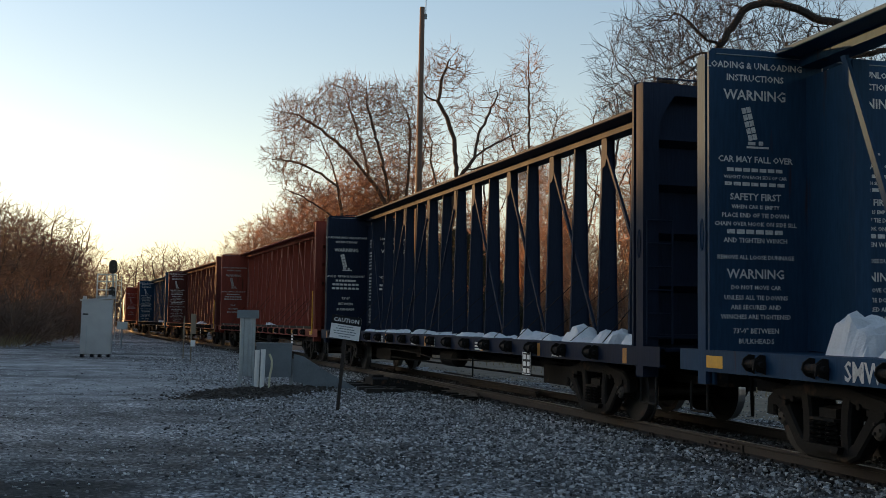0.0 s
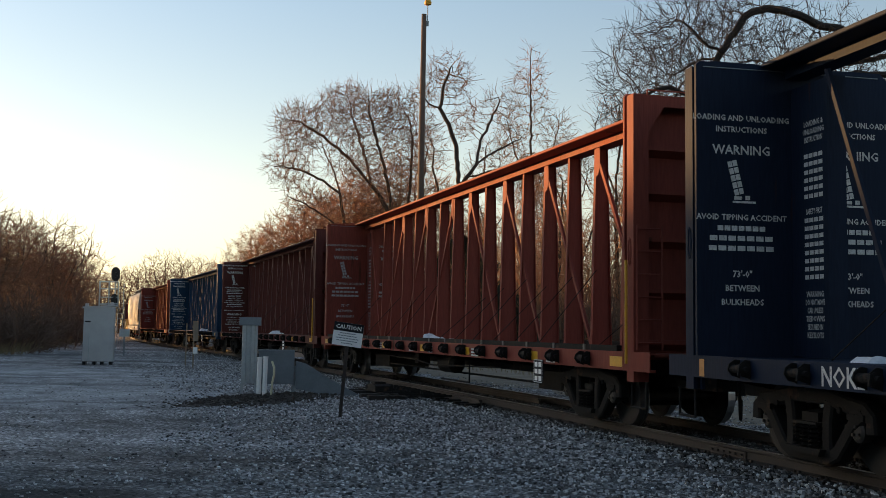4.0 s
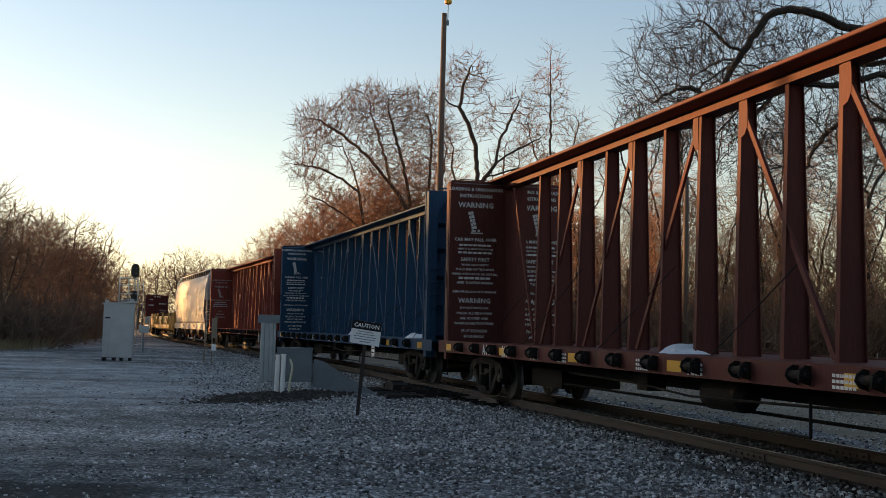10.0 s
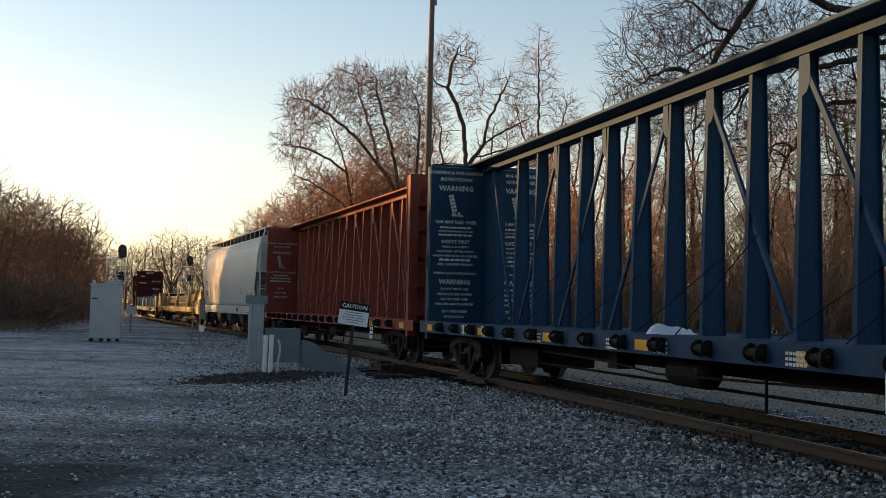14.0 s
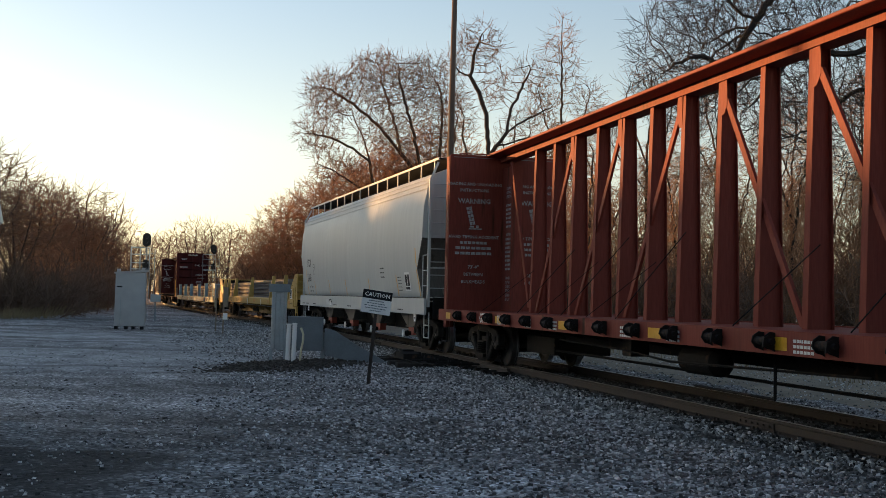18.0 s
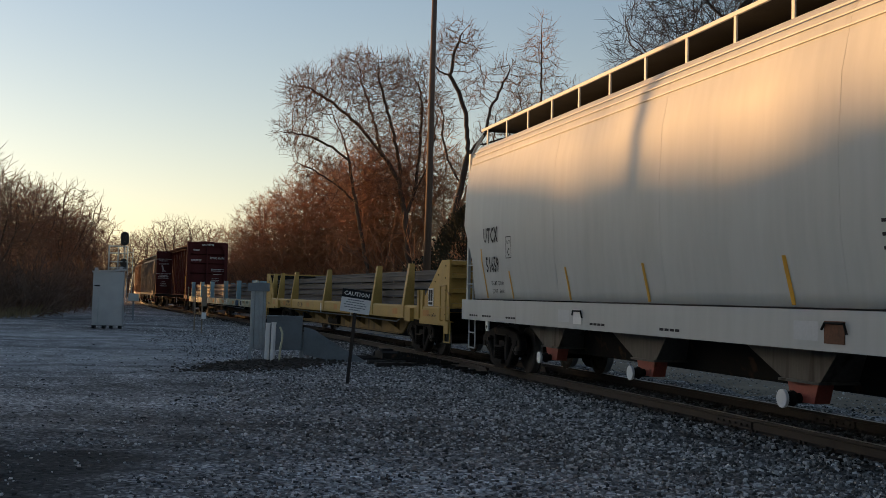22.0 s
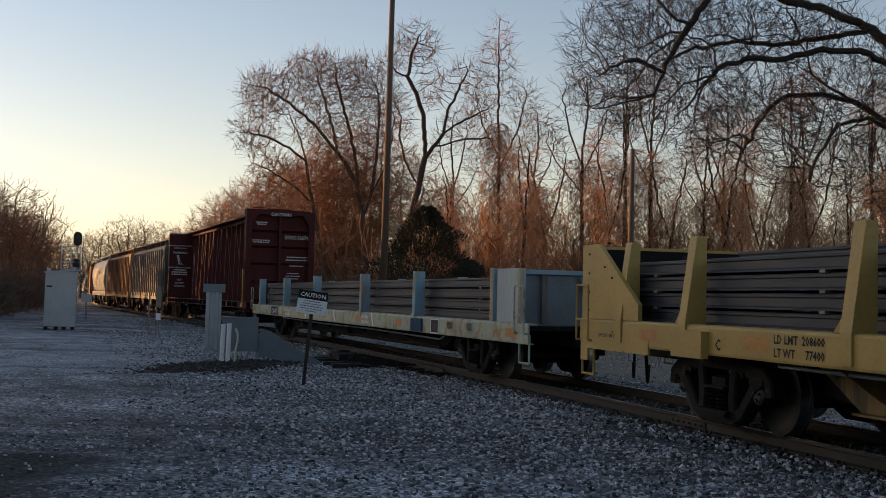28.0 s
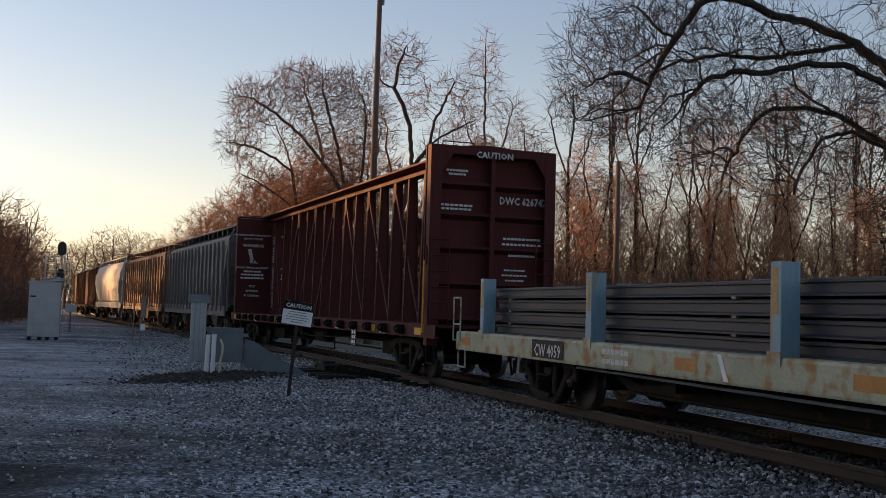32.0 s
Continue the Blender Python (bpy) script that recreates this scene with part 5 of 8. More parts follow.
def rail_flat(paint, stakepaint, label, style, stakes):
    """A long flat car with side stakes, loaded with steel sections."""
    car = thing("loaded_flatcar", label, "freight car", group="freight train")
    h = 13.28 if style == 1 else 13.5
    top = 1.235 if style == 1 else 1.09  # of the side sills
    deep = 0.35
    up = top - 1.18
    for s in (-1, 1):
        bm = bmesh.new()
        prof = [(1.28, top), (1.42, top), (1.447, top - 0.012), (1.46, top - 0.04), (1.46, top - deep + 0.03), (1.45, top - deep), (1.34, top - deep), (1.34, top - deep + 0.015), (1.43, top - deep + 0.03), (1.43, top - 0.03), (1.28, top - 0.03)]
        prism(bm, [(s * y, z) for y, z in prof][::s], "x", -h, h if style == 1 else h - 0.32)
        part("side_sill", bm, paint, car)
    bm = bmesh.new()
    bx(bm, -h, h if style == 1 else h - 0.32, -1.40, 1.40, top - 0.12, top - 0.04)
    part("deck", bm, M_STEEL, car)
    bm = bmesh.new()
    prism(bm, [(-h + 0.2, 0.7), (-9.6, 0.7), (-7.2, 0.32), (7.2, 0.32), (9.6, 0.7), (h - 0.2, 0.7), (h - 0.2, top - 0.12), (-h + 0.2, top - 0.12)], "y", -0.55, 0.55)
    for x in range(-11, 12, 2):
        bx(bm, x - 0.04, x + 0.04, -1.33, 1.33, top - 0.30, top - 0.12)
    part("centre_sill", bm, M_STEEL, car)
    # the yellow car's girder takes tan with underfloor shade put into the colour
    web = M_STEEL if style == 2 else M_SHADETAN
    for s in (-1, 1):
        bm = bmesh.new()
        y = s * 0.86
        prism(bm, [(-8.6, top - 0.13), (8.6, top - 0.13), (7.4, 0.42), (-7.4, 0.42)], "y", *sorted((y, y - s * 0.03)))
        bx(bm, -7.4, 7.4, min(y, y + s * 0.12), max(y, y + s * 0.12), 0.40, 0.425)
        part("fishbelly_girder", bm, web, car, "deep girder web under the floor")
        for k in range(8):
            x = -7.0 + 2.0 * k
            bm = bmesh.new()
            prism(bm, [(s * 0.86, top - 0.13), (s * 1.42, top - 0.13), (s * 1.42, top - deep - 0.01), (s * 0.86, 0.52)], "x", x - 0.012, x + 0.012)
            bx(bm, x - 0.05, x + 0.05, *sorted((s * 0.86, s * 0.87)), 0.5, top - 0.13)
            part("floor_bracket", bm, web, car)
    for s in (-1, 1):
        for x in stakes:
            bm = bmesh.new()
            if style == 1:
                # a leaning outer flange with a tapering web behind it
                rings = []
                for z, out in ((0.93, 1.485), (top, 1.485), (2.31, 1.33)):
                    inner = 1.20
                    rings.append([bm.verts.new((px, s * py, z)) for px, py in ((x - 0.09, out), (x + 0.09, out), (x + 0.09, inner), (x + 0.06, inner), (x + 0.06, out - 0.035), (x - 0.09, out - 0.035))])
                for p, q in zip(rings, rings[1:]):
                    for i in range(6):
                        bm.faces.new((p[i], p[(i + 1) % 6], q[(i + 1) % 6], q[i]))
                bm.faces.new(rings[0])
                bm.faces.new(rings[-1])
                part("stake", bm, stakepaint, car)
            else:
                y, d = s * 1.455, s * 0.225
                prism(bm, [(x - 0.09, y), (x + 0.09, y), (x + 0.095, y - d * 0.05), (x + 0.095, y - d), (x + 0.065, y - d), (x + 0.065, y - d * 0.15), (x - 0.065, y - d * 0.15), (x - 0.065, y - d), (x - 0.09, y - d)], "z", top, 2.06)
                st = part("stake", bm, stakepaint, car)
                bm = bmesh.new()
                bx(bm, x - 0.055, x + 0.045, *sorted((s * 1.4555, s * 1.459)), 1.52, 2.0)
                part("tape_strip", bm, M_TAPEY, st, "worn yellow tape strip")
                bm = bmesh.new()
                bx(bm, x - 0.12, x + 0.12, *sorted((s * 1.462, s * 1.475)), top - 0.10, top + 0.05)
                part("stake_foot", bm, paint, st)
    ends = ((1,) if style == 2 else (-1, 1))
    for e in ends:
        if style == 1:
            for s in (-1, 1):
                bm = bmesh.new()
                p, q = sorted((s * 1.45, s * 1.39))
                a = e * (h - 0.04)
                prism(bm, [(a, top), (e * (h - 1.95), top), (e * (h - 1.95), 1.45), (e * (h - 0.62), 2.32), (a, 2.32)][::e], "y", p, q)
                gus = part("end_gusset", bm, paint, car, "tan triangular end plate")
                bm = bmesh.new()
                prism(bm, [(a, 0.80), (e * (h - 2.3), 0.80), (e * (h - 2.3), 1.0), (a, 1.0)][::e], "y", *sorted((s * 1.465, s * 1.44)))
                prism(bm, [(e * (h - 0.30), 0.62), (a, 0.62), (a, 0.80), (e * (h - 0.30), 0.80)][::e], "y", *sorted((s * 1.465, s * 1.44)))
                part("sill_doubler", bm, paint, car)
                bm = bmesh.new()
                for bx0, bz0 in ((1.10, 1.82), (0.85, 1.98), (0.30, 1.36), (0.30, 1.62), (0.30, 1.06), (1.15, 1.06), (0.30, 2.18), (0.30, 1.9)):
                    tube(bm, (e * (h - bx0), s * 1.45, bz0), (e * (h - bx0), s * 1.462, bz0), 0.018, n=6)
                part("bolt_heads", bm, M_STEEL, gus)
            bm = bmesh.new()
            a, b = sorted((e * (h - 0.15), e * (h - 0.25)))
            bx(bm, a, b, -1.38, 1.38, 1.1, 2.28)
            bulk = part("end_bulkhead", bm, paint, car)
            for z in (1.28, 1.62, 1.96, 2.26):
                bm = bmesh.new()
                c, d = h - 0.15, h - 0.03
                prism(bm, [(e * c, z - 0.07), (e * d, z - 0.055), (e * d, z + 0.03), (e * c, z + 0.05)][::-e], "y", -1.38, 1.38)
                part("bulkhead_rib", bm, paint, bulk)
            # added dark panel, so the inner face reads darker than its paint
            bm = bmesh.new()
            c, d = sorted((e * (h - 0.255), e * (h - 0.28)))
            bx(bm, c, d, -1.36, 1.36, 1.14, 2.26)
            part("bulkhead_liner", bm, M_STEEL, car, "dark panel over the inner face")
            bm = bmesh.new()
            letter(bm, "DO NOT CROSS", plane_x(e * (h - 0.045), 0.55, 0), 0.10, 0, 2.22)
            if e > 0:
                part("end_writing", bm, M_BLACK, car, "black stencilled warning")
            else:
                bm.free()
        else:
            for s in (-1, 1):
                bm = bmesh.new()
                prism(bm, [(e * (h - 0.72), s * 1.44), (e * (h - 1.76), s * 1.44), (e * (h - 1.80), s * 1.40), (e * (h - 1.80), s * 1.28), (e * (h - 1.86), s * 1.28), (e * (h - 1.86), s * 1.34), (e * (h - 0.72), s * 1.34)], "z", top, 2.03)
                part("end_side_plate", bm, M_PALEGREEN, car, "faded pale blue end plate streaked with rust")
                bm = bmesh.new()
                prism(bm, [(e * (h - 2.06), s * 1.46), (e * (h - 1.90), s * 1.46), (e * (h - 1.90), s * 1.20), (e * (h - 1.96), s * 1.20), (e * (h - 1.96), s * 1.42), (e * (h - 2.06), s * 1.42)], "z", top, 2.045)
                es = part("end_stake", bm, M_PALEBLUE, car)
                bm = bmesh.new()
                bx(bm, *sorted((e * (h - 2.045), e * (h - 1.94))), *sorted((s * 1.4605, s * 1.464)), top + 0.03, 2.03)
                part("tape_strip", bm, M_TAPEY, es, "worn yellow tape strip")
                bm = bmesh.new()
                bx(bm, *sorted((e * (h - 0.80), e * (h - 0.71))), *sorted((s * 1.4405, s * 1.446)), top, 2.03)
                part("edge_strip", bm, M_TAPEY, es)
            bm = bmesh.new()
            a, b = sorted((e * (h - 0.95), e * (h - 0.85)))
            bx(bm, a, b, -1.36, 1.36, 1.04, 1.93)
            bulk = part("end_bulkhead", bm, M_GALVD, car, "dirty blue-grey end bulkhead")
            bm = bmesh.new()
            bx(bm, a, b + 0.08, -1.36, 1.36, 1.932, 2.01)
            part("top_rail", bm, M_PALEBLUE, bulk)
            for y in (-0.95, -0.05, 0.85):
                bm = bmesh.new()
                bx(bm, b + 0.001, b + 0.07, y - 0.05, y + 0.05, 1.1, 1.93)
                part("bulkhead_rib", bm, M_GRIMESHADE, bulk)
            bm = bmesh.new()
            prism(bm, [(-0.05, 1.10), (0.45, 1.10), (0.20, 1.90), (-0.28, 1.90)], "x", b + 0.0705, b + 0.074)
            part("pale_panel", bm, M_PALEBLUE, bulk, "paler patch with a stencilled note")
    for e in (-1, 1):
        x = e * (h - 0.02) - (0.32 if style == 2 and e > 0 else 0)
        for s in (-1, 1):
            bm = bmesh.new()
            pipe(bm, [(x, s * 1.44, 0.92), (x, s * 1.53, 0.92), (x, s * 1.53, 1.72), (x - e * 0.42, s * 1.53, 1.72), (x - e * 0.42, s * 1.53, 0.92), (x - e * 0.42, s * 1.44, 0.92)], 0.017)
            pipe(bm, [(x, s * 1.53, 1.22), (x - e * 0.42, s * 1.53, 1.22)], 0.017)
            part("grab_iron", bm, paint, car)
            bm = bmesh.new()
            pipe(bm, [(x, s * 1.42, 0.9), (x, s * 1.42, 0.42), (x - e * 0.42, s * 1.42, 0.42), (x - e * 0.42, s * 1.42, 0.9)], 0.02)
            part("sill_step", bm, paint, car)
    beam_stack(car, -12.2, 11.0 if style == 2 else 12.0, top - 0.04, 4 if style == 2 else 5, 1.17)
    bm = bmesh.new()
    m = plane_side(-1.466, 0, up)
    if style == 1:
        letter(bm, "LD LMT  208600", m, 0.13, -7.6, 1.03)
        letter(bm, "LT WT     77400", m, 0.13, -7.6, 0.89)
        letter(bm, "CW   280", m, 0.25, -4.95, 0.90)
        for x in (-12.25, 11.95):
            letter(bm, "2 INCH HF COMP SHOES", m, 0.075, x, 0.93, 0.85)
        letter(bm, "C", m, 0.18, -9.2, 0.90)
    else:
        letter(bm, "CW 4059", plane_side(-1.472, 0, up), 0.26, -8.95, 0.90)
        for k in range(2):
            bar(bm, m, -6.6, 0.90 + k * 0.13, 0.8, 0.07, 5)
            bar(bm, m, 3.0, 0.90 + k * 0.13, 0.7, 0.07, 5)
    part("sill_writing", bm, M_BLACK if style == 1 else M_LETTER, car, "stencilled marks and numbers")
    if style == 2:
        bm = bmesh.new()
        bar(bm, plane_side(-1.469, 0, up), -8.95, 0.87, 1.25, 0.28)
        part("mark_panel", bm, M_BLACK, car, "dark panel behind the car's mark")
    for x in ((-11.0, -8.4, -3.4, 1.35, 5.9, 8.7, 11.5) if style == 1 else (-12.9, -4.75, -1.45, 2.35, 5.87, 12.45)):
        bm = bmesh.new()
        bar(bm, m, x, 0.93, 0.5, 0.15)
        part("reflective_tape", bm, M_ORANGE, car, "faded orange patch")
    if style == 2:
        bm = bmesh.new()
        bx(bm, 6.88, 7.62, -1.50, -1.46, 0.76, 1.04)
        part("sill_box", bm, M_BLUE, car, "dark blue-grey box on the sill")
        bm = bmesh.new()
        for x0, y0, w0, h0 in ((8.4, 0.84, 0.5, 0.025), (8.4, 1.12, 0.5, 0.025), (8.16, 0.84, 0.03, 0.3), (8.64, 0.84, 0.03, 0.3)):
            bar(bm, m, x0, y0, w0, h0)
        part("notice_frame", bm, M_WHITE, car)
        bm = bmesh.new()
        bar(bm, plane_side(-1.463, 0, up), 8.4, 0.84, 0.5, 0.3)
        part("notice_field", bm, M_BLACK, car, "black notice field")
        for x in (9.3, 10.4):
            bm = bmesh.new()
            bx(bm, x - 0.14, x + 0.14, -1.56, -1.46, 0.90, 1.02)
            part("sill_bracket", bm, M_PALE, car)
        for x in (-3.9, -0.2, 3.7):
            bm = bmesh.new()
            prism(bm, [(x, 0.77), (x + 0.09, 0.77), (x - 0.06, 1.07), (x - 0.15, 1.07)], "y", -1.468, -1.44)
            part("white_stroke", bm, M_WHITE, car)
    else:
        for x, nm in ((h - 1.42, "notice_plate"),):
            bm = bmesh.new()
            bx(bm, x - 0.2, x + 0.2, -1.462, -1.448, 1.24, 1.66)
            npl = part(nm, bm, M_WHITE, car, "white notice plate with dark fields")
            bm = bmesh.new()
            mm = plane_side(-1.464, x, 1.24)
            for cx0, cz0, cw, ch in ((-0.08, 0.12, 0.17, 0.26), (0.095, 0.12, 0.14, 0.26), (0, 0.03, 0.32, 0.06)):
                bar(bm, mm, cx0, cz0, cw, ch)
            part("dark_fields", bm, M_BLACK, npl)
        bm = bmesh.new()
        bx(bm, h - 2.42, h - 2.27, -1.50, -1.46, 0.92, 1.62)
        bx(bm, h - 2.27, h - 2.05, -1.47, -1.41, 1.16, 1.62)
        part("short_stake", bm, paint, car)
        for x in stakes:
            bm = bmesh.new()
            prism(bm, [(x - 0.24, 1.236), (x - 0.092, 1.236), (x - 0.092, 1.40)], "y", -1.45, -1.42)
            part("stake_gusset", bm, paint, car)
        for x, w0 in ((10.2, 0.5), (-9.8, 0.75), (-1.0, 0.12), (3.6, 0.06)):
            bm = bmesh.new()
            bx(bm, x - w0 / 2, x + w0 / 2, -1.475 if w0 < 0.2 else -1.56, -1.46, 0.84, 1.16)
            part("sill_box", bm, M_WHITE if w0 < 0.2 else paint, car)
    bm = bmesh.new()
    pipe(bm, [(-8.2, -1.30, top - 0.40), (-2, -1.30, top - 0.43), (3, -1.30, top - 0.42), (8.3, -1.30, top - 0.46), (8.6, -1.30, top - 0.38)], 0.02)
    part("brake_pipe", bm, M_GALVD, car)
    bm = bmesh.new()
    bx(bm, -5.76, -5.44, -1.2, -0.9, 0.52, 0.74)
    part("brake_valve", bm, M_STEEL, car)
    bm = bmesh.new()
    tube(bm, (-2.0, -0.8, 0.55), (-0.5, -0.8, 0.55), 0.2, n=10)
    part("brake_gear", bm, M_STEEL, car)
    for s in (-1, 1):
        bogie(car, s * 9.85)
    couplers(car, h - 0.1)
    return car


def boxcar(paint, label, length):
    car = thing("boxcar", label, "freight car", group="freight train")
    h = length / 2
    bm = bmesh.new()
    bx(bm, -h, h, -1.46, 1.46, 1.05, 4.35)
    part("body", bm, paint, car)
    bm = bmesh.new()
    prism(bm, [(-1.52, 4.35), (1.52, 4.35), (1.3, 4.5), (0, 4.58), (-1.3, 4.5)], "x", -h, h)
    part("roof", bm, paint, car)
    for i in range(20):
        x = -h + 0.4 + i * (length - 0.8) / 19
        bm = bmesh.new()
        bx(bm, x - 0.06, x + 0.06, -1.52, -1.46, 1.1, 4.3)
        part("side_post", bm, paint, car)
    bm = bmesh.new()
    bx(bm, -1.5, 1.5, -1.55, -1.5, 1.15, 4.2)
    part("door", bm, paint, car)
    bm = bmesh.new()
    bx(bm, -h + 0.1, h - 0.1, -0.4, 0.4, 0.7, 1.05)
    part("centre_sill", bm, M_STEEL, car)
    for s in (-1, 1):
        bogie(car, s * (h - 2.0))
    couplers(car, h + 0.2)
    return car


# each car with the place of its middle up the line at the start, and half its wheel-to-wheel base
TRAIN = []


def build_train():
    T = TRAIN.append
    sn_b = [(-8.9, -1.0, 0.3, 0.16), (-7.7, -0.95, 0.5, 0.14), (-5.6, -1.0, 0.5, 0.2), (-3.4, -0.95, 0.4, 0.2), (-1.2, -0.95, 0.35, 0.18), (0.9, -0.9, 0.5, 0.22), (2.6, -0.9, 0.5, 0.18), (4.6, -0.85, 0.6, 0.40), (6.2, -0.85, 0.55, 0.26), (7.3, -0.85, 0.6, 0.52), (8.3, -0.85, 0.5, 0.40), (9.6, -0.9, 0.5, 0.46)]
    T((centerbeam(M_BLUE, "dark blue centerbeam flatcar with snow heaped on its deck", 1, "SMW", low=0.90, snow=[(-9.5, -1.1, 0.34, 0.66), (-8.6, -1.0, 0.55, 0.42), (-6.9, -0.95, 0.5, 0.3)]), 3.72 - PITCH, 9.14))
    T((centerbeam(M_NAVY, "navy blue centerbeam flatcar with snow along its deck", 2, "NOKL 730868", upright=True, flange=0.03, plate=7.1, snow=sn_b), 3.72, 9.14))
    T((centerbeam(M_RED, "rust red centerbeam flatcar with a little snow", 2, "541", rail=True, snow=[(-2.1, -0.9, 0.27, 0.36), (-1.3, -0.9, 0.30, 0.28), (-0.5, -0.9, 0.40, 0.15)], plate=7.9, writing=M_LETTERD), 3.72 + PITCH, 9.14))
    T((centerbeam(M_BROWN, "plain brown centerbeam flatcar with scraps of snow", 1, "AOK 2130", rail=True, snow=[(-1.2, -1.0, 0.3, 0.22), (9.2, -0.85, 0.6, 0.2)]), 3.72 + 2 * PITCH, 9.14))
    T((centerbeam(M_BLUE, "blue centerbeam flatcar with scraps of snow", 1, "SMW 720", snow=[(-0.6, -0.95, 0.35, 0.22), (7.1, -0.9, 0.44, 0.36), (9.6, -0.9, 0.34, 0.24)]), 3.72 + 3 * PITCH, 9.14))
    T((centerbeam(M_RED, "empty oxide red centerbeam flatcar", 2, "GTW 624183", flange=0.065, plate=7.9, writing=M_LETTERD), 3.72 + 4 * PITCH, 9.14))
    T((hopper(M_WHITE_CAR, "dirty white covered hopper car with black lettering", 19.0, "covered_hopper", "UTCX 51659", rise=0.36), 124.25, 8.15))
    T((rail_flat(M_YELLOW, M_YELLOW, "tan yellow flatcar loaded with grey steel sections", 1, [-11.9, -10.05, -6.8, -0.6, 6.2, 9.5]), 148.5, 9.85))
    T((rail_flat(M_PALE, M_PALEBLUE, "faded cream flatcar with light blue stakes and steel load", 2, [-12.06, -7.5, -2.95, 2.48, 6.93]), 177.05, 9.85))
    T((centerbeam(M_MAROON, "dark maroon centerbeam flatcar with white end lettering", 2, "DWC 626742", rail=True, outer="DWC 626742"), 203.8, 9.14))
    T((hopper(M_GREY_CAR, "weathered grey ribbed covered hopper car", 16.8, "covered_hopper", ribs=True, bulge=0.0), 225.0, 6.5))
    T((hopper(M_TAN_CAR, "rusty tan ribbed covered hopper car", 17.4, "covered_hopper", ribs=True, bulge=0.0), 243.2, 6.8))
    T((hopper(M_WHITE_CAR, "pale rounded covered hopper car", 18.0, "covered_hopper", bulge=0.3), 262.6, 7.1))
    T((boxcar(M_BROWN, "weathered brown ribbed boxcar", 17.0), 281.8, 6.5))
    T((boxcar(M_MAROON, "weathered dark red boxcar", 17.0), 300.3, 6.5))


build_train()


# ---- trackside things ----
def caution_sign():
    t = thing("caution_sign", "leaning black and white caution sign on a steel post", "sign", pose(-1.93, 20.95, -0.02, 2, 4.8, -6))
    bm = bmesh.new()
    prism(bm, [(-0.03, -0.02), (0.03, -0.02), (0.03, 0.02), (0.018, 0.02), (0.018, -0.008), (-0.018, -0.008), (-0.018, 0.02), (-0.03, 0.02)], "z", -0.1, 1.62)
    part("post", bm, M_RAIL, t, "rusty steel sign post")
    bm = bmesh.new()
    bx(bm, -0.28, 0.28, -0.035, -0.025, 1.33, 1.76)
    bd = part("board", bm, M_WHITE, t, "white sign board")
    bd.matrix_basis = Matrix.Translation((0, 0, 1.5)) @ Matrix.Rotation(radians(2.5), 4, "Y") @ Matrix.Translation((0, 0, -1.5))
    bm = bmesh.new()
    bx(bm, -0.28, 0.28, -0.040, -0.034, 1.60, 1.76)
    part("heading_band", bm, M_BLACK, bd, "black band")
    m = Matrix(((1, 0, 0, 0), (0, 0, -1, -0.0425), (0, 1, 0, 0), (0, 0, 0, 1)))
    bm = bmesh.new()
    letter(bm, "CAUTION", m, 0.108, 0, 1.642)
    part("heading", bm, M_WHITE, bd)
    bm = bmesh.new()
    for k, w in enumerate((0.30, 0.36, 0.44, 0.40, 0.22)):
        bar(bm, m @ Matrix.Translation((0, 0, -0.005)), 0, 1.555 - k * 0.046, w, 0.016, 6)
    part("small_print", bm, M_GALVD, bd)
    bm = bmesh.new()
    for z in (1.38, 1.66):
        tube(bm, (0, -0.045, z), (0, -0.03, z), 0.014, n=8)
    part("bolt", bm, M_GALV, bd)


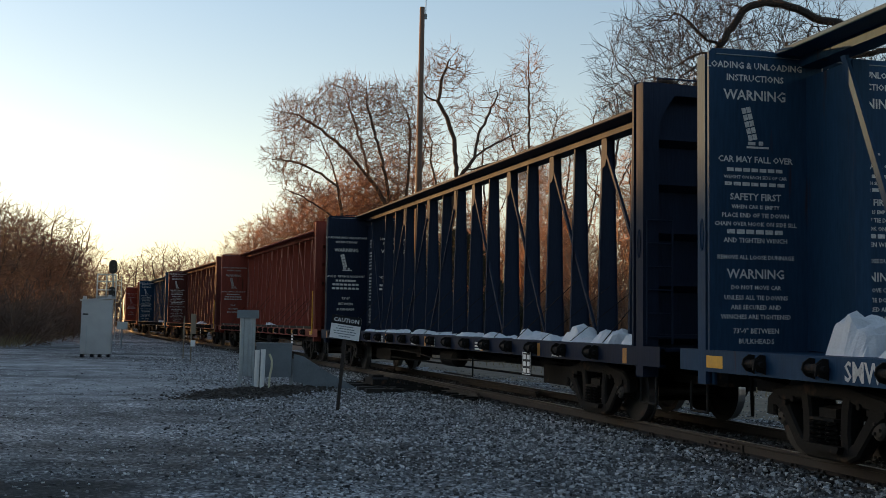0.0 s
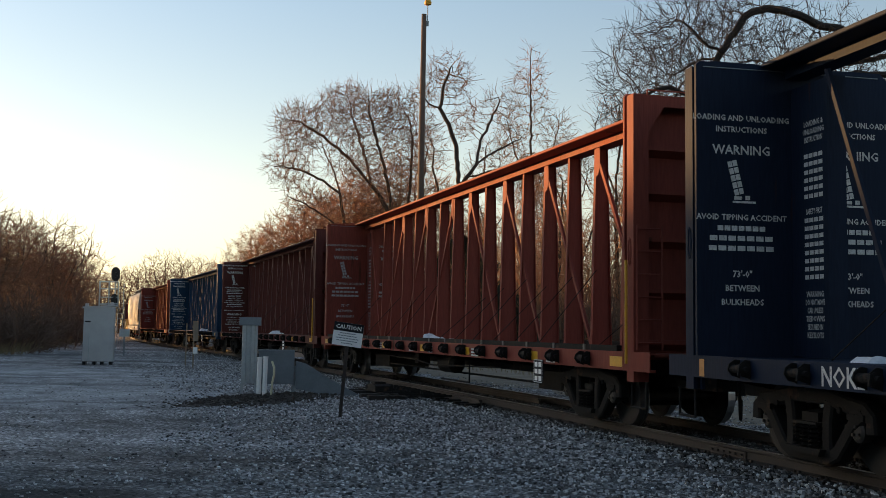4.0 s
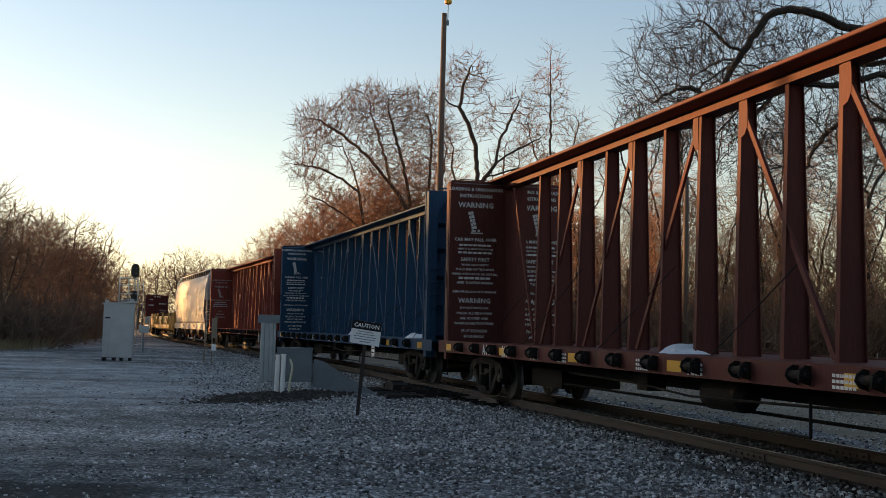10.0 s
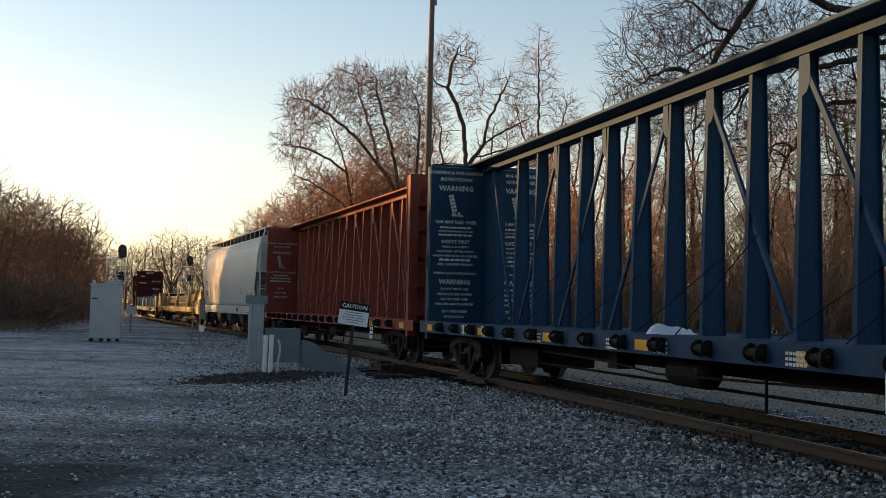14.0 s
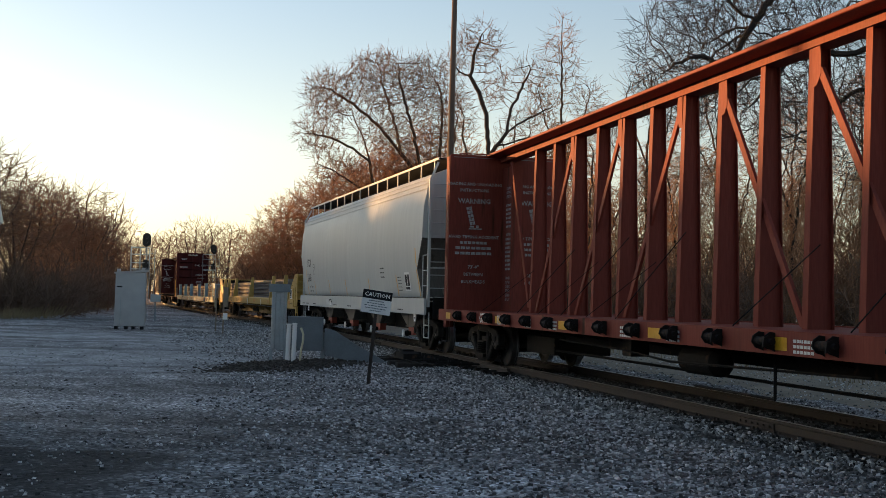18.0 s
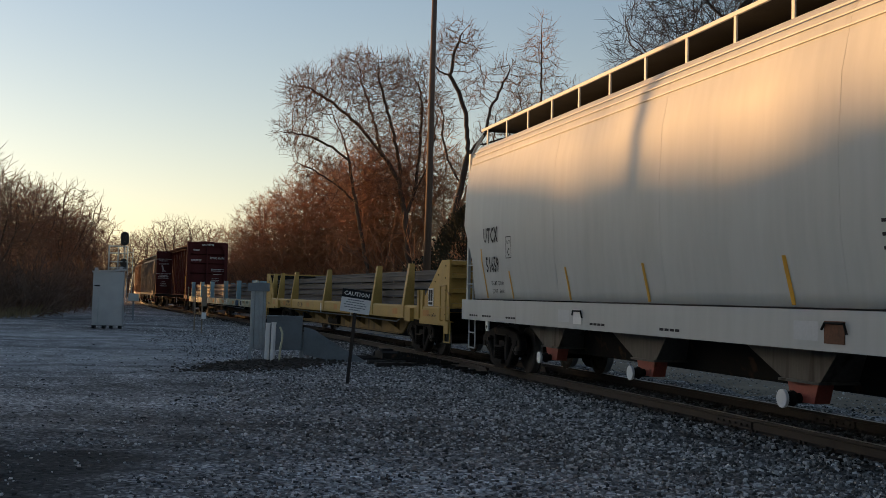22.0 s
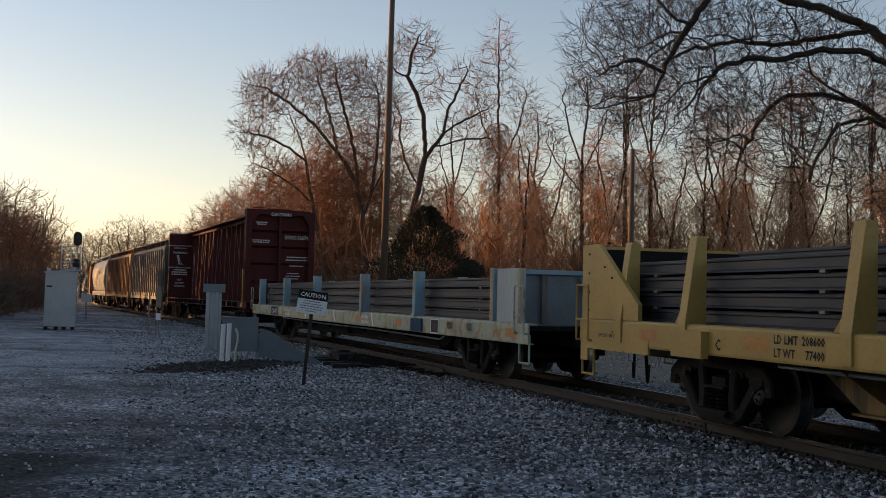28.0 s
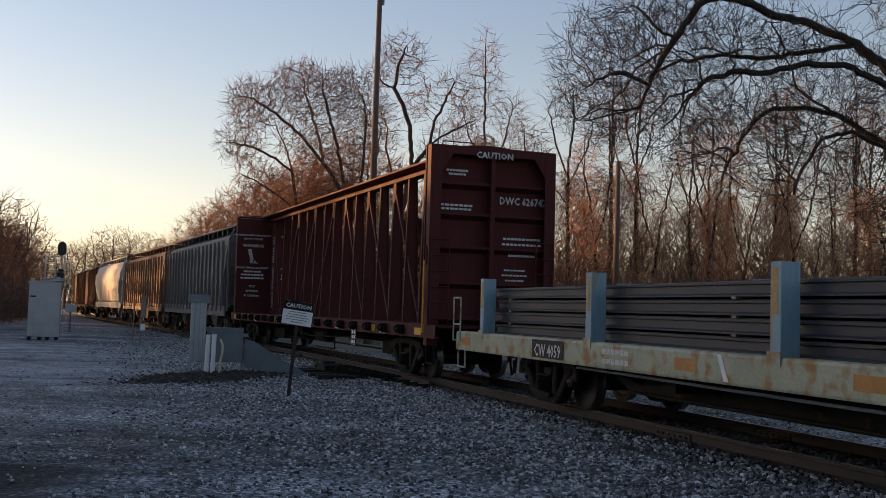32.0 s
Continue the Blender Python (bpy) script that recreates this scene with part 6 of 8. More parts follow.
def switch_box():
    t = thing("electrical_pedestal", "tall galvanised steel pedestal with a cap", "cabinet", pose(-4.82, 27.72, -0.03, 0, 0, 8))
    bm = bmesh.new()
    bx(bm, -0.185, 0.185, -0.15, 0.15, 0.28, 1.72)
    for x in (-0.15, 0.06):
        prism(bm, [(x - 0.035, -0.15), (x + 0.075, -0.15), (x + 0.055, -0.175), (x - 0.02, -0.175)], "z", 0.30, 1.70)
    part("body", bm, M_GALV, t)
    bm = bmesh.new()
    bx(bm, -0.26, 0.26, -0.20, 0.20, 1.70, 1.90)
    part("cap", bm, M_GALVD, t, "overhanging steel cap")
    for x in (-0.17, 0.17):
        bm = bmesh.new()
        bx(bm, x - 0.035, x + 0.035, -0.12, 0.12, -0.05, 0.30)
        part("leg", bm, M_GALV, t)
    t = thing("junction_box", "grey steel junction box on two short legs", "cabinet", pose(-4.22, 28.2, -0.03, 0, 0, 6))
    bm = bmesh.new()
    bx(bm, -0.44, 0.44, -0.16, 0.16, 0.25, 1.07)
    part("body", bm, M_GALVD, t)
    bm = bmesh.new()
    bx(bm, -0.45, 0.45, -0.18, 0.17, 1.07, 1.10)
    part("lid", bm, M_GALVD, t)
    bm = bmesh.new()
    bx(bm, -0.41, 0.41, -0.168, -0.158, 0.29, 1.03)
    part("door", bm, M_GALVD, t)
    for x in (-0.36, 0.42):
        bm = bmesh.new()
        bx(bm, x - 0.03, x + 0.03, -0.03, 0.03, -0.05, 0.6)
        part("leg", bm, M_GALV, t)
    t = thing("sloping_guard", "grey steel guard plate sloping down towards the rails", "guard", pose(-3.72, 28.16, -0.02, 0, 0, -9))
    bm = bmesh.new()
    prism(bm, [(0.0, 0.14), (0.0, 0.82), (0.25, 0.76), (0.9, 0.38), (1.62, 0.02), (1.5, 0.0), (0.75, 0.0)], "y", -0.02, 0.02)
    part("plate", bm, M_GALVD, t)
    for x in (-0.04, 0.28):
        bm = bmesh.new()
        bx(bm, x - 0.03, x + 0.03, 0.021, 0.06, -0.05, 0.7)
        part("post", bm, M_GALV, t)
    for x, y, h in ((-4.27, 25.85, 0.95), (-4.12, 25.76, 0.97)):
        bm = bmesh.new()
        tube(bm, (0, 0, -0.1), (0.015, 0, h), 0.052, n=12)
        tube(bm, (0.015, 0, h - 0.02), (0.015, 0, h + 0.012), 0.057, n=12)
        lone("conduit_pipe", bm, M_PVC, "white plastic conduit pipe standing in dark soil", "pipe", pose(x, y, -0.02), "conduit pipes")
    bm = bmesh.new()
    pipe(bm, [(0.0, 0, -0.05), (0.02, 0, 0.35), (0.06, 0, 0.55), (0.06, 0, 0.72), (0.0, 0.02, 0.86)], 0.026, 8)
    lone("cable_conduit", bm, M_PVCY, "bent yellowish cable conduit in the soil", "pipe", pose(-4.04, 26.25, -0.02))
    # the soil heaped round them
    bm = bmesh.new()
    nx, ny = 96, 40

    def heap(x, y):
        e = max(0.0, 1 - (x / 3.3) ** 2 - (y / 1.0) ** 2 + 0.35 * noise.noise((x * 1.1, y * 1.6, 8)))
        return -0.05 + 0.125 * min(1.0, e) ** 0.6 * (0.85 + 0.5 * noise.noise((x * 1.8, y * 1.8, 0))) + 0.06 * e ** 0.5 * noise.noise((x * 7, y * 7, 5))
    g = [[bm.verts.new((x0, y0, heap(x0, y0))) for x0 in np.linspace(-3.6, 3.6, nx)] for y0 in np.linspace(-1.25, 1.25, ny)]
    for a, b in zip(g, g[1:]):
        for i in range(nx - 1):
            bm.faces.new((a[i], a[i + 1], b[i + 1], b[i]))
    lone("soil_mound", bm, M_SOIL, "low mound of freshly dug dark soil", "soil", pose(-4.3, 25.2, 0.0, 0, 0, 70), kind="structure")
    rng = random.Random(4)
    clods = []
    for _ in range(1300):
        x, y = rng.gauss(0, 1.6), rng.gauss(0, 0.5)
        a = radians(70)
        clods.append((-4.3 + x * math.cos(a) - y * math.sin(a), 25.2 + x * math.sin(a) + y * math.cos(a), max(0.0, heap(x, y)) + 0.005, rng.uniform(0.015, 0.05) * rng.uniform(0.5, 1)))
    stones("soil_clods", clods, "loose clods of dark dug soil", material=M_SOIL)


def signal_cabinet():
    t = thing("signal_cabinet", "pale grey metal signal equipment cabinet on short feet", "cabinet", pose(-14.35, 46.7, 0.0, 0, 0, 14))
    bm = bmesh.new()
    bx(bm, -0.66, 0.56, -0.5, 0.5, 0.12, 2.36)
    part("body", bm, M_CABINET, t)
    bm = bmesh.new()
    prism(bm, [(-0.72, 2.30), (0.62, 2.40), (0.62, 2.46), (-0.72, 2.36)], "y", -0.56, 0.56)
    part("roof", bm, M_CABINET, t)
    bm = bmesh.new()
    bx(bm, -0.56, 0.50, -0.515, -0.498, 0.18, 2.26)
    dr = part("door", bm, M_CABINET, t)
    bm = bmesh.new()
    bx(bm, -0.44, -0.40, -0.56, -0.515, 0.15, 1.30)
    part("conduit", bm, M_GALV, t)
    bm = bmesh.new()
    bx(bm, -0.60, -0.38, -0.53, -0.514, 1.72, 1.78)
    part("vent", bm, M_BLACK, dr)
    for x in (-0.6, -0.2, 0.1, 0.45):
        bm = bmesh.new()
        bx(bm, x - 0.06, x + 0.06, -0.45, 0.45, -0.02, 0.12)
        part("foot", bm, M_BLACK, t)
    for x in (-0.58, 0.42):
        bm = bmesh.new()
        bx(bm, x - 0.07, x + 0.07, -0.07, 0.07, 2.36 + 0.07 * (x > 0), 2.50 + 0.07 * (x > 0))
        part("lifting_lug", bm, M_CABINET, t)


def signal_mast(x, y, h, label, cage=True):
    t = thing("railway_signal", label, "signal", pose(x, y, 0, 0, 0, 14))
    bm = bmesh.new()
    tube(bm, (0, 0, 0), (0, 0, h), 0.07, 0.06, 10)
    bx(bm, -0.25, 0.25, -0.25, 0.25, -0.05, 0.12)
    part("mast", bm, M_GALV, t)
    for z, s in ((h - 0.1, 1.0), (h - 1.75, 0.85)):
        bm = bmesh.new()
        prism(bm, [(0.27 * s * math.cos(a), z + (0.42 if math.sin(a) > 0 else -0.1) * s * 0.6 + 0.30 * s * math.sin(a)) for a in [i * math.pi / 8 for i in range(16)]], "y", -0.16, -0.10)
        hd = part("signal_head", bm, M_BLACKGLASS, t, "round-topped black signal head")
        bm = bmesh.new()
        bx(bm, -0.14 * s, 0.14 * s, -0.12, 0.12, z - 0.2 * s, z + 0.4 * s)
        part("housing", bm, M_BLACKGLASS, hd)
        bm = bmesh.new()
        for k in range(2):
            zz = z + 0.28 * s - k * 0.3 * s
            tube(bm, (0, -0.34, zz), (0, -0.16, zz), 0.10 * s, n=12)
        part("lens_hood", bm, M_BLACKGLASS, hd)
    bm = bmesh.new()
    for sx in (-0.16, 0.16):
        pipe(bm, [(sx + 0.38, 0.12, 0.2), (sx + 0.38, 0.12, h - 0.6)], 0.022, 5)
    for k in range(int((h - 0.8) / 0.33)):
        pipe(bm, [(0.22, 0.12, 0.4 + k * 0.33), (0.54, 0.12, 0.4 + k * 0.33)], 0.014, 4)
    part("ladder", bm, M_GALV, t)
    if cage:
        bm = bmesh.new()
        for z in (h - 1.9, h - 1.5, h - 0.95, h - 0.5):
            pipe(bm, [(-0.95, -0.3, z), (0.2, -0.3, z), (0.2, 0.45, z), (-0.95, 0.45, z), (-0.95, -0.3, z)], 0.028, 5)
        for px in (-0.95, -0.38, 0.2):
            for py in (-0.3, 0.45):
                pipe(bm, [(px, py, h - 2.0 if px > -0.9 else 0.3), (px, py, h - 0.5)], 0.028, 5)
        part("guard_cage", bm, M_GALV, t, "pale pipe guard cage")
        bm = bmesh.new()
        bx(bm, -0.95, 0.2, -0.3, 0.45, h - 2.0, h - 1.96)
        part("platform", bm, M_GALV, t)


def marker_post(x, y, h, box, label):
    t = thing("marker_post", label, "post", pose(x, y, 0))
    bm = bmesh.new()
    tube(bm, (0, 0, -0.05), (0, 0, h), 0.03, n=8)
    part("post", bm, M_BOARD, t)
    if box:
        bm = bmesh.new()
        bx(bm, -0.02, 0.17, -0.07, 0.05, h - 0.78, h + 0.02)
        part("board", bm, M_BOARD, t, "weathered tan board")
        bm = bmesh.new()
        bx(bm, 0.0, 0.16, -0.08, 0.06, 0.55, 0.80)
        part("small_box", bm, M_WHITE, t)


def equipment_shed():
    t = thing("equipment_shed", "brushed aluminium signal equipment shed with a door handle", "shed", pose(-4.74, 10.98, 0.0, 0, 0, 27))
    w, d, h = 2.4, 3.2, 2.25
    bm = bmesh.new()
    bx(bm, -w, 0, 0, d, 0.0, h)
    part("wall", bm, M_ALU, t)
    bm = bmesh.new()
    prism(bm, [(-w - 0.05, h), (0.04, h), (0.02, h + 0.1), (-0.05, h + 0.42), (-w + 0.05, h + 0.42), (-w - 0.05, h + 0.1)], "y", -0.06, d + 0.06)
    part("roof", bm, M_ALU, t, "overhanging sheet metal roof")
    bm = bmesh.new()
    bx(bm, -1.1, -0.10, -0.02, 0.0, 0.12, 2.1)
    dr = part("door", bm, M_ALU, t)
    bm = bmesh.new()
    pipe(bm, [(-0.14, -0.03, 0.95), (-0.14, -0.10, 0.95), (-0.20, -0.10, 0.88), (-0.20, -0.10, 0.72)], 0.018, 8)
    bx(bm, -0.17, -0.10, -0.035, -0.02, 0.86, 1.02)
    part("handle", bm, M_BLACK, dr, "black lever handle")
    for z in (0.35, 1.75):
        bm = bmesh.new()
        tube(bm, (-0.06, -0.022, z), (-0.06, -0.022, z + 0.12), 0.014, n=8)
        part("hinge", bm, M_GALVD, dr)
    for y in (0.01, d - 0.01):
        bm = bmesh.new()
        bx(bm, -0.04, 0.012, y - 0.012, y + 0.03, 0.0, h)
        part("corner_trim", bm, M_GALV, t)


def utility_pole(x, y, h, r, label, lean=0.0, lamp=False):
    t = thing("utility_pole", label, "pole", pose(x, y, 0, 0, lean, 0))
    bm = bmesh.new()
    tube(bm, (0, 0, -0.1), (0, 0, h), r * 1.25, r * 0.78, 14)
    part("pole", bm, M_POLE, t, smooth=True)
    if lamp:
        bm = bmesh.new()
        pipe(bm, [(0.18, 0, h - 0.4), (0.18, 0, h + 1.1)], 0.022, 6)
        bx(bm, -0.02, 0.24, -0.05, 0.05, h - 0.6, h - 0.35)
        part("bracket_pipe", bm, M_GALVD, t)
        bm = bmesh.new()
        lathe(bm, [(h + 0.45, 0.05), (h + 0.5, 0.17), (h + 0.62, 0.19), (h + 0.78, 0.1), (h + 0.82, 0.03)], "z", 12, (0.18, 0, 0))
        part("lamp_head", bm, M_REFLY, t, "amber lamp head")


def switch_gear():
    """The rods, stand and blocks of the turnout where the guard plate ends."""
    t = thing("switch_machine", "low grimy switch machine with rods beside the rails", "switch machine", kind="")
    u = 5.2
    a = heading(u) - 90
    p = beside(u, 2.15)
    t.matrix_basis = pose(p.x, p.y, 0.02, 0, 0, a)
    bm = bmesh.new()
    prism(bm, [(-0.5, 0.08), (0.5, 0.08), (0.46, 0.22), (0.2, 0.27), (-0.3, 0.25), (-0.48, 0.2)], "y", -0.2, 0.2)
    bx(bm, -0.22, 0.18, -0.14, 0.14, 0.26, 0.31)
    tube(bm, (-0.4, -0.22, 0.17), (-0.4, -0.12, 0.17), 0.05, n=8)
    part("housing", bm, M_STEEL, t)
    rng = random.Random(6)
    for i in range(11):
        x = -1.9 + i * 0.42 + rng.uniform(-0.1, 0.1)
        bm = bmesh.new()
        tube(bm, (x, 0.1 + rng.uniform(-0.3, 0.2), 0.10), (x + rng.uniform(-0.1, 0.1), 1.6, 0.10), 0.02, n=6)
        part("rod", bm, M_STEEL, t)
        bm = bmesh.new()
        y = 0.62 + rng.uniform(-0.1, 0.15)
        prism(bm, [(x - 0.07, 0.03), (x + 0.07, 0.03), (x + 0.05, 0.13), (x, 0.17), (x - 0.05, 0.13)], "y", y - 0.05, y + 0.07)
        part("bracket", bm, M_STEEL, t)
    for i in range(4):
        bm = bmesh.new()
        y = -0.15 + i * 0.22
        pipe(bm, [(-2.2 + rng.uniform(0, 0.6), y, 0.07), (-0.6, y + rng.uniform(-0.05, 0.05), 0.09), (0.8, y, 0.08), (2.4 - rng.uniform(0, 0.6), y + 0.05, 0.06)], 0.016, 5)
        part("cable_pipe", bm, M_STEEL, t)
    for x in (-1.5, -0.7, 0.6, 1.4):
        bm = bmesh.new()
        bx(bm, x - 0.12, x + 0.12, -0.6, 1.2, -0.08, 0.055)
        part("timber", bm, M_TIE, t)
    # wing rails of the turnout between and beside the running rails
    for w, u0, u1 in ((0.98, 0.5, 7.5), (0.52, 1.5, 6.0), (-0.55, 1.0, 6.5)):
        n = 8
        bm = bmesh.new()
        rings = []
        for i in range(n + 1):
            flare = 0.10 * (i in (0, n))
            rings.append([bm.verts.new(beside(u0 + (u1 - u0) * i / n, w + flare + dw, z)) for dw, z in ((-0.06, 0.03), (0.06, 0.03), (0.012, 0.055), (0.012, 0.13), (0.034, 0.14), (0.034, 0.175), (-0.034, 0.175), (-0.034, 0.14), (-0.012, 0.13), (-0.012, 0.055))])
        for a, b in zip(rings, rings[1:]):
            for k in range(10):
                bm.faces.new((a[k], a[(k + 1) % 10], b[(k + 1) % 10], b[k]))
        bm.faces.new(rings[0][::-1])
        bm.faces.new(rings[-1])
        lone("guard_rail", bm, M_RAIL, "rusty guard rail of the turnout", "guard rail", group="guard rails")
    for u2, w in ((0.4, 1.3), (1.0, 1.35), (1.7, 1.3), (2.3, 1.4), (3.0, 1.3), (3.6, 1.38), (7.0, 1.45), (8.4, 1.5)):
        p = beside(u2, w)
        bm = bmesh.new()
        prism(bm, [(-0.3, 0.02), (0.3, 0.02), (0.22, 0.08), (-0.22, 0.08)], "y", -0.05, 0.05)
        bx(bm, -0.06, 0.06, -0.16, 0.16, 0.02, 0.11)
        lone("rail_brace", bm, M_STEEL, "rusty steel rail brace beside the rail", "rail brace", pose(p.x, p.y, 0.0, 0, 0, heading(u2) - 90 + random.uniform(-4, 4)), "rail braces")


caution_sign()
switch_box()
signal_cabinet()
signal_mast(-21.3, 72.0, 4.9, "railway signal mast with black heads and a pipe cage")
signal_mast(-24.2, 103.0, 5.6, "further railway signal mast with black heads", True)
marker_post(-9.95, 44.4, 1.82, True, "thin steel post with a tan board and a small pale box")
marker_post(-10.75, 46.6, 1.75, False, "thin bare steel post in the gravel")
t_ = thing("relay_box", "grey relay box on a thin post", "cabinet", pose(-17.05, 59.6, 0, 0, 0, 10))
bm_ = bmesh.new()
bx(bm_, -0.25, 0.28, -0.15, 0.15, 1.02, 1.42)
part("box", bm_, M_GALV, t_)
bm_ = bmesh.new()
tube(bm_, (0, 0, -0.05), (0, 0, 1.02), 0.05, n=8)
part("post", bm_, M_GALVD, t_)
equipment_shed()
utility_pole(-1.33, 55.0, 17.4, 0.16, "tall weathered wooden utility pole with a lamp bracket", 0.0, True)
utility_pole(11.6, 58.9, 10.0, 0.15, "plain weathered wooden pole before the woods")
utility_pole(-25.7, 30.8, 9.0, 0.13, "wooden pole standing out in the yard")
switch_gear()


# ---- trees ----
def limb_mesh(name, limbs, material):
    """Limbs, each a bent line with its radii, as tapering tubes in one mesh."""
    vs, fs = [], []
    for pts, rad in limbs:
        n = 3 if rad[0] < 0.035 else (5 if rad[0] < 0.12 else 8)
        base, last = len(vs), len(pts) - 1
        a = None
        for j, (p, r) in enumerate(zip(pts, rad)):
            d = (pts[min(j + 1, last)] - pts[max(j - 1, 0)]).normalized()
            a = d.orthogonal() if a is None else a - d * a.dot(d)
            a.normalize()
            b = d.cross(a)
            for i in range(n):
                t = 6.2832 * i / n
                vs.append(p + (a * math.cos(t) + b * math.sin(t)) * r)
        for j in range(last):
            for i in range(n):
                q = base + j * n
                fs.append((q + i, q + (i + 1) % n, q + n + (i + 1) % n, q + n + i))
    me = bpy.data.meshes.new(name)
    me.from_pydata([tuple(v) for v in vs], [], fs)
    me.materials.append(material)
    return me


def grown(seed, stems, crowns, n, fat, step=0.45, reach=3.2, kill=0.75, tip=0.011, twigs=3, twig=0.8, sag=0.06, wander=0.16):
    """Limbs that grow from the bent stems towards light spread through the crown's bulges.
    stems: bent lines of places, each later one springing from those before; crowns: (centre, half-axes, share)."""
    g = np.random.default_rng(seed)
    P, parent = [], []
    for line in stems:
        pts = [np.array(p, float) for p in line]
        k = -1
        if P:
            k = int(np.argmin(((np.array(P) - pts[0]) ** 2).sum(1)))
            pts[0] = P[k]
        for a, b in zip(pts, pts[1:]):
            m = max(1, round(float(np.linalg.norm(b - a)) / step))
            for i in range(m + 1 if k < 0 else m):
                f = i / m if k < 0 else (i + 1) / m
                P.append(a + (b - a) * f + (g.normal(0, step * wander * 0.45, 3) if 0 < f < 1 else 0))
                parent.append(k)
                k = len(P) - 1
    A = []
    for c, r, share in crowns:
        m = int(n * share)
        v = g.normal(size=(m, 3))
        v /= np.linalg.norm(v, axis=1)[:, None]
        A.append(np.array(c) + v * (g.random(m) ** 0.42)[:, None] * np.array(r))
    A = np.concatenate(A)
    Q = np.array(P)
    d2 = ((A[:, None] - Q[None]) ** 2).sum(2)
    near, dist = d2.argmin(1), d2.min(1)
    for _ in range(70):
        act = dist < reach * reach
        if not act.any():
            reach *= 1.5
            if reach > 20:
                break
            continue
        pull = np.zeros((len(Q), 3))
        w = A[act] - Q[near[act]]
        np.add.at(pull, near[act], w / np.linalg.norm(w, axis=1)[:, None])
        src = np.flatnonzero((pull ** 2).sum(1) > 1e-6)
        dirs = pull[src] / np.linalg.norm(pull[src], axis=1)[:, None] + g.normal(0, wander, (len(src), 3))
        dirs[:, 2] -= sag
        new_p = Q[src] + dirs / np.linalg.norm(dirs, axis=1)[:, None] * step
        base = len(Q)
        Q = np.concatenate([Q, new_p])
        parent += src.tolist()
        d2 = ((A[:, None] - new_p[None]) ** 2).sum(2)
        better = d2.min(1) < dist
        near[better], dist[better] = base + d2.argmin(1)[better], d2.min(1)[better]
        keep = dist > kill * kill
        A, near, dist = A[keep], near[keep], dist[keep]
        if not len(A) or len(Q) > 16000:
            break
    N = len(Q)
    kids = [[] for _ in range(N)]
    for i, p in enumerate(parent):
        if p >= 0:
            kids[p].append(i)
    load = np.zeros(N)
    for i in range(N - 1, -1, -1):
        if not kids[i]:
            load[i] = 1
        if parent[i] >= 0:
            load[parent[i]] += load[i]
    e = math.log(max(3.0, load.max())) / math.log(fat / tip)
    R = tip * load ** (1 / e)
    limbs = []
    roots = [i for i in range(N) if parent[i] < 0]
    todo = [(r, None) for r in roots]
    while todo:
        i, frm = todo.pop()
        pts, rad = ([], []) if frm is None else ([Vector(Q[frm])], [R[i]])
        while True:
            pts.append(Vector(Q[i]))
            rad.append(R[i])
            if not kids[i]:
                break
            ks = sorted(kids[i], key=lambda q: -load[q])
            todo += [(q, i) for q in ks[1:]]
            i = ks[0]
        if len(pts) > 1:
            limbs.append((pts, rad))
    for i in range(N):
        if load[i] > 3 or parent[i] < 0:
            continue
        ax = Q[i] - Q[parent[i]]
        ax /= np.linalg.norm(ax) + 1e-9
        for _ in range(twigs if load[i] == 1 else twigs - 1):
            d = ax * 1.25 + g.normal(0, 0.42, 3) + np.array((0, 0, 0.12))
            length = twig * g.uniform(0.45, 1.3)
            line = [Q[i]]
            for k in range(3):
                d /= np.linalg.norm(d)
                line.append(line[-1] + d * length / 3)
                d = d + g.normal(0, 0.26, 3) + np.array((0, 0, 0.08))
            limbs.append(([Vector(q) for q in line], [tip * 0.9, tip * 0.75, tip * 0.6, tip * 0.4]))
    return limbs


def grown_tree(label, limbs, bark, twig, split=0.05):
    t = thing("bare_tree", label, "tree")
    part("trunk", limb_mesh("trunk", [q for q in limbs if q[1][0] >= split], bark), bark, t)
    part("crown", limb_mesh("crown", [q for q in limbs if q[1][0] < split], twig), twig, t)
    return t


def vines(tree_thing, seed, axis, r, n, low, high):
    """Strands of old vine that hang round the trunk, each swaying down from the branches."""
    rng = random.Random(seed)
    limbs = []
    for _ in range(n):
        z = low + (high - low) * rng.random() ** 0.8
        k = min(len(axis) - 2, max(0, sum(1 for q in axis if q[2] < z) - 1))
        a, b = axis[k], axis[k + 1]
        f = min(1.0, max(0.0, (z - a[2]) / (b[2] - a[2])))
        w = r * (1.0 - 0.55 * (z - low) / (high - low))
        p = Vector((a[0] + (b[0] - a[0]) * f + rng.gauss(0, w * 0.45), a[1] + (b[1] - a[1]) * f + rng.gauss(0, w * 0.45), z))
        d, pts = Vector((rng.gauss(0, 0.5), rng.gauss(0, 0.5), rng.uniform(-1.2, 0.4))), [p]
        for _ in range(rng.choice((4, 5, 6))):
            d = (d.normalized() + Vector((rng.gauss(0, 0.4), rng.gauss(0, 0.4), -0.28))).normalized()
            p = p + d * rng.uniform(0.25, 0.5)
            pts.append(p)
        limbs.append((pts, [0.02] * len(pts)))
    part("vines", limb_mesh("vines", limbs, M_BRUSH), M_BRUSH, tree_thing, "reddish-brown tangle of hanging vines")


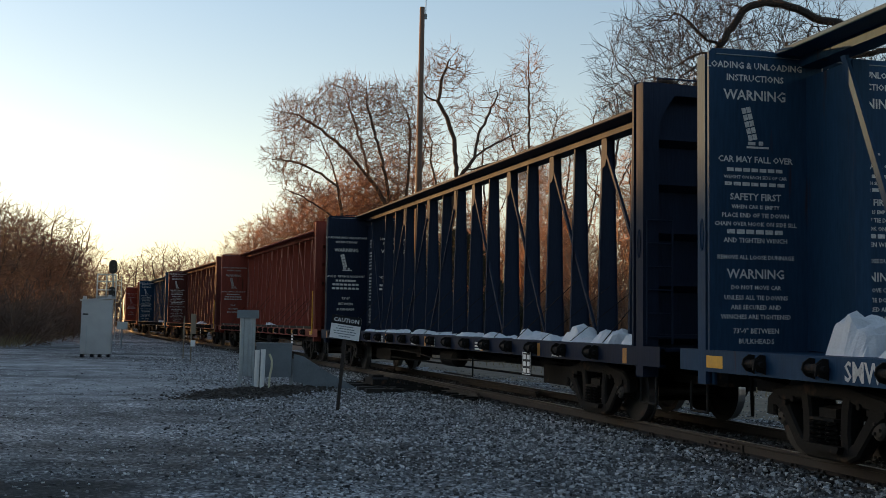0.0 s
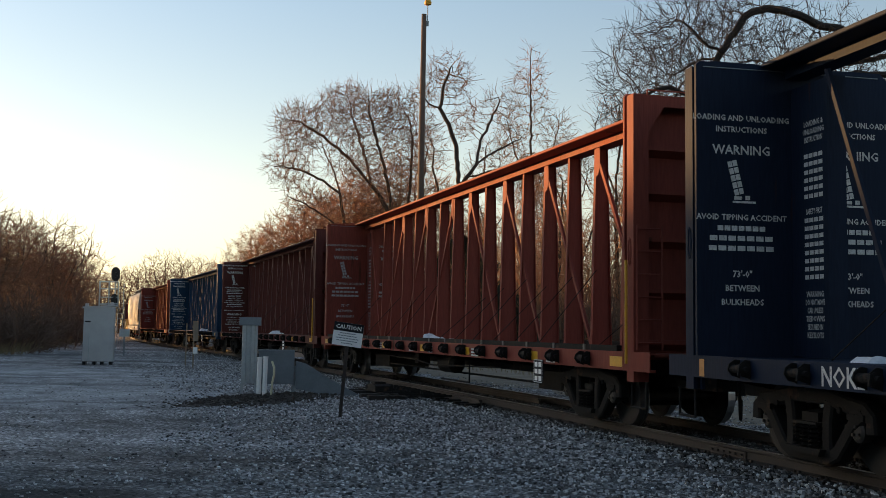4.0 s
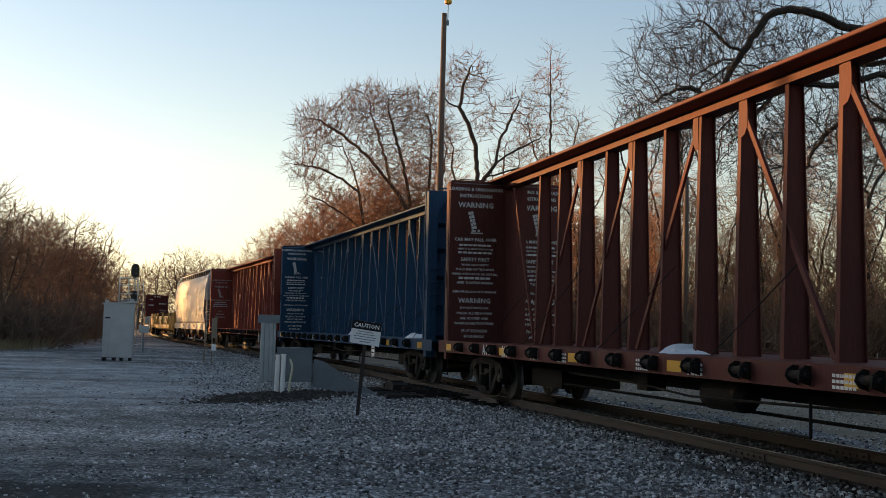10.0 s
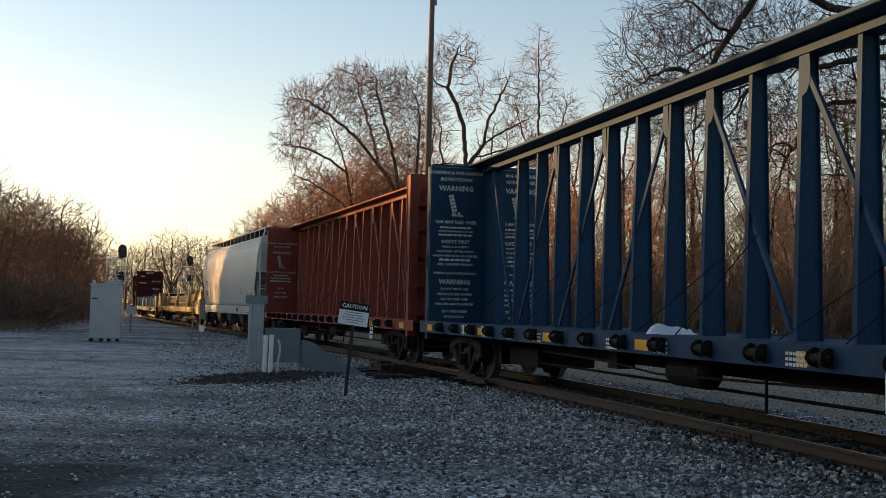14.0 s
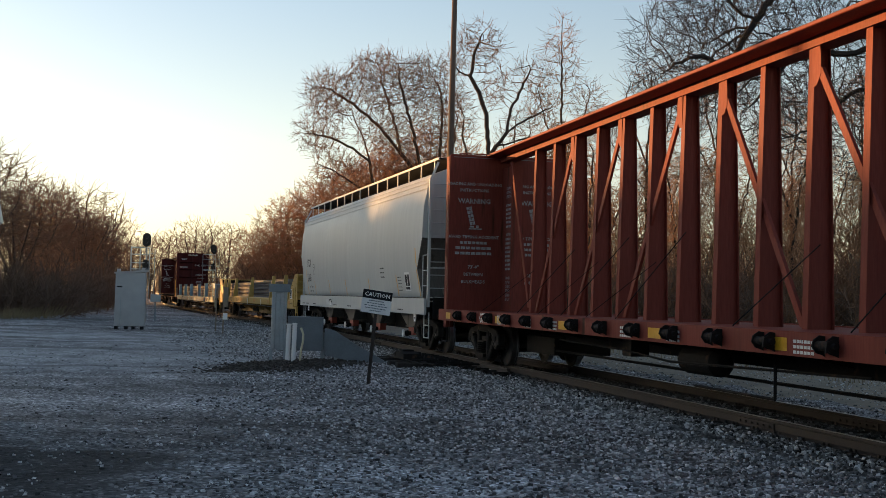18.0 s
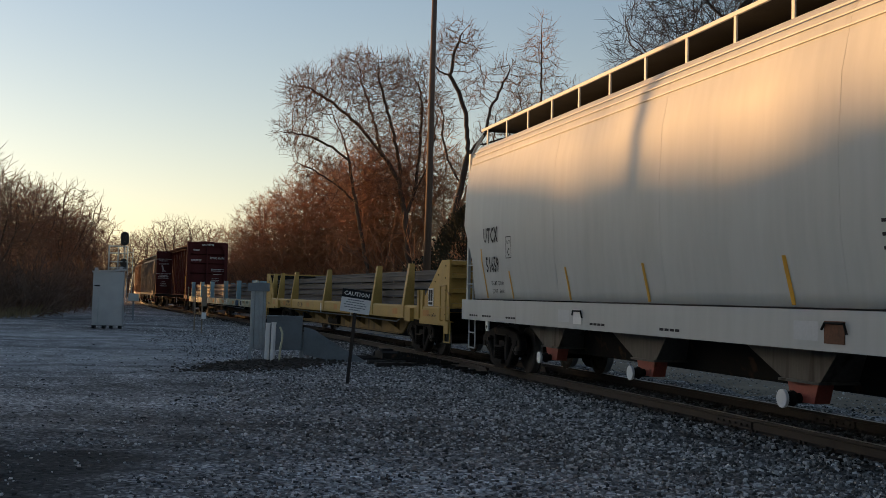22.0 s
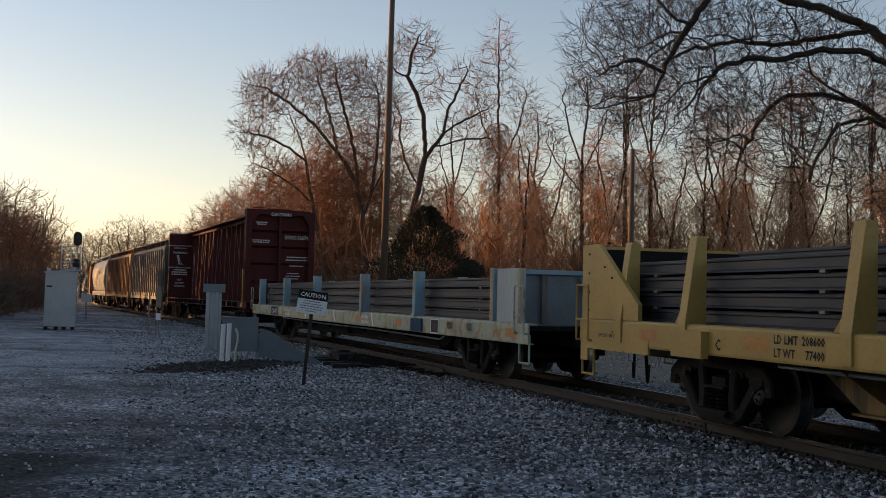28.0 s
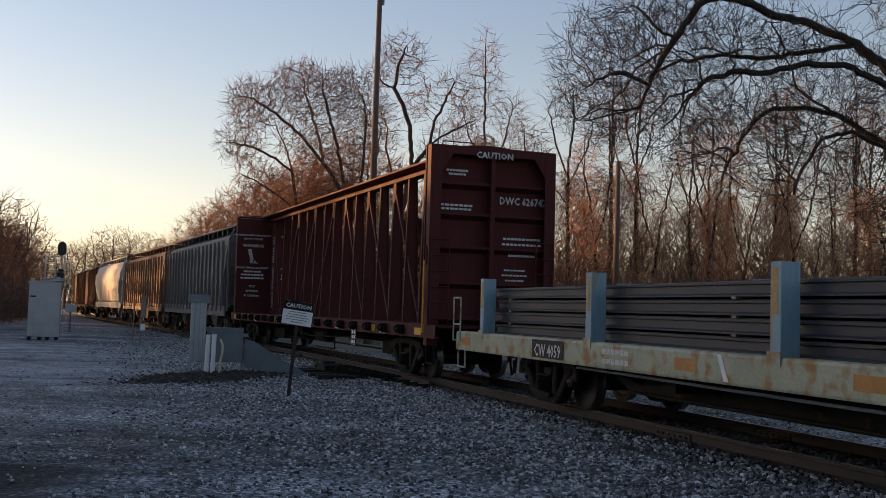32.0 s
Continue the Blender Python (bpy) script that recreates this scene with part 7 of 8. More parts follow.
def run(rng, p, d, length, r0, r1, steps, wig, lift):
    """A wandering line from p along d; lift bends it up (or down)."""
    pts, rad = [p.copy()], [r0]
    d = d.normalized()
    for k in range(steps):
        d = (d + Vector((rng.gauss(0, wig), rng.gauss(0, wig), rng.gauss(0, wig) + lift))).normalized()
        p = p + d * (length / steps)
        pts.append(p.copy())
        rad.append(r0 + (r1 - r0) * (k + 1) / steps)
    return pts, rad


def branch(rng, out, p, d, length, r, level, cfg):
    last = level >= cfg["levels"]
    steps = cfg.get("last", 2) if last else (6 if level == 0 else (4 if level == 1 else 3))
    pts, rad = run(rng, p, d, length, r, max(cfg["tip"], r * (0.3 if last else 0.45)), steps, cfg["wig"] * (0.6 + 0.25 * level), cfg["lift"][min(level, 3)])
    out.append((pts, rad))
    if last:
        return
    n = cfg["kids"][min(level, len(cfg["kids"]) - 1)]
    for i in range(n):
        f = cfg["bare"][min(level, 3)] + (1 - cfg["bare"][min(level, 3)]) * (i + rng.random()) / n
        k = min(len(pts) - 2, int(f * steps))
        g = f * steps - k
        q = pts[k].lerp(pts[k + 1], min(1, g))
        axis = (pts[k + 1] - pts[k]).normalized()
        side = axis.orthogonal().normalized()
        side.rotate(Matrix.Rotation(rng.uniform(0, 6.283) if level else i * 2.4 + rng.uniform(-0.5, 0.5), 3, axis))
        ang = radians(rng.gauss(cfg["angle"], 9))
        nd = axis * math.cos(ang) + side * math.sin(ang)
        rr = rad[k] * rng.uniform(0.45, 0.62)
        branch(rng, out, q, nd, length * rng.uniform(*(cfg["first"] if level == 0 and "first" in cfg else cfg["ratio"])) * (1.15 - 0.45 * f), max(cfg["tip"], rr), level + 1, cfg)


CROWN = dict(levels=4, kids=[7, 6, 5, 4], angle=42, ratio=(0.48, 0.72), wig=0.13, lift=[0.02, 0.05, 0.05, 0.03], bare=[0.32, 0.2, 0.15, 0.1], tip=0.011)


def thicket(label, seed, w, h, n, twig, name="shrub", tip=0.012):
    rng = random.Random(seed)
    limbs = []
    c = dict(CROWN, levels=2, kids=[6, 4], angle=34, bare=[0.15, 0.1, 0.1, 0.1], tip=tip, ratio=(0.4, 0.65), wig=0.2, last=1)
    for _ in range(n):
        x, y = rng.gauss(0, w * 0.28), rng.gauss(0, w * 0.28)
        branch(rng, limbs, Vector((x, y, -0.1)), Vector((x * 0.18 + rng.gauss(0, 0.2), y * 0.18 + rng.gauss(0, 0.2), 1)), h * rng.uniform(0.45, 1.0), rng.uniform(0.02, 0.05), 0, c)
    return lone(name, limb_mesh(name, limbs, twig), twig, label, "shrub")


def at_place(x, y, turn=0.0, size=1.0, tall=1.0):
    return pose(x, y, 0, 0, 0, turn) @ Matrix.Diagonal((size, size, size * tall, 1))


def old_tree():
    """The great dark tree whose limbs arch over the line from beyond the picture. Its foot is the origin; x along the picture, z up."""
    rng = random.Random(41)
    stems = [
        [(0, 0, -0.2), (-0.15, 0, 3.5), (-0.2, 0, 6.4), (-0.5, 0, 8.2), (-0.7, 0, 9.3)],
        [(-0.6, 0, 9.0), (-1.6, 0.2, 10.3), (-2.9, 0.3, 11.15), (-4.0, 0.2, 11.5), (-5.3, 0.0, 11.65), (-6.6, -0.2, 12.1), (-7.4, -0.3, 12.2)],
        [(-7.0, -0.2, 12.1), (-7.9, -0.4, 11.8), (-8.4, -0.5, 11.1), (-8.8, -0.6, 10.4), (-9.3, -0.6, 9.5), (-9.6, -0.6, 8.8), (-9.9, -0.6, 8.1)],
        [(-0.6, 0, 8.8), (-1.7, -0.4, 9.4), (-3.2, -0.6, 10.0), (-4.7, -0.7, 9.9), (-5.9, -0.6, 9.6), (-6.8, -0.5, 9.65), (-7.7, -0.4, 9.3), (-8.3, -0.3, 8.6), (-8.8, -0.3, 7.9)],
        [(-0.3, 0, 6.8), (-1.5, 0.4, 7.7), (-2.9, 0.5, 8.55), (-4.1, 0.4, 9.2), (-4.9, 0.2, 9.7)],
        [(-2.9, 0.5, 8.55), (-3.9, 0.9, 8.85), (-4.9, 1.0, 8.8), (-5.6, 1.0, 8.3), (-6.1, 1.0, 7.5), (-6.5, 1.0, 6.6)],
        [(-0.25, 0, 6.3), (-1.6, -0.5, 7.3), (-3.0, -0.8, 7.8), (-4.0, -0.9, 7.5), (-4.6, -1.0, 6.6), (-4.9, -1.0, 5.7)],
        [(-2.4, 0.25, 10.8), (-3.9, 0.8, 10.7), (-5.4, 1.2, 10.5), (-6.8, 1.5, 10.6), (-8.2, 1.7, 10.3), (-9.4, 1.8, 9.8)],
        [(-0.7, 0, 9.3), (0.2, 0.3, 10.6), (0.7, 0.4, 12.2), (0.9, 0.5, 13.6)],
        [(-0.3, 0, 7.6), (1.4, -0.3, 8.8), (2.9, -0.6, 9.6), (4.6, -0.8, 10.0)],
        [(-0.4, 0, 8.0), (0.3, 1.6, 9.4), (0.4, 3.2, 10.6)],
    ]
    crowns = [((-10.4, -0.3, 9.6), (2.2, 1.8, 2.5), 0.30), ((-8.6, 0.2, 11.4), (2.2, 2.0, 1.8), 0.17), ((-8.2, -0.2, 8.2), (2.3, 1.6, 1.8), 0.15), ((-6.0, 0.4, 7.4), (1.7, 1.8, 1.8), 0.10),
              ((-5.0, 0.2, 10.6), (2.6, 2.0, 1.2), 0.08), ((-4.2, -0.6, 6.6), (1.4, 1.4, 1.4), 0.05), ((0.6, 0.6, 12.8), (2.6, 2.4, 1.8), 0.07), ((4.2, -0.6, 9.8), (1.8, 2.0, 1.8), 0.05), ((0.4, 3.2, 10.6), (1.8, 1.6, 1.5), 0.03),
              ((-7.0, 0.2, 10.2), (3.0, 2.0, 2.4), 0.18), ((-3.4, 0.0, 8.6), (2.8, 1.8, 2.4), 0.14), ((-1.2, 0.0, 6.6), (1.6, 1.6, 2.4), 0.10)]
    # middling branches that leave the great limbs sideways and droop
    for line in stems[1:8]:
        for _ in range(6):
            k = rng.randrange(1, len(line) - 1)
            f = rng.random()
            p = Vector(line[k]).lerp(Vector(line[k + 1]), f)
            d = Vector((rng.uniform(-1.0, 0.15), rng.gauss(0, 0.6), rng.uniform(-0.35, 0.8))).normalized()
            shoot = [tuple(p)]
            for _ in range(rng.choice((3, 4, 5))):
                p = p + d * rng.uniform(0.35, 0.6)
                d = (d + Vector((rng.gauss(-0.08, 0.28), rng.gauss(0, 0.28), rng.gauss(-0.24, 0.22)))).normalized()
                shoot.append(tuple(p))
            stems.append(shoot)
    limbs = grown(41, stems, crowns, 7000, 0.27, step=0.28, reach=2.2, kill=0.32, tip=0.0092, twigs=3, twig=0.85, sag=0.08, wander=0.28)
    t = thing("old_tree", "great old dark tree with arching leafless limbs", "tree", pose(17.3, 35.6, 0))
    part("trunk", limb_mesh("trunk", [b for b in limbs if b[1][0] >= 0.05], M_DARKTW), M_DARKTW, t)
    part("crown", limb_mesh("crown", [b for b in limbs if b[1][0] < 0.05], M_DARKTW), M_DARKTW, t)
    # ivy on the trunk
    vs, fs = [], []
    for _ in range(2600):
        a, z = rng.uniform(0, 6.283), rng.uniform(1.0, 8.6)
        r = 0.55 + rng.random() * 0.9
        p = Vector((-0.1 + r * math.cos(a), r * math.sin(a), z))
        u = Vector((rng.gauss(0, 1), rng.gauss(0, 1), rng.gauss(0, 1))).normalized() * 0.09
        w = u.orthogonal().normalized() * 0.08
        k = len(vs)
        vs += [tuple(p - u), tuple(p + w), tuple(p + u), tuple(p - w)]
        fs.append((k, k + 1, k + 2, k + 3))
    me = bpy.data.meshes.new("ivy")
    me.from_pydata(vs, [], fs)
    me.materials.append(M_CEDAR)
    part("ivy", me, M_CEDAR, t, "dark ivy leaves round the trunk")


def crooked_tree(x, y):
    """A dark tree whose trunk forks and bends, with tufted tops."""
    stems = [
        [(0, 0, -0.2), (0.25, 0, 3.8), (0.7, 0, 6.2), (1.05, 0.1, 8.0), (1.4, 0.1, 9.7), (1.6, 0.1, 10.8)],
        [(1.6, 0.1, 10.8), (1.5, 0.2, 12.2), (1.4, 0.2, 13.3), (0.9, 0.2, 14.7), (0.3, 0.1, 15.7), (0.5, 0.1, 17.0), (0.9, 0.1, 18.2)],
        [(0.4, 0.1, 15.6), (-0.4, 0.3, 16.0), (-0.8, 0.4, 16.6)],
        [(1.5, 0.1, 10.3), (2.0, -0.2, 11.2), (2.7, -0.4, 12.1), (3.7, -0.4, 12.8), (5.1, -0.4, 13.6)],
        [(2.0, -0.2, 11.1), (3.2, -0.7, 11.5), (4.3, -0.8, 11.75), (5.6, -0.8, 11.8)],
        [(2.6, -0.3, 12.0), (2.9, -0.1, 13.6), (3.6, 0.0, 15.0), (4.1, 0.0, 16.2)],
        [(1.2, 0.1, 8.8), (0.3, 0.4, 10.4), (-0.1, 0.5, 12.0), (0.0, 0.6, 13.2)],
    ]
    crowns = [((0.8, 0.1, 17.6), (1.5, 1.5, 1.6), 0.32), ((-0.6, 0.4, 16.4), (1.0, 1.0, 1.1), 0.13), ((4.9, -0.5, 13.4), (1.1, 1.3, 1.2), 0.13), ((4.0, 0.0, 15.7), (1.1, 1.1, 1.3), 0.12),
              ((-0.2, 0.5, 13.0), (1.1, 1.2, 1.6), 0.12), ((5.4, -0.8, 11.9), (1.0, 1.0, 0.8), 0.07), ((1.9, 0.1, 15.0), (1.2, 1.2, 1.4), 0.11)]
    t = grown_tree("crooked dark bare tree with a forked trunk", grown(5, stems, crowns, 2500, 0.20, step=0.35, reach=2.0, kill=0.42, tip=0.0135, twigs=3, twig=0.9, wander=0.2), M_BARKD, M_TWIG)
    t.matrix_basis = pose(x, y, 0)


def leaning_tree(x, y):
    """The wide old tree: two trunks, limbs fanning up and out to one side, a domed crown of fine twigs."""
    stems = [
        [(-3.0, 0.3, -0.2), (-3.3, 0.3, 3.7), (-4.1, 0.2, 7.6), (-4.6, 0.1, 10.0), (-5.1, 0.0, 12.8)],
        [(0.1, 0, -0.2), (-0.1, 0, 4.0), (-0.5, 0, 7.6), (-1.0, 0, 10.2)],
        [(-1.0, 0, 10.2), (-2.0, 0.2, 12.0), (-3.3, 0.5, 13.5), (-4.6, 0.7, 15.0), (-6.4, 0.8, 16.5), (-8.2, 0.8, 17.6)],
        [(-0.9, 0, 9.6), (-1.1, -0.4, 12.0), (-1.6, -0.8, 14.2), (-2.3, -1.0, 16.4), (-2.8, -1.0, 18.2)],
        [(-0.5, 0, 7.4), (0.1, 0.3, 9.8), (0.4, 0.5, 12.4), (0.5, 0.6, 15.0), (0.4, 0.6, 17.4)],
        [(0.1, 0.3, 9.6), (1.0, -0.3, 11.4), (1.5, -0.6, 13.4), (1.7, -0.7, 15.4)],
        [(-4.9, 0, 11.8), (-6.2, -0.3, 12.9), (-7.8, -0.5, 13.6), (-9.6, -0.6, 13.9)],
        [(-5.0, 0, 12.2), (-5.6, 0.6, 14.0), (-6.4, 0.9, 15.6)],
        [(-4.3, 0.1, 8.6), (-5.8, -0.6, 10.0), (-7.4, -0.9, 11.0), (-8.8, -1.0, 11.6)],
        [(-2.6, 0.3, 12.8), (-3.1, 1.2, 14.9), (-3.8, 1.6, 17.0), (-4.4, 1.8, 18.6)],
    ]
    crowns = [((-8.0, 0.2, 17.0), (2.3, 3.0, 2.0), 0.21), ((-4.2, 0.5, 18.3), (3.0, 3.4, 2.2), 0.23), ((-1.2, 0.2, 18.0), (2.2, 3.0, 2.2), 0.18), ((0.7, 0.0, 16.0), (1.7, 2.6, 2.6), 0.13),
              ((-8.7, -0.4, 13.9), (1.9, 2.2, 1.4), 0.11), ((-7.6, -0.8, 11.5), (1.8, 1.8, 1.2), 0.06), ((-3.0, 0.2, 14.6), (3.6, 2.8, 2.4), 0.20), ((-1.2, 0.2, 11.0), (3.2, 2.4, 2.6), 0.14), ((-5.4, 0.0, 10.0), (2.2, 2.0, 2.2), 0.06)]
    t = grown_tree("wide bare tree with limbs fanning out to one side", grown(7, stems, crowns, 7500, 0.25, step=0.40, reach=2.2, kill=0.42, tip=0.0155, twigs=3, twig=0.95, sag=-0.03, wander=0.2), M_BARK, M_TWIG)
    t.matrix_basis = pose(x, y, 0)


def cedar(x, y, h, w, seed):
    rng = random.Random(seed)
    t = thing("cedar_tree", "dark dense conical evergreen", "tree", pose(x, y, 0))
    bm = bmesh.new()
    tube(bm, (0, 0, -0.1), (0, 0, h * 0.9), 0.12, 0.03, 8)
    part("trunk", bm, M_BARK, t)
    vs, fs = [], []
    for _ in range(15000):
        f = rng.random() ** 0.8
        rr = w * 0.62 * (1.03 - f ** 1.6) ** 0.8 * (0.82 + 0.3 * noise.noise((f * 7, rng.random() * 0.2, seed)))
        a = rng.uniform(0, 6.283)
        rr *= 0.5 + 0.5 * rng.random() + 0.55 * noise.noise((math.cos(a) * 2.0, math.sin(a) * 2.0, f * 7 + seed))
        p = Vector((rr * math.cos(a), rr * math.sin(a), 0.15 + f * h))
        d = Vector((math.cos(a) * 0.6, math.sin(a) * 0.6, rng.uniform(0.3, 1.2))).normalized() * rng.uniform(0.10, 0.24)
        s = d.cross(Vector((rng.gauss(0, 1), rng.gauss(0, 1), 0.3))).normalized() * 0.035
        k = len(vs)
        vs += [tuple(p - s), tuple(p + s), tuple(p + d)]
        fs.append((k, k + 1, k + 2))
    me = bpy.data.meshes.new("foliage")
    me.from_pydata(vs, [], fs)
    me.materials.append(M_CEDAR)
    part("foliage", me, M_CEDAR, t)


def grass(name, label, spots, h):
    rng = random.Random(3)
    vs, fs = [], []
    for x, y in spots:
        a = rng.uniform(0, 6.283)
        hh = h * rng.uniform(0.5, 1.2)
        k = len(vs)
        dx, dy = 0.012 * math.cos(a), 0.012 * math.sin(a)
        lx, ly = rng.gauss(0, 0.25) * hh, rng.gauss(0, 0.25) * hh
        vs += [(x - dx, y - dy, -0.03), (x + dx, y + dy, -0.03), (x + lx, y + ly, hh)]
        fs.append((k, k + 1, k + 2))
    me = bpy.data.meshes.new(name)
    me.from_pydata(vs, [], fs)
    me.materials.append(M_GRASS)
    tagged(new(name, me), label, "grass", kind="stuff")


def build_woods():
    rng = random.Random(8)
    # the trees that stand out
    leaning_tree(-3.3, 85)
    crooked_tree(-0.9, 70.0)
    d = grown_tree("slender upright bare tree hung with vines", grown(6, [[(0.4, 0, -0.2), (0.2, 0, 5), (0.1, 0, 12), (-0.1, 0, 18), (-0.15, 0, 22.0)], [(0.1, 0, 12.0), (-1.2, 0.3, 14.5), (-1.8, 0.4, 17.0)], [(0.1, 0, 11.0), (1.4, 0.2, 14.0), (2.0, 0.3, 16.8)], [(0.15, 0, 9.5), (-1.2, -0.3, 11.5)]],
        [((-0.1, 0, 18.6), (1.3, 1.3, 3.8), 0.34), ((-1.6, 0.2, 16.0), (1.0, 1.2, 2.0), 0.16), ((1.8, 0.2, 15.8), (1.1, 1.2, 2.0), 0.16), ((0.1, 0, 11.5), (1.9, 1.6, 3.0), 0.22), ((0.2, 0, 6.5), (1.6, 1.5, 3.0), 0.12)], 1700, 0.14, step=0.38, reach=2.0, kill=0.46, tip=0.0145, twigs=3, twig=1.1, sag=-0.22, wander=0.18), M_BARK, M_BRUSH)
    vines(d, 3, [(0.4, 0, 0), (0.2, 0, 5), (0.1, 0, 12), (0, 0, 16)], 1.9, 620, 2.0, 14.5)
    d.matrix_basis = at_place(6.0, 80)
    e = grown_tree("bare woodland tree with a spreading top", grown(17, [[(0.3, 0, -0.2), (0.2, 0, 4), (0.0, 0, 9), (0.0, 0, 12)], [(0.0, 0, 11.0), (-0.9, 0.2, 13.5), (-1.4, 0.3, 16.0)], [(0.0, 0, 12.0), (0.3, 0, 14.5), (0.2, 0, 17.2)], [(0, 0, 10.5), (1.2, -0.2, 13.0), (1.7, -0.3, 15.2)], [(0.0, 0, 9.2), (-1.6, 0.2, 11.2), (-2.5, 0.3, 12.8)]],
        [((-0.2, 0, 16.0), (1.7, 1.8, 2.1), 0.42), ((1.6, -0.2, 14.8), (1.0, 1.2, 1.6), 0.16), ((-2.0, 0.2, 13.2), (1.1, 1.2, 1.4), 0.18), ((0.0, 0, 10.0), (1.7, 1.6, 2.4), 0.14), ((0.1, 0, 6.0), (1.3, 1.3, 2.4), 0.10)], 1200, 0.15, step=0.38, reach=2.0, kill=0.5, tip=0.016, twigs=2, twig=1.1, sag=-0.14, wander=0.2), M_BARKD, M_TWIG)
    vines(e, 4, [(0.3, 0, 0), (0.2, 0, 4), (0.0, 0, 9), (0, 0, 13)], 1.6, 260, 2.0, 11.5)
    e.matrix_basis = at_place(11.5, 76)
    f = grown_tree("leaning bare woodland tree tangled with vines", grown(23, [[(0, 0, -0.2), (-0.2, 0, 4), (-0.7, 0, 8), (-1.5, 0, 11.0)], [(-0.4, 0, 6.0), (0.5, 0.2, 8.5), (0.9, 0.3, 11.0)], [(0.4, 0.3, -0.2), (0.8, 0.3, 4.0), (1.2, 0.2, 7.5)]],
        [((-1.5, 0, 10.6), (1.1, 1.2, 1.6), 0.24), ((0.9, 0.3, 10.4), (1.0, 1.2, 1.8), 0.22), ((0.0, 0.1, 6.6), (1.7, 1.5, 2.2), 0.30), ((0.2, 0.2, 3.4), (1.5, 1.4, 1.8), 0.24)], 1000, 0.13, step=0.34, reach=1.8, kill=0.46, tip=0.016, twigs=2, twig=0.9, sag=0.08, wander=0.2), M_BARKD, M_BRUSH)
    vines(f, 5, [(0.0, 0, 0), (-0.2, 0, 4), (-0.7, 0, 8), (-1.5, 0, 11)], 2.0, 260, 1.5, 9.5)
    f.matrix_basis = at_place(9.2, 74)
    g = grown_tree("rounded bare tree of the wood edge", grown(31, [[(0, 0, -0.2), (0.1, 0, 2.2), (0.0, 0, 3.6)], [(0, 0, 2.8), (-1.5, 0.2, 5.2), (-2.4, 0.3, 7.4)], [(0, 0, 3.6), (0.1, -0.2, 6.0), (0.2, -0.3, 8.6)], [(0.1, 0, 2.6), (1.6, 0.1, 5.0), (2.6, 0.2, 7.0)], [(0, 0, 3.2), (0.3, 1.4, 5.6), (0.4, 2.2, 7.6)], [(0, 0, 3.2), (-0.3, -1.4, 5.4), (-0.4, -2.3, 7.4)]],
        [((0, 0, 7.2), (3.8, 3.6, 3.2), 0.66), ((-2.0, 0, 5.4), (2.2, 2.6, 2.0), 0.17), ((2.0, 0, 5.2), (2.2, 2.6, 2.0), 0.17)], 1500, 0.17, step=0.42, reach=2.4, kill=0.55, tip=0.019, twigs=2, twig=1.2, sag=-0.12, wander=0.2), M_BARK, M_TWIG)
    g.matrix_basis = at_place(-36.5, 103, 20, 1.1)
    k2 = grown_tree("small rounded tree with dense reddish twigs", grown(57, [[(0, 0, -0.2), (0.1, 0, 1.6), (0.0, 0, 3.0)], [(0, 0, 2.0), (-1.2, 0.2, 4.2), (-1.8, 0.2, 6.2)], [(0, 0, 3.0), (0.2, 0.2, 5.4), (0.3, 0.2, 7.6)], [(0, 0, 2.2), (1.3, 0, 4.4), (2.0, 0, 6.2)], [(0.4, 0.6, -0.2), (0.9, 1.0, 3.0), (1.0, 1.4, 5.2)], [(-0.5, -0.6, -0.2), (-0.9, -1.0, 3.0), (-1.1, -1.4, 5.0)]],
        [((0, 0, 6.2), (2.9, 2.9, 2.7), 0.56), ((-1.4, 0, 4.2), (2.0, 2.2, 2.2), 0.22), ((1.5, 0, 4.0), (2.0, 2.2, 2.2), 0.22)], 1700, 0.12, step=0.34, reach=1.8, kill=0.44, tip=0.0145, twigs=3, twig=0.8, sag=0.0, wander=0.22), M_BRUSH, M_BRUSH)
    k2.matrix_basis = at_place(-9.6, 99)
    h4 = thicket("tall tangle of vines and saplings at the wood's edge", 15, 3.4, 8.5, 13, M_BRUSH, tip=0.017)
    h4.matrix_basis = at_place(5.2, 77)
    h1 = thicket("tangle of bare brown brushwood", 2, 5.0, 4.8, 19, M_TWIG, tip=0.018)
    h1.matrix_basis = at_place(7, 64)
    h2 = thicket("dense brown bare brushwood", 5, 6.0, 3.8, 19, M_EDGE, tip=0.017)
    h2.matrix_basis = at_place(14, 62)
    h3 = thicket("tall reddish saplings and brush", 9, 7.0, 9.0, 40, M_BRUSH, tip=0.021)
    h3.matrix_basis = at_place(-15.5, 100, 0, 0.9)

    def put(src, x, y, s=1.0, tall=1.0):
        return copy_thing(src, at_place(x, y, rng.uniform(0, 360), s * rng.uniform(0.92, 1.08), tall))
    # the wood behind the line
    for x, y, s in ((14.5, 76, 0.95), (17.5, 82, 1.1), (20.5, 78, 0.9), (23.5, 84, 1.05), (26, 76, 1.0), (29, 82, 1.1), (32, 77, 0.95), (36, 84, 1.1), (9.5, 88, 1.0), (3.2, 90, 0.9), (40, 78, 1.0)):
        put(e, x, y, s)
    for x, y, s in ((6.8, 68, 0.9), (12.6, 69, 1.0), (16.2, 71, 0.95), (19.2, 69, 1.05), (22.3, 72, 0.9), (25.2, 69, 1.0), (28.2, 71, 1.05), (31.6, 70, 0.9), (2.6, 76, 0.8), (35, 72, 1.0)):
        put(f, x, y, s)
    for x, y in ((15.0, 90), (27.5, 92)):
        put(d, x, y, 0.8)
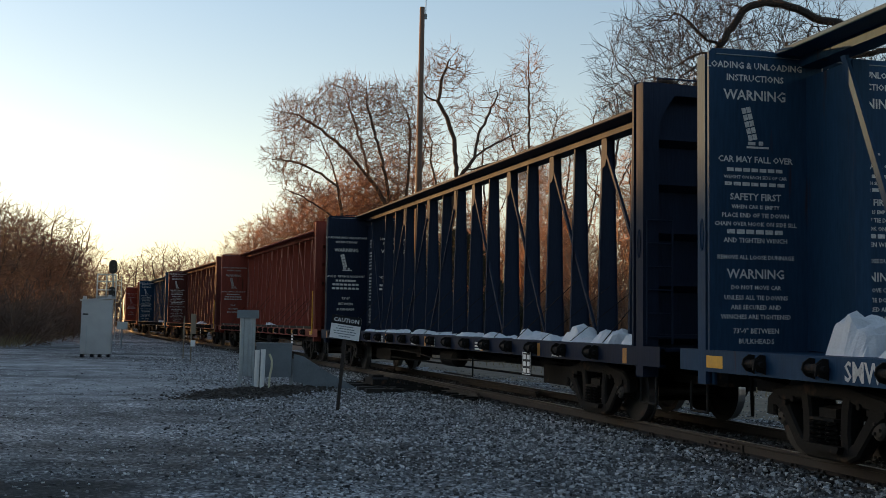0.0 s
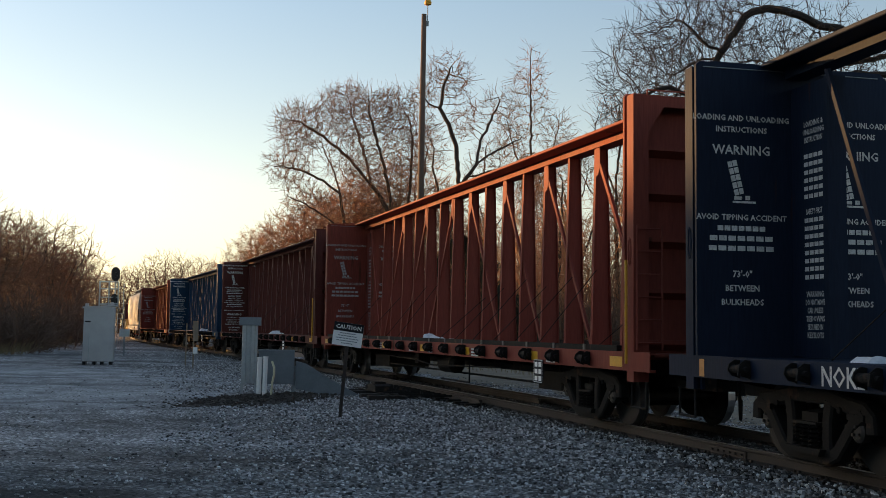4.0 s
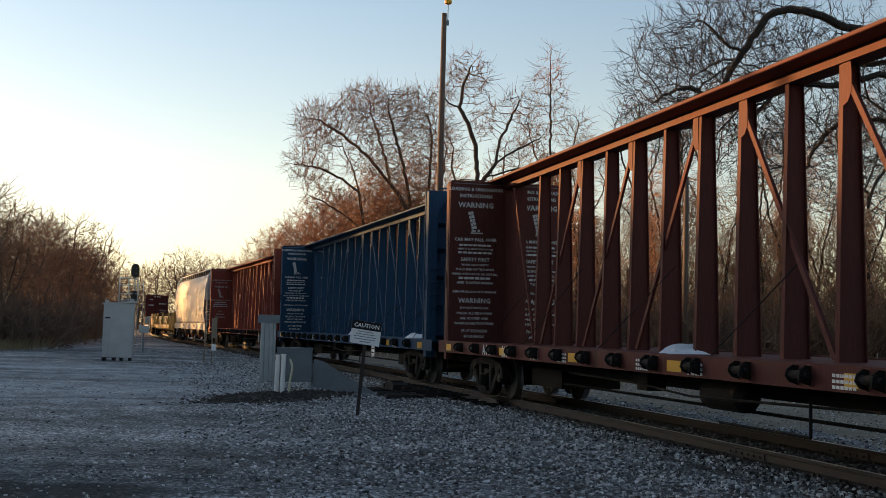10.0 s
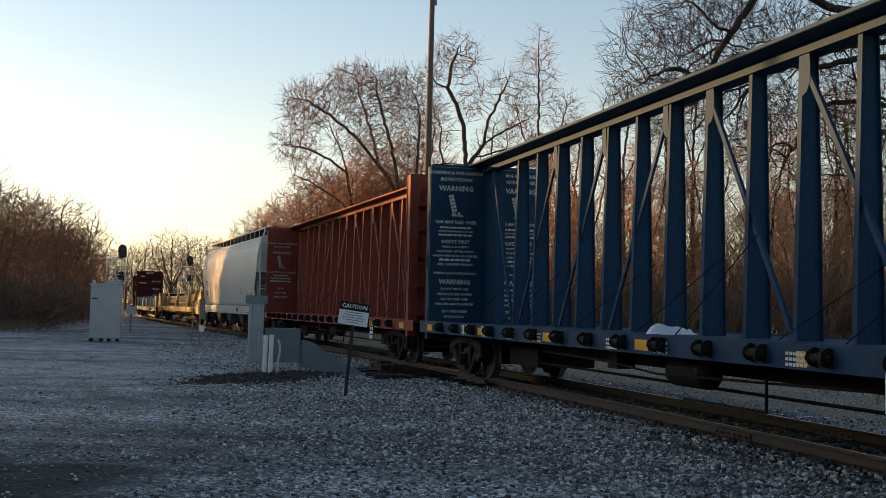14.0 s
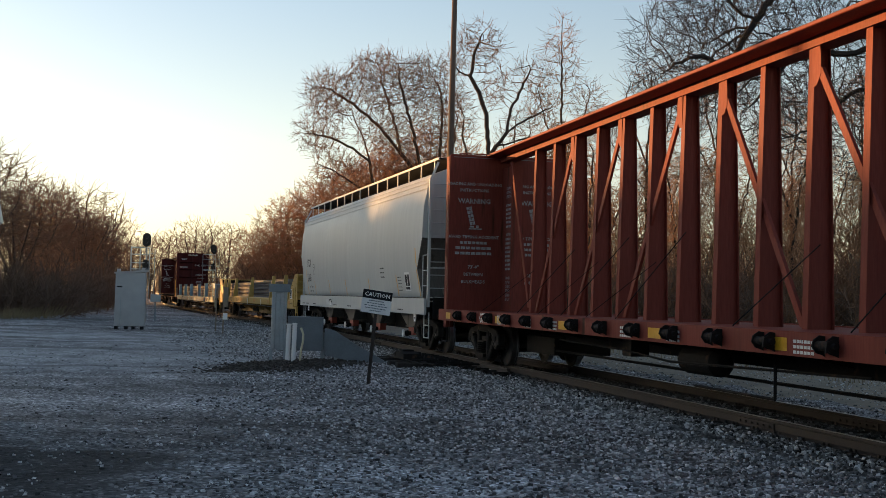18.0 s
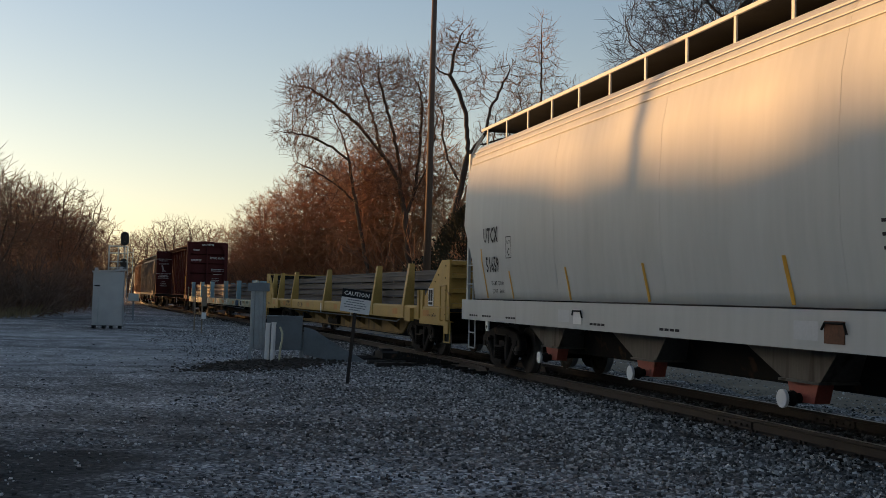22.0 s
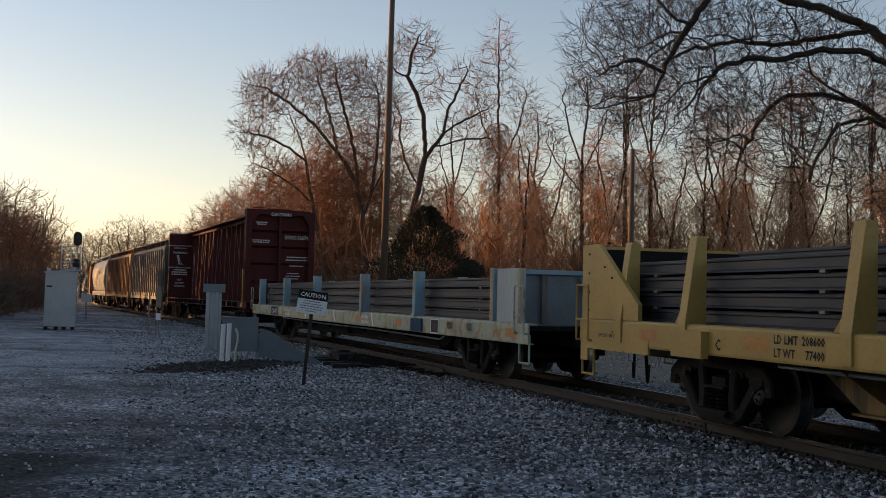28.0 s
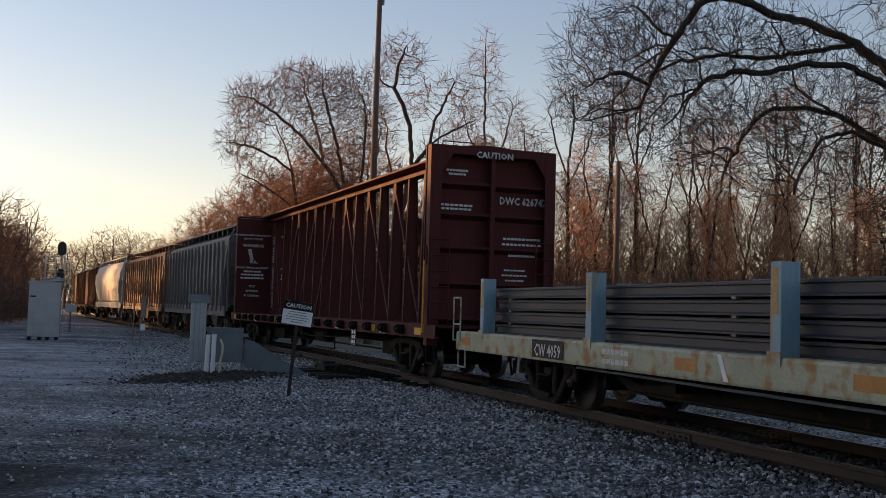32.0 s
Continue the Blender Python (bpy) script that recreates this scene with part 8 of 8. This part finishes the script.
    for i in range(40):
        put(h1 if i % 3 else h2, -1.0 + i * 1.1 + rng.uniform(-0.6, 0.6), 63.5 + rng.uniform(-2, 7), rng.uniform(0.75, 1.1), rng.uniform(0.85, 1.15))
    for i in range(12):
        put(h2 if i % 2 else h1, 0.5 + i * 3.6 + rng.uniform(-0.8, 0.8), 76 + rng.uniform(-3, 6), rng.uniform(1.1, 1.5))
    for i in range(20):
        put(h4, 0.8 + i * 2.0 + rng.uniform(-0.7, 0.7), 72 + rng.uniform(-3, 10), rng.uniform(0.65, 1.15), rng.uniform(0.8, 1.2))
    # reddish brush left of the tall trees
    for x, y, s, tl in ((-12.0, 99, 0.9, 0.95), (-8.0, 94, 0.95, 1.0), (-3.8, 90, 0.9, 0.95)):
        put(h3, x, y, s, tl)
    for x, y, s in ((-18.2, 99, 0.85), (-16.4, 97, 1.15), (-14.2, 96, 1.3), (-12.0, 95, 1.42), (-9.6, 95, 1.48), (-7.2, 94, 1.48), (-4.8, 92, 1.4), (-15.2, 104, 1.3), (-11.0, 103, 1.5), (-19.8, 105, 0.7), (-22.5, 112, 0.6), (-6.2, 89, 1.5), (-4.4, 90, 1.75), (-2.2, 91, 1.75), (-0.6, 89, 1.3), (1.4, 88, 1.15), (4.2, 86, 1.0), (-17.4, 101, 1.05), (-20.5, 103, 0.95), (-26.0, 126, 0.6), (-24.0, 118, 0.55)):
        put(k2, x, y, s)
    for i in range(9):
        put(h1, -17.5 + i * 1.8, 92 - i * 0.9 + rng.uniform(-1, 1), 0.9, 0.8)
    # the wood on the far side of the yard
    for i in range(13):
        f2 = i / 9.5 - 0.12
        put(g, -41.5 + 13 * f2 + rng.uniform(-1.2, 1.2), 119 - 52 * f2 + rng.uniform(-2, 2), rng.uniform(0.68, 0.88))
        if i % 4 == 1:
            put(k2, -40.5 + 13 * f2 + rng.uniform(-0.6, 0.6), 118 - 52 * f2 + rng.uniform(-2, 2), rng.uniform(0.4, 0.55))
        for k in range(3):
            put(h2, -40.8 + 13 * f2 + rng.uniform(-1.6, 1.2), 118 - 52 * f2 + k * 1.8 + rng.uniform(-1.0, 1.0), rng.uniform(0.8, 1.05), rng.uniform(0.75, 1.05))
    for x, y, s in ((-43.5, 104, 0.85), (-36.5, 78, 0.8), (-47, 126, 0.95), (-46, 140, 0.95)):
        put(g, x, y, s)
    # far trees beyond the bend
    for x, y, s in ((-56, 223, 1.55), (-62.5, 226, 1.3), (-50.5, 228, 1.35), (-67.5, 232, 1.2), (-73, 236, 1.15), (-45, 236, 1.1), (-60, 240, 1.3), (-79, 240, 1.1), (-39, 240, 1.0), (-33, 235, 0.95), (-28, 230, 0.95)):
        put(g, x, y, s * 0.98)
    for i in range(14):
        put(h2, -84 + i * 4.4, 226 + rng.uniform(-5, 5), 1.7, 1.3)
    old_tree()
    cedar(0.75, 58.3, 6.3, 6.6, 3)
    cedar(3.2, 60.5, 3.6, 4.4, 4)
    spots = []
    for _ in range(7000):
        u, w = rng.uniform(-12, 60), -rng.uniform(6.0, 26.0)
        p = beside(u, w)
        spots.append((p.x, p.y))
    for _ in range(7000):
        f2 = rng.random()
        spots.append((-38.6 + 15 * f2 + rng.gauss(0, 0.9), 116 - 60 * f2 + rng.gauss(0, 1.5)))
    grass("dry_grass", "tufts of dry straw-coloured grass along the edges", spots, 0.55)


def build_bank():
    """The unseen bank west of the yard, added to block the low sun as a treeline would."""
    s = Vector((-math.sin(radians(SUN_AZ)), math.cos(radians(SUN_AZ)), 0))
    c = Vector((math.cos(radians(SUN_AZ)), math.sin(radians(SUN_AZ)), 0))
    bm = bmesh.new()
    rows = []
    n = 150
    for j in range(n + 1):
        q = -95 + 166 * j / n
        top = 12.6 + 0.4 * noise.noise((q * 0.09, 0, 2)) + 0.7 * noise.noise((q * 0.4, 4, 2)) + 0.4 * noise.noise((q * 1.1, 2, 2))
        if q > 47:
            top *= max(0.0, 1 - (q - 47) / 8)
        ring = []
        for dist, f in ((96, 0.0), (104, 0.7), (110, 1.0), (118, 0.9), (135, 0.0)):
            p = s * dist + c * q
            ring.append(bm.verts.new((p.x, p.y, top * f - 0.1)))
        rows.append(ring)
    for a, b in zip(rows, rows[1:]):
        for i in range(4):
            bm.faces.new((a[i], b[i], b[i + 1], a[i + 1]))
    lone("wooded_bank", bm, M_SOIL, "unseen dark bank added in a treeline's place to shade the yard", "bank", kind="structure", smooth=True)
    # a second unseen bank, added to dim the sky behind the camera
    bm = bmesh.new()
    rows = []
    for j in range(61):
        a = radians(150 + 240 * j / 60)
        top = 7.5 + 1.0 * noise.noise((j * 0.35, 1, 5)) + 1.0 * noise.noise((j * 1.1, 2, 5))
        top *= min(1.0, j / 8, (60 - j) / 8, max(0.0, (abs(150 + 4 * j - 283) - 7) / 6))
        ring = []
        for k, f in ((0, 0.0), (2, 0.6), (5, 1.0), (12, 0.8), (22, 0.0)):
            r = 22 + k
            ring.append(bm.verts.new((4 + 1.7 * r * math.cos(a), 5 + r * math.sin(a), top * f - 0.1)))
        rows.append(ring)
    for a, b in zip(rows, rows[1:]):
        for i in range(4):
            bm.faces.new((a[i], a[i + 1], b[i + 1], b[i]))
    lone("wooded_bank", bm, M_SOIL, "unseen dark bank added to dim the light from behind", "bank", kind="structure", smooth=True)
    # unseen brush along the crest, added to break up the shade's edge
    src = thicket("unseen brushwood added to mottle the bank's shade", 77, 5.0, 3.0, 17, M_TWIG, tip=0.022)
    p = s * 110 + c * 10
    src.matrix_basis = pose(p.x, p.y, 9.9)
    rng = random.Random(5)
    for k in range(18):
        q = -14 + k * 3.1
        p = s * (109 + rng.uniform(-2, 3)) + c * q
        copy_thing(src, pose(p.x, p.y, 9.9, 0, 0, rng.uniform(0, 360)))


build_woods()
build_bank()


def travelled(t):
    """How far the train has rolled after t seconds."""
    for (ta, a), (tb, b) in zip(SURGE, SURGE[1:]):
        if t <= tb:
            f = (t - ta) / (tb - ta)
            f = f * f * (3 - 2 * f)
            return SPEED * t + 0.5 * SLOW * t * t + a + (b - a) * f


def motions():
    """The train rolls down the line, every car on its own two bogies, and the wheels turn."""
    for car, mid, base in TRAIN:
        rows = []
        for i in range(65):
            u = mid - travelled(i * 0.5)
            a, b = on_line(u - base), on_line(u + base)
            f = a - b
            c = (a + b) / 2
            rows.append((i * 0.5, Matrix.Translation(c) @ Matrix.Rotation(math.atan2(f.y, f.x), 4, "Z") @ Matrix.Rotation(radians(CANT), 4, "X")))
        walk(car, rows)
    for w, x in ROLLING:
        walk(w, [(i * 0.1, pose(x, 0, 0.458, 0, math.degrees(travelled(i * 0.1) / 0.458) % 360.0, 0)) for i in range(321)])


motions()
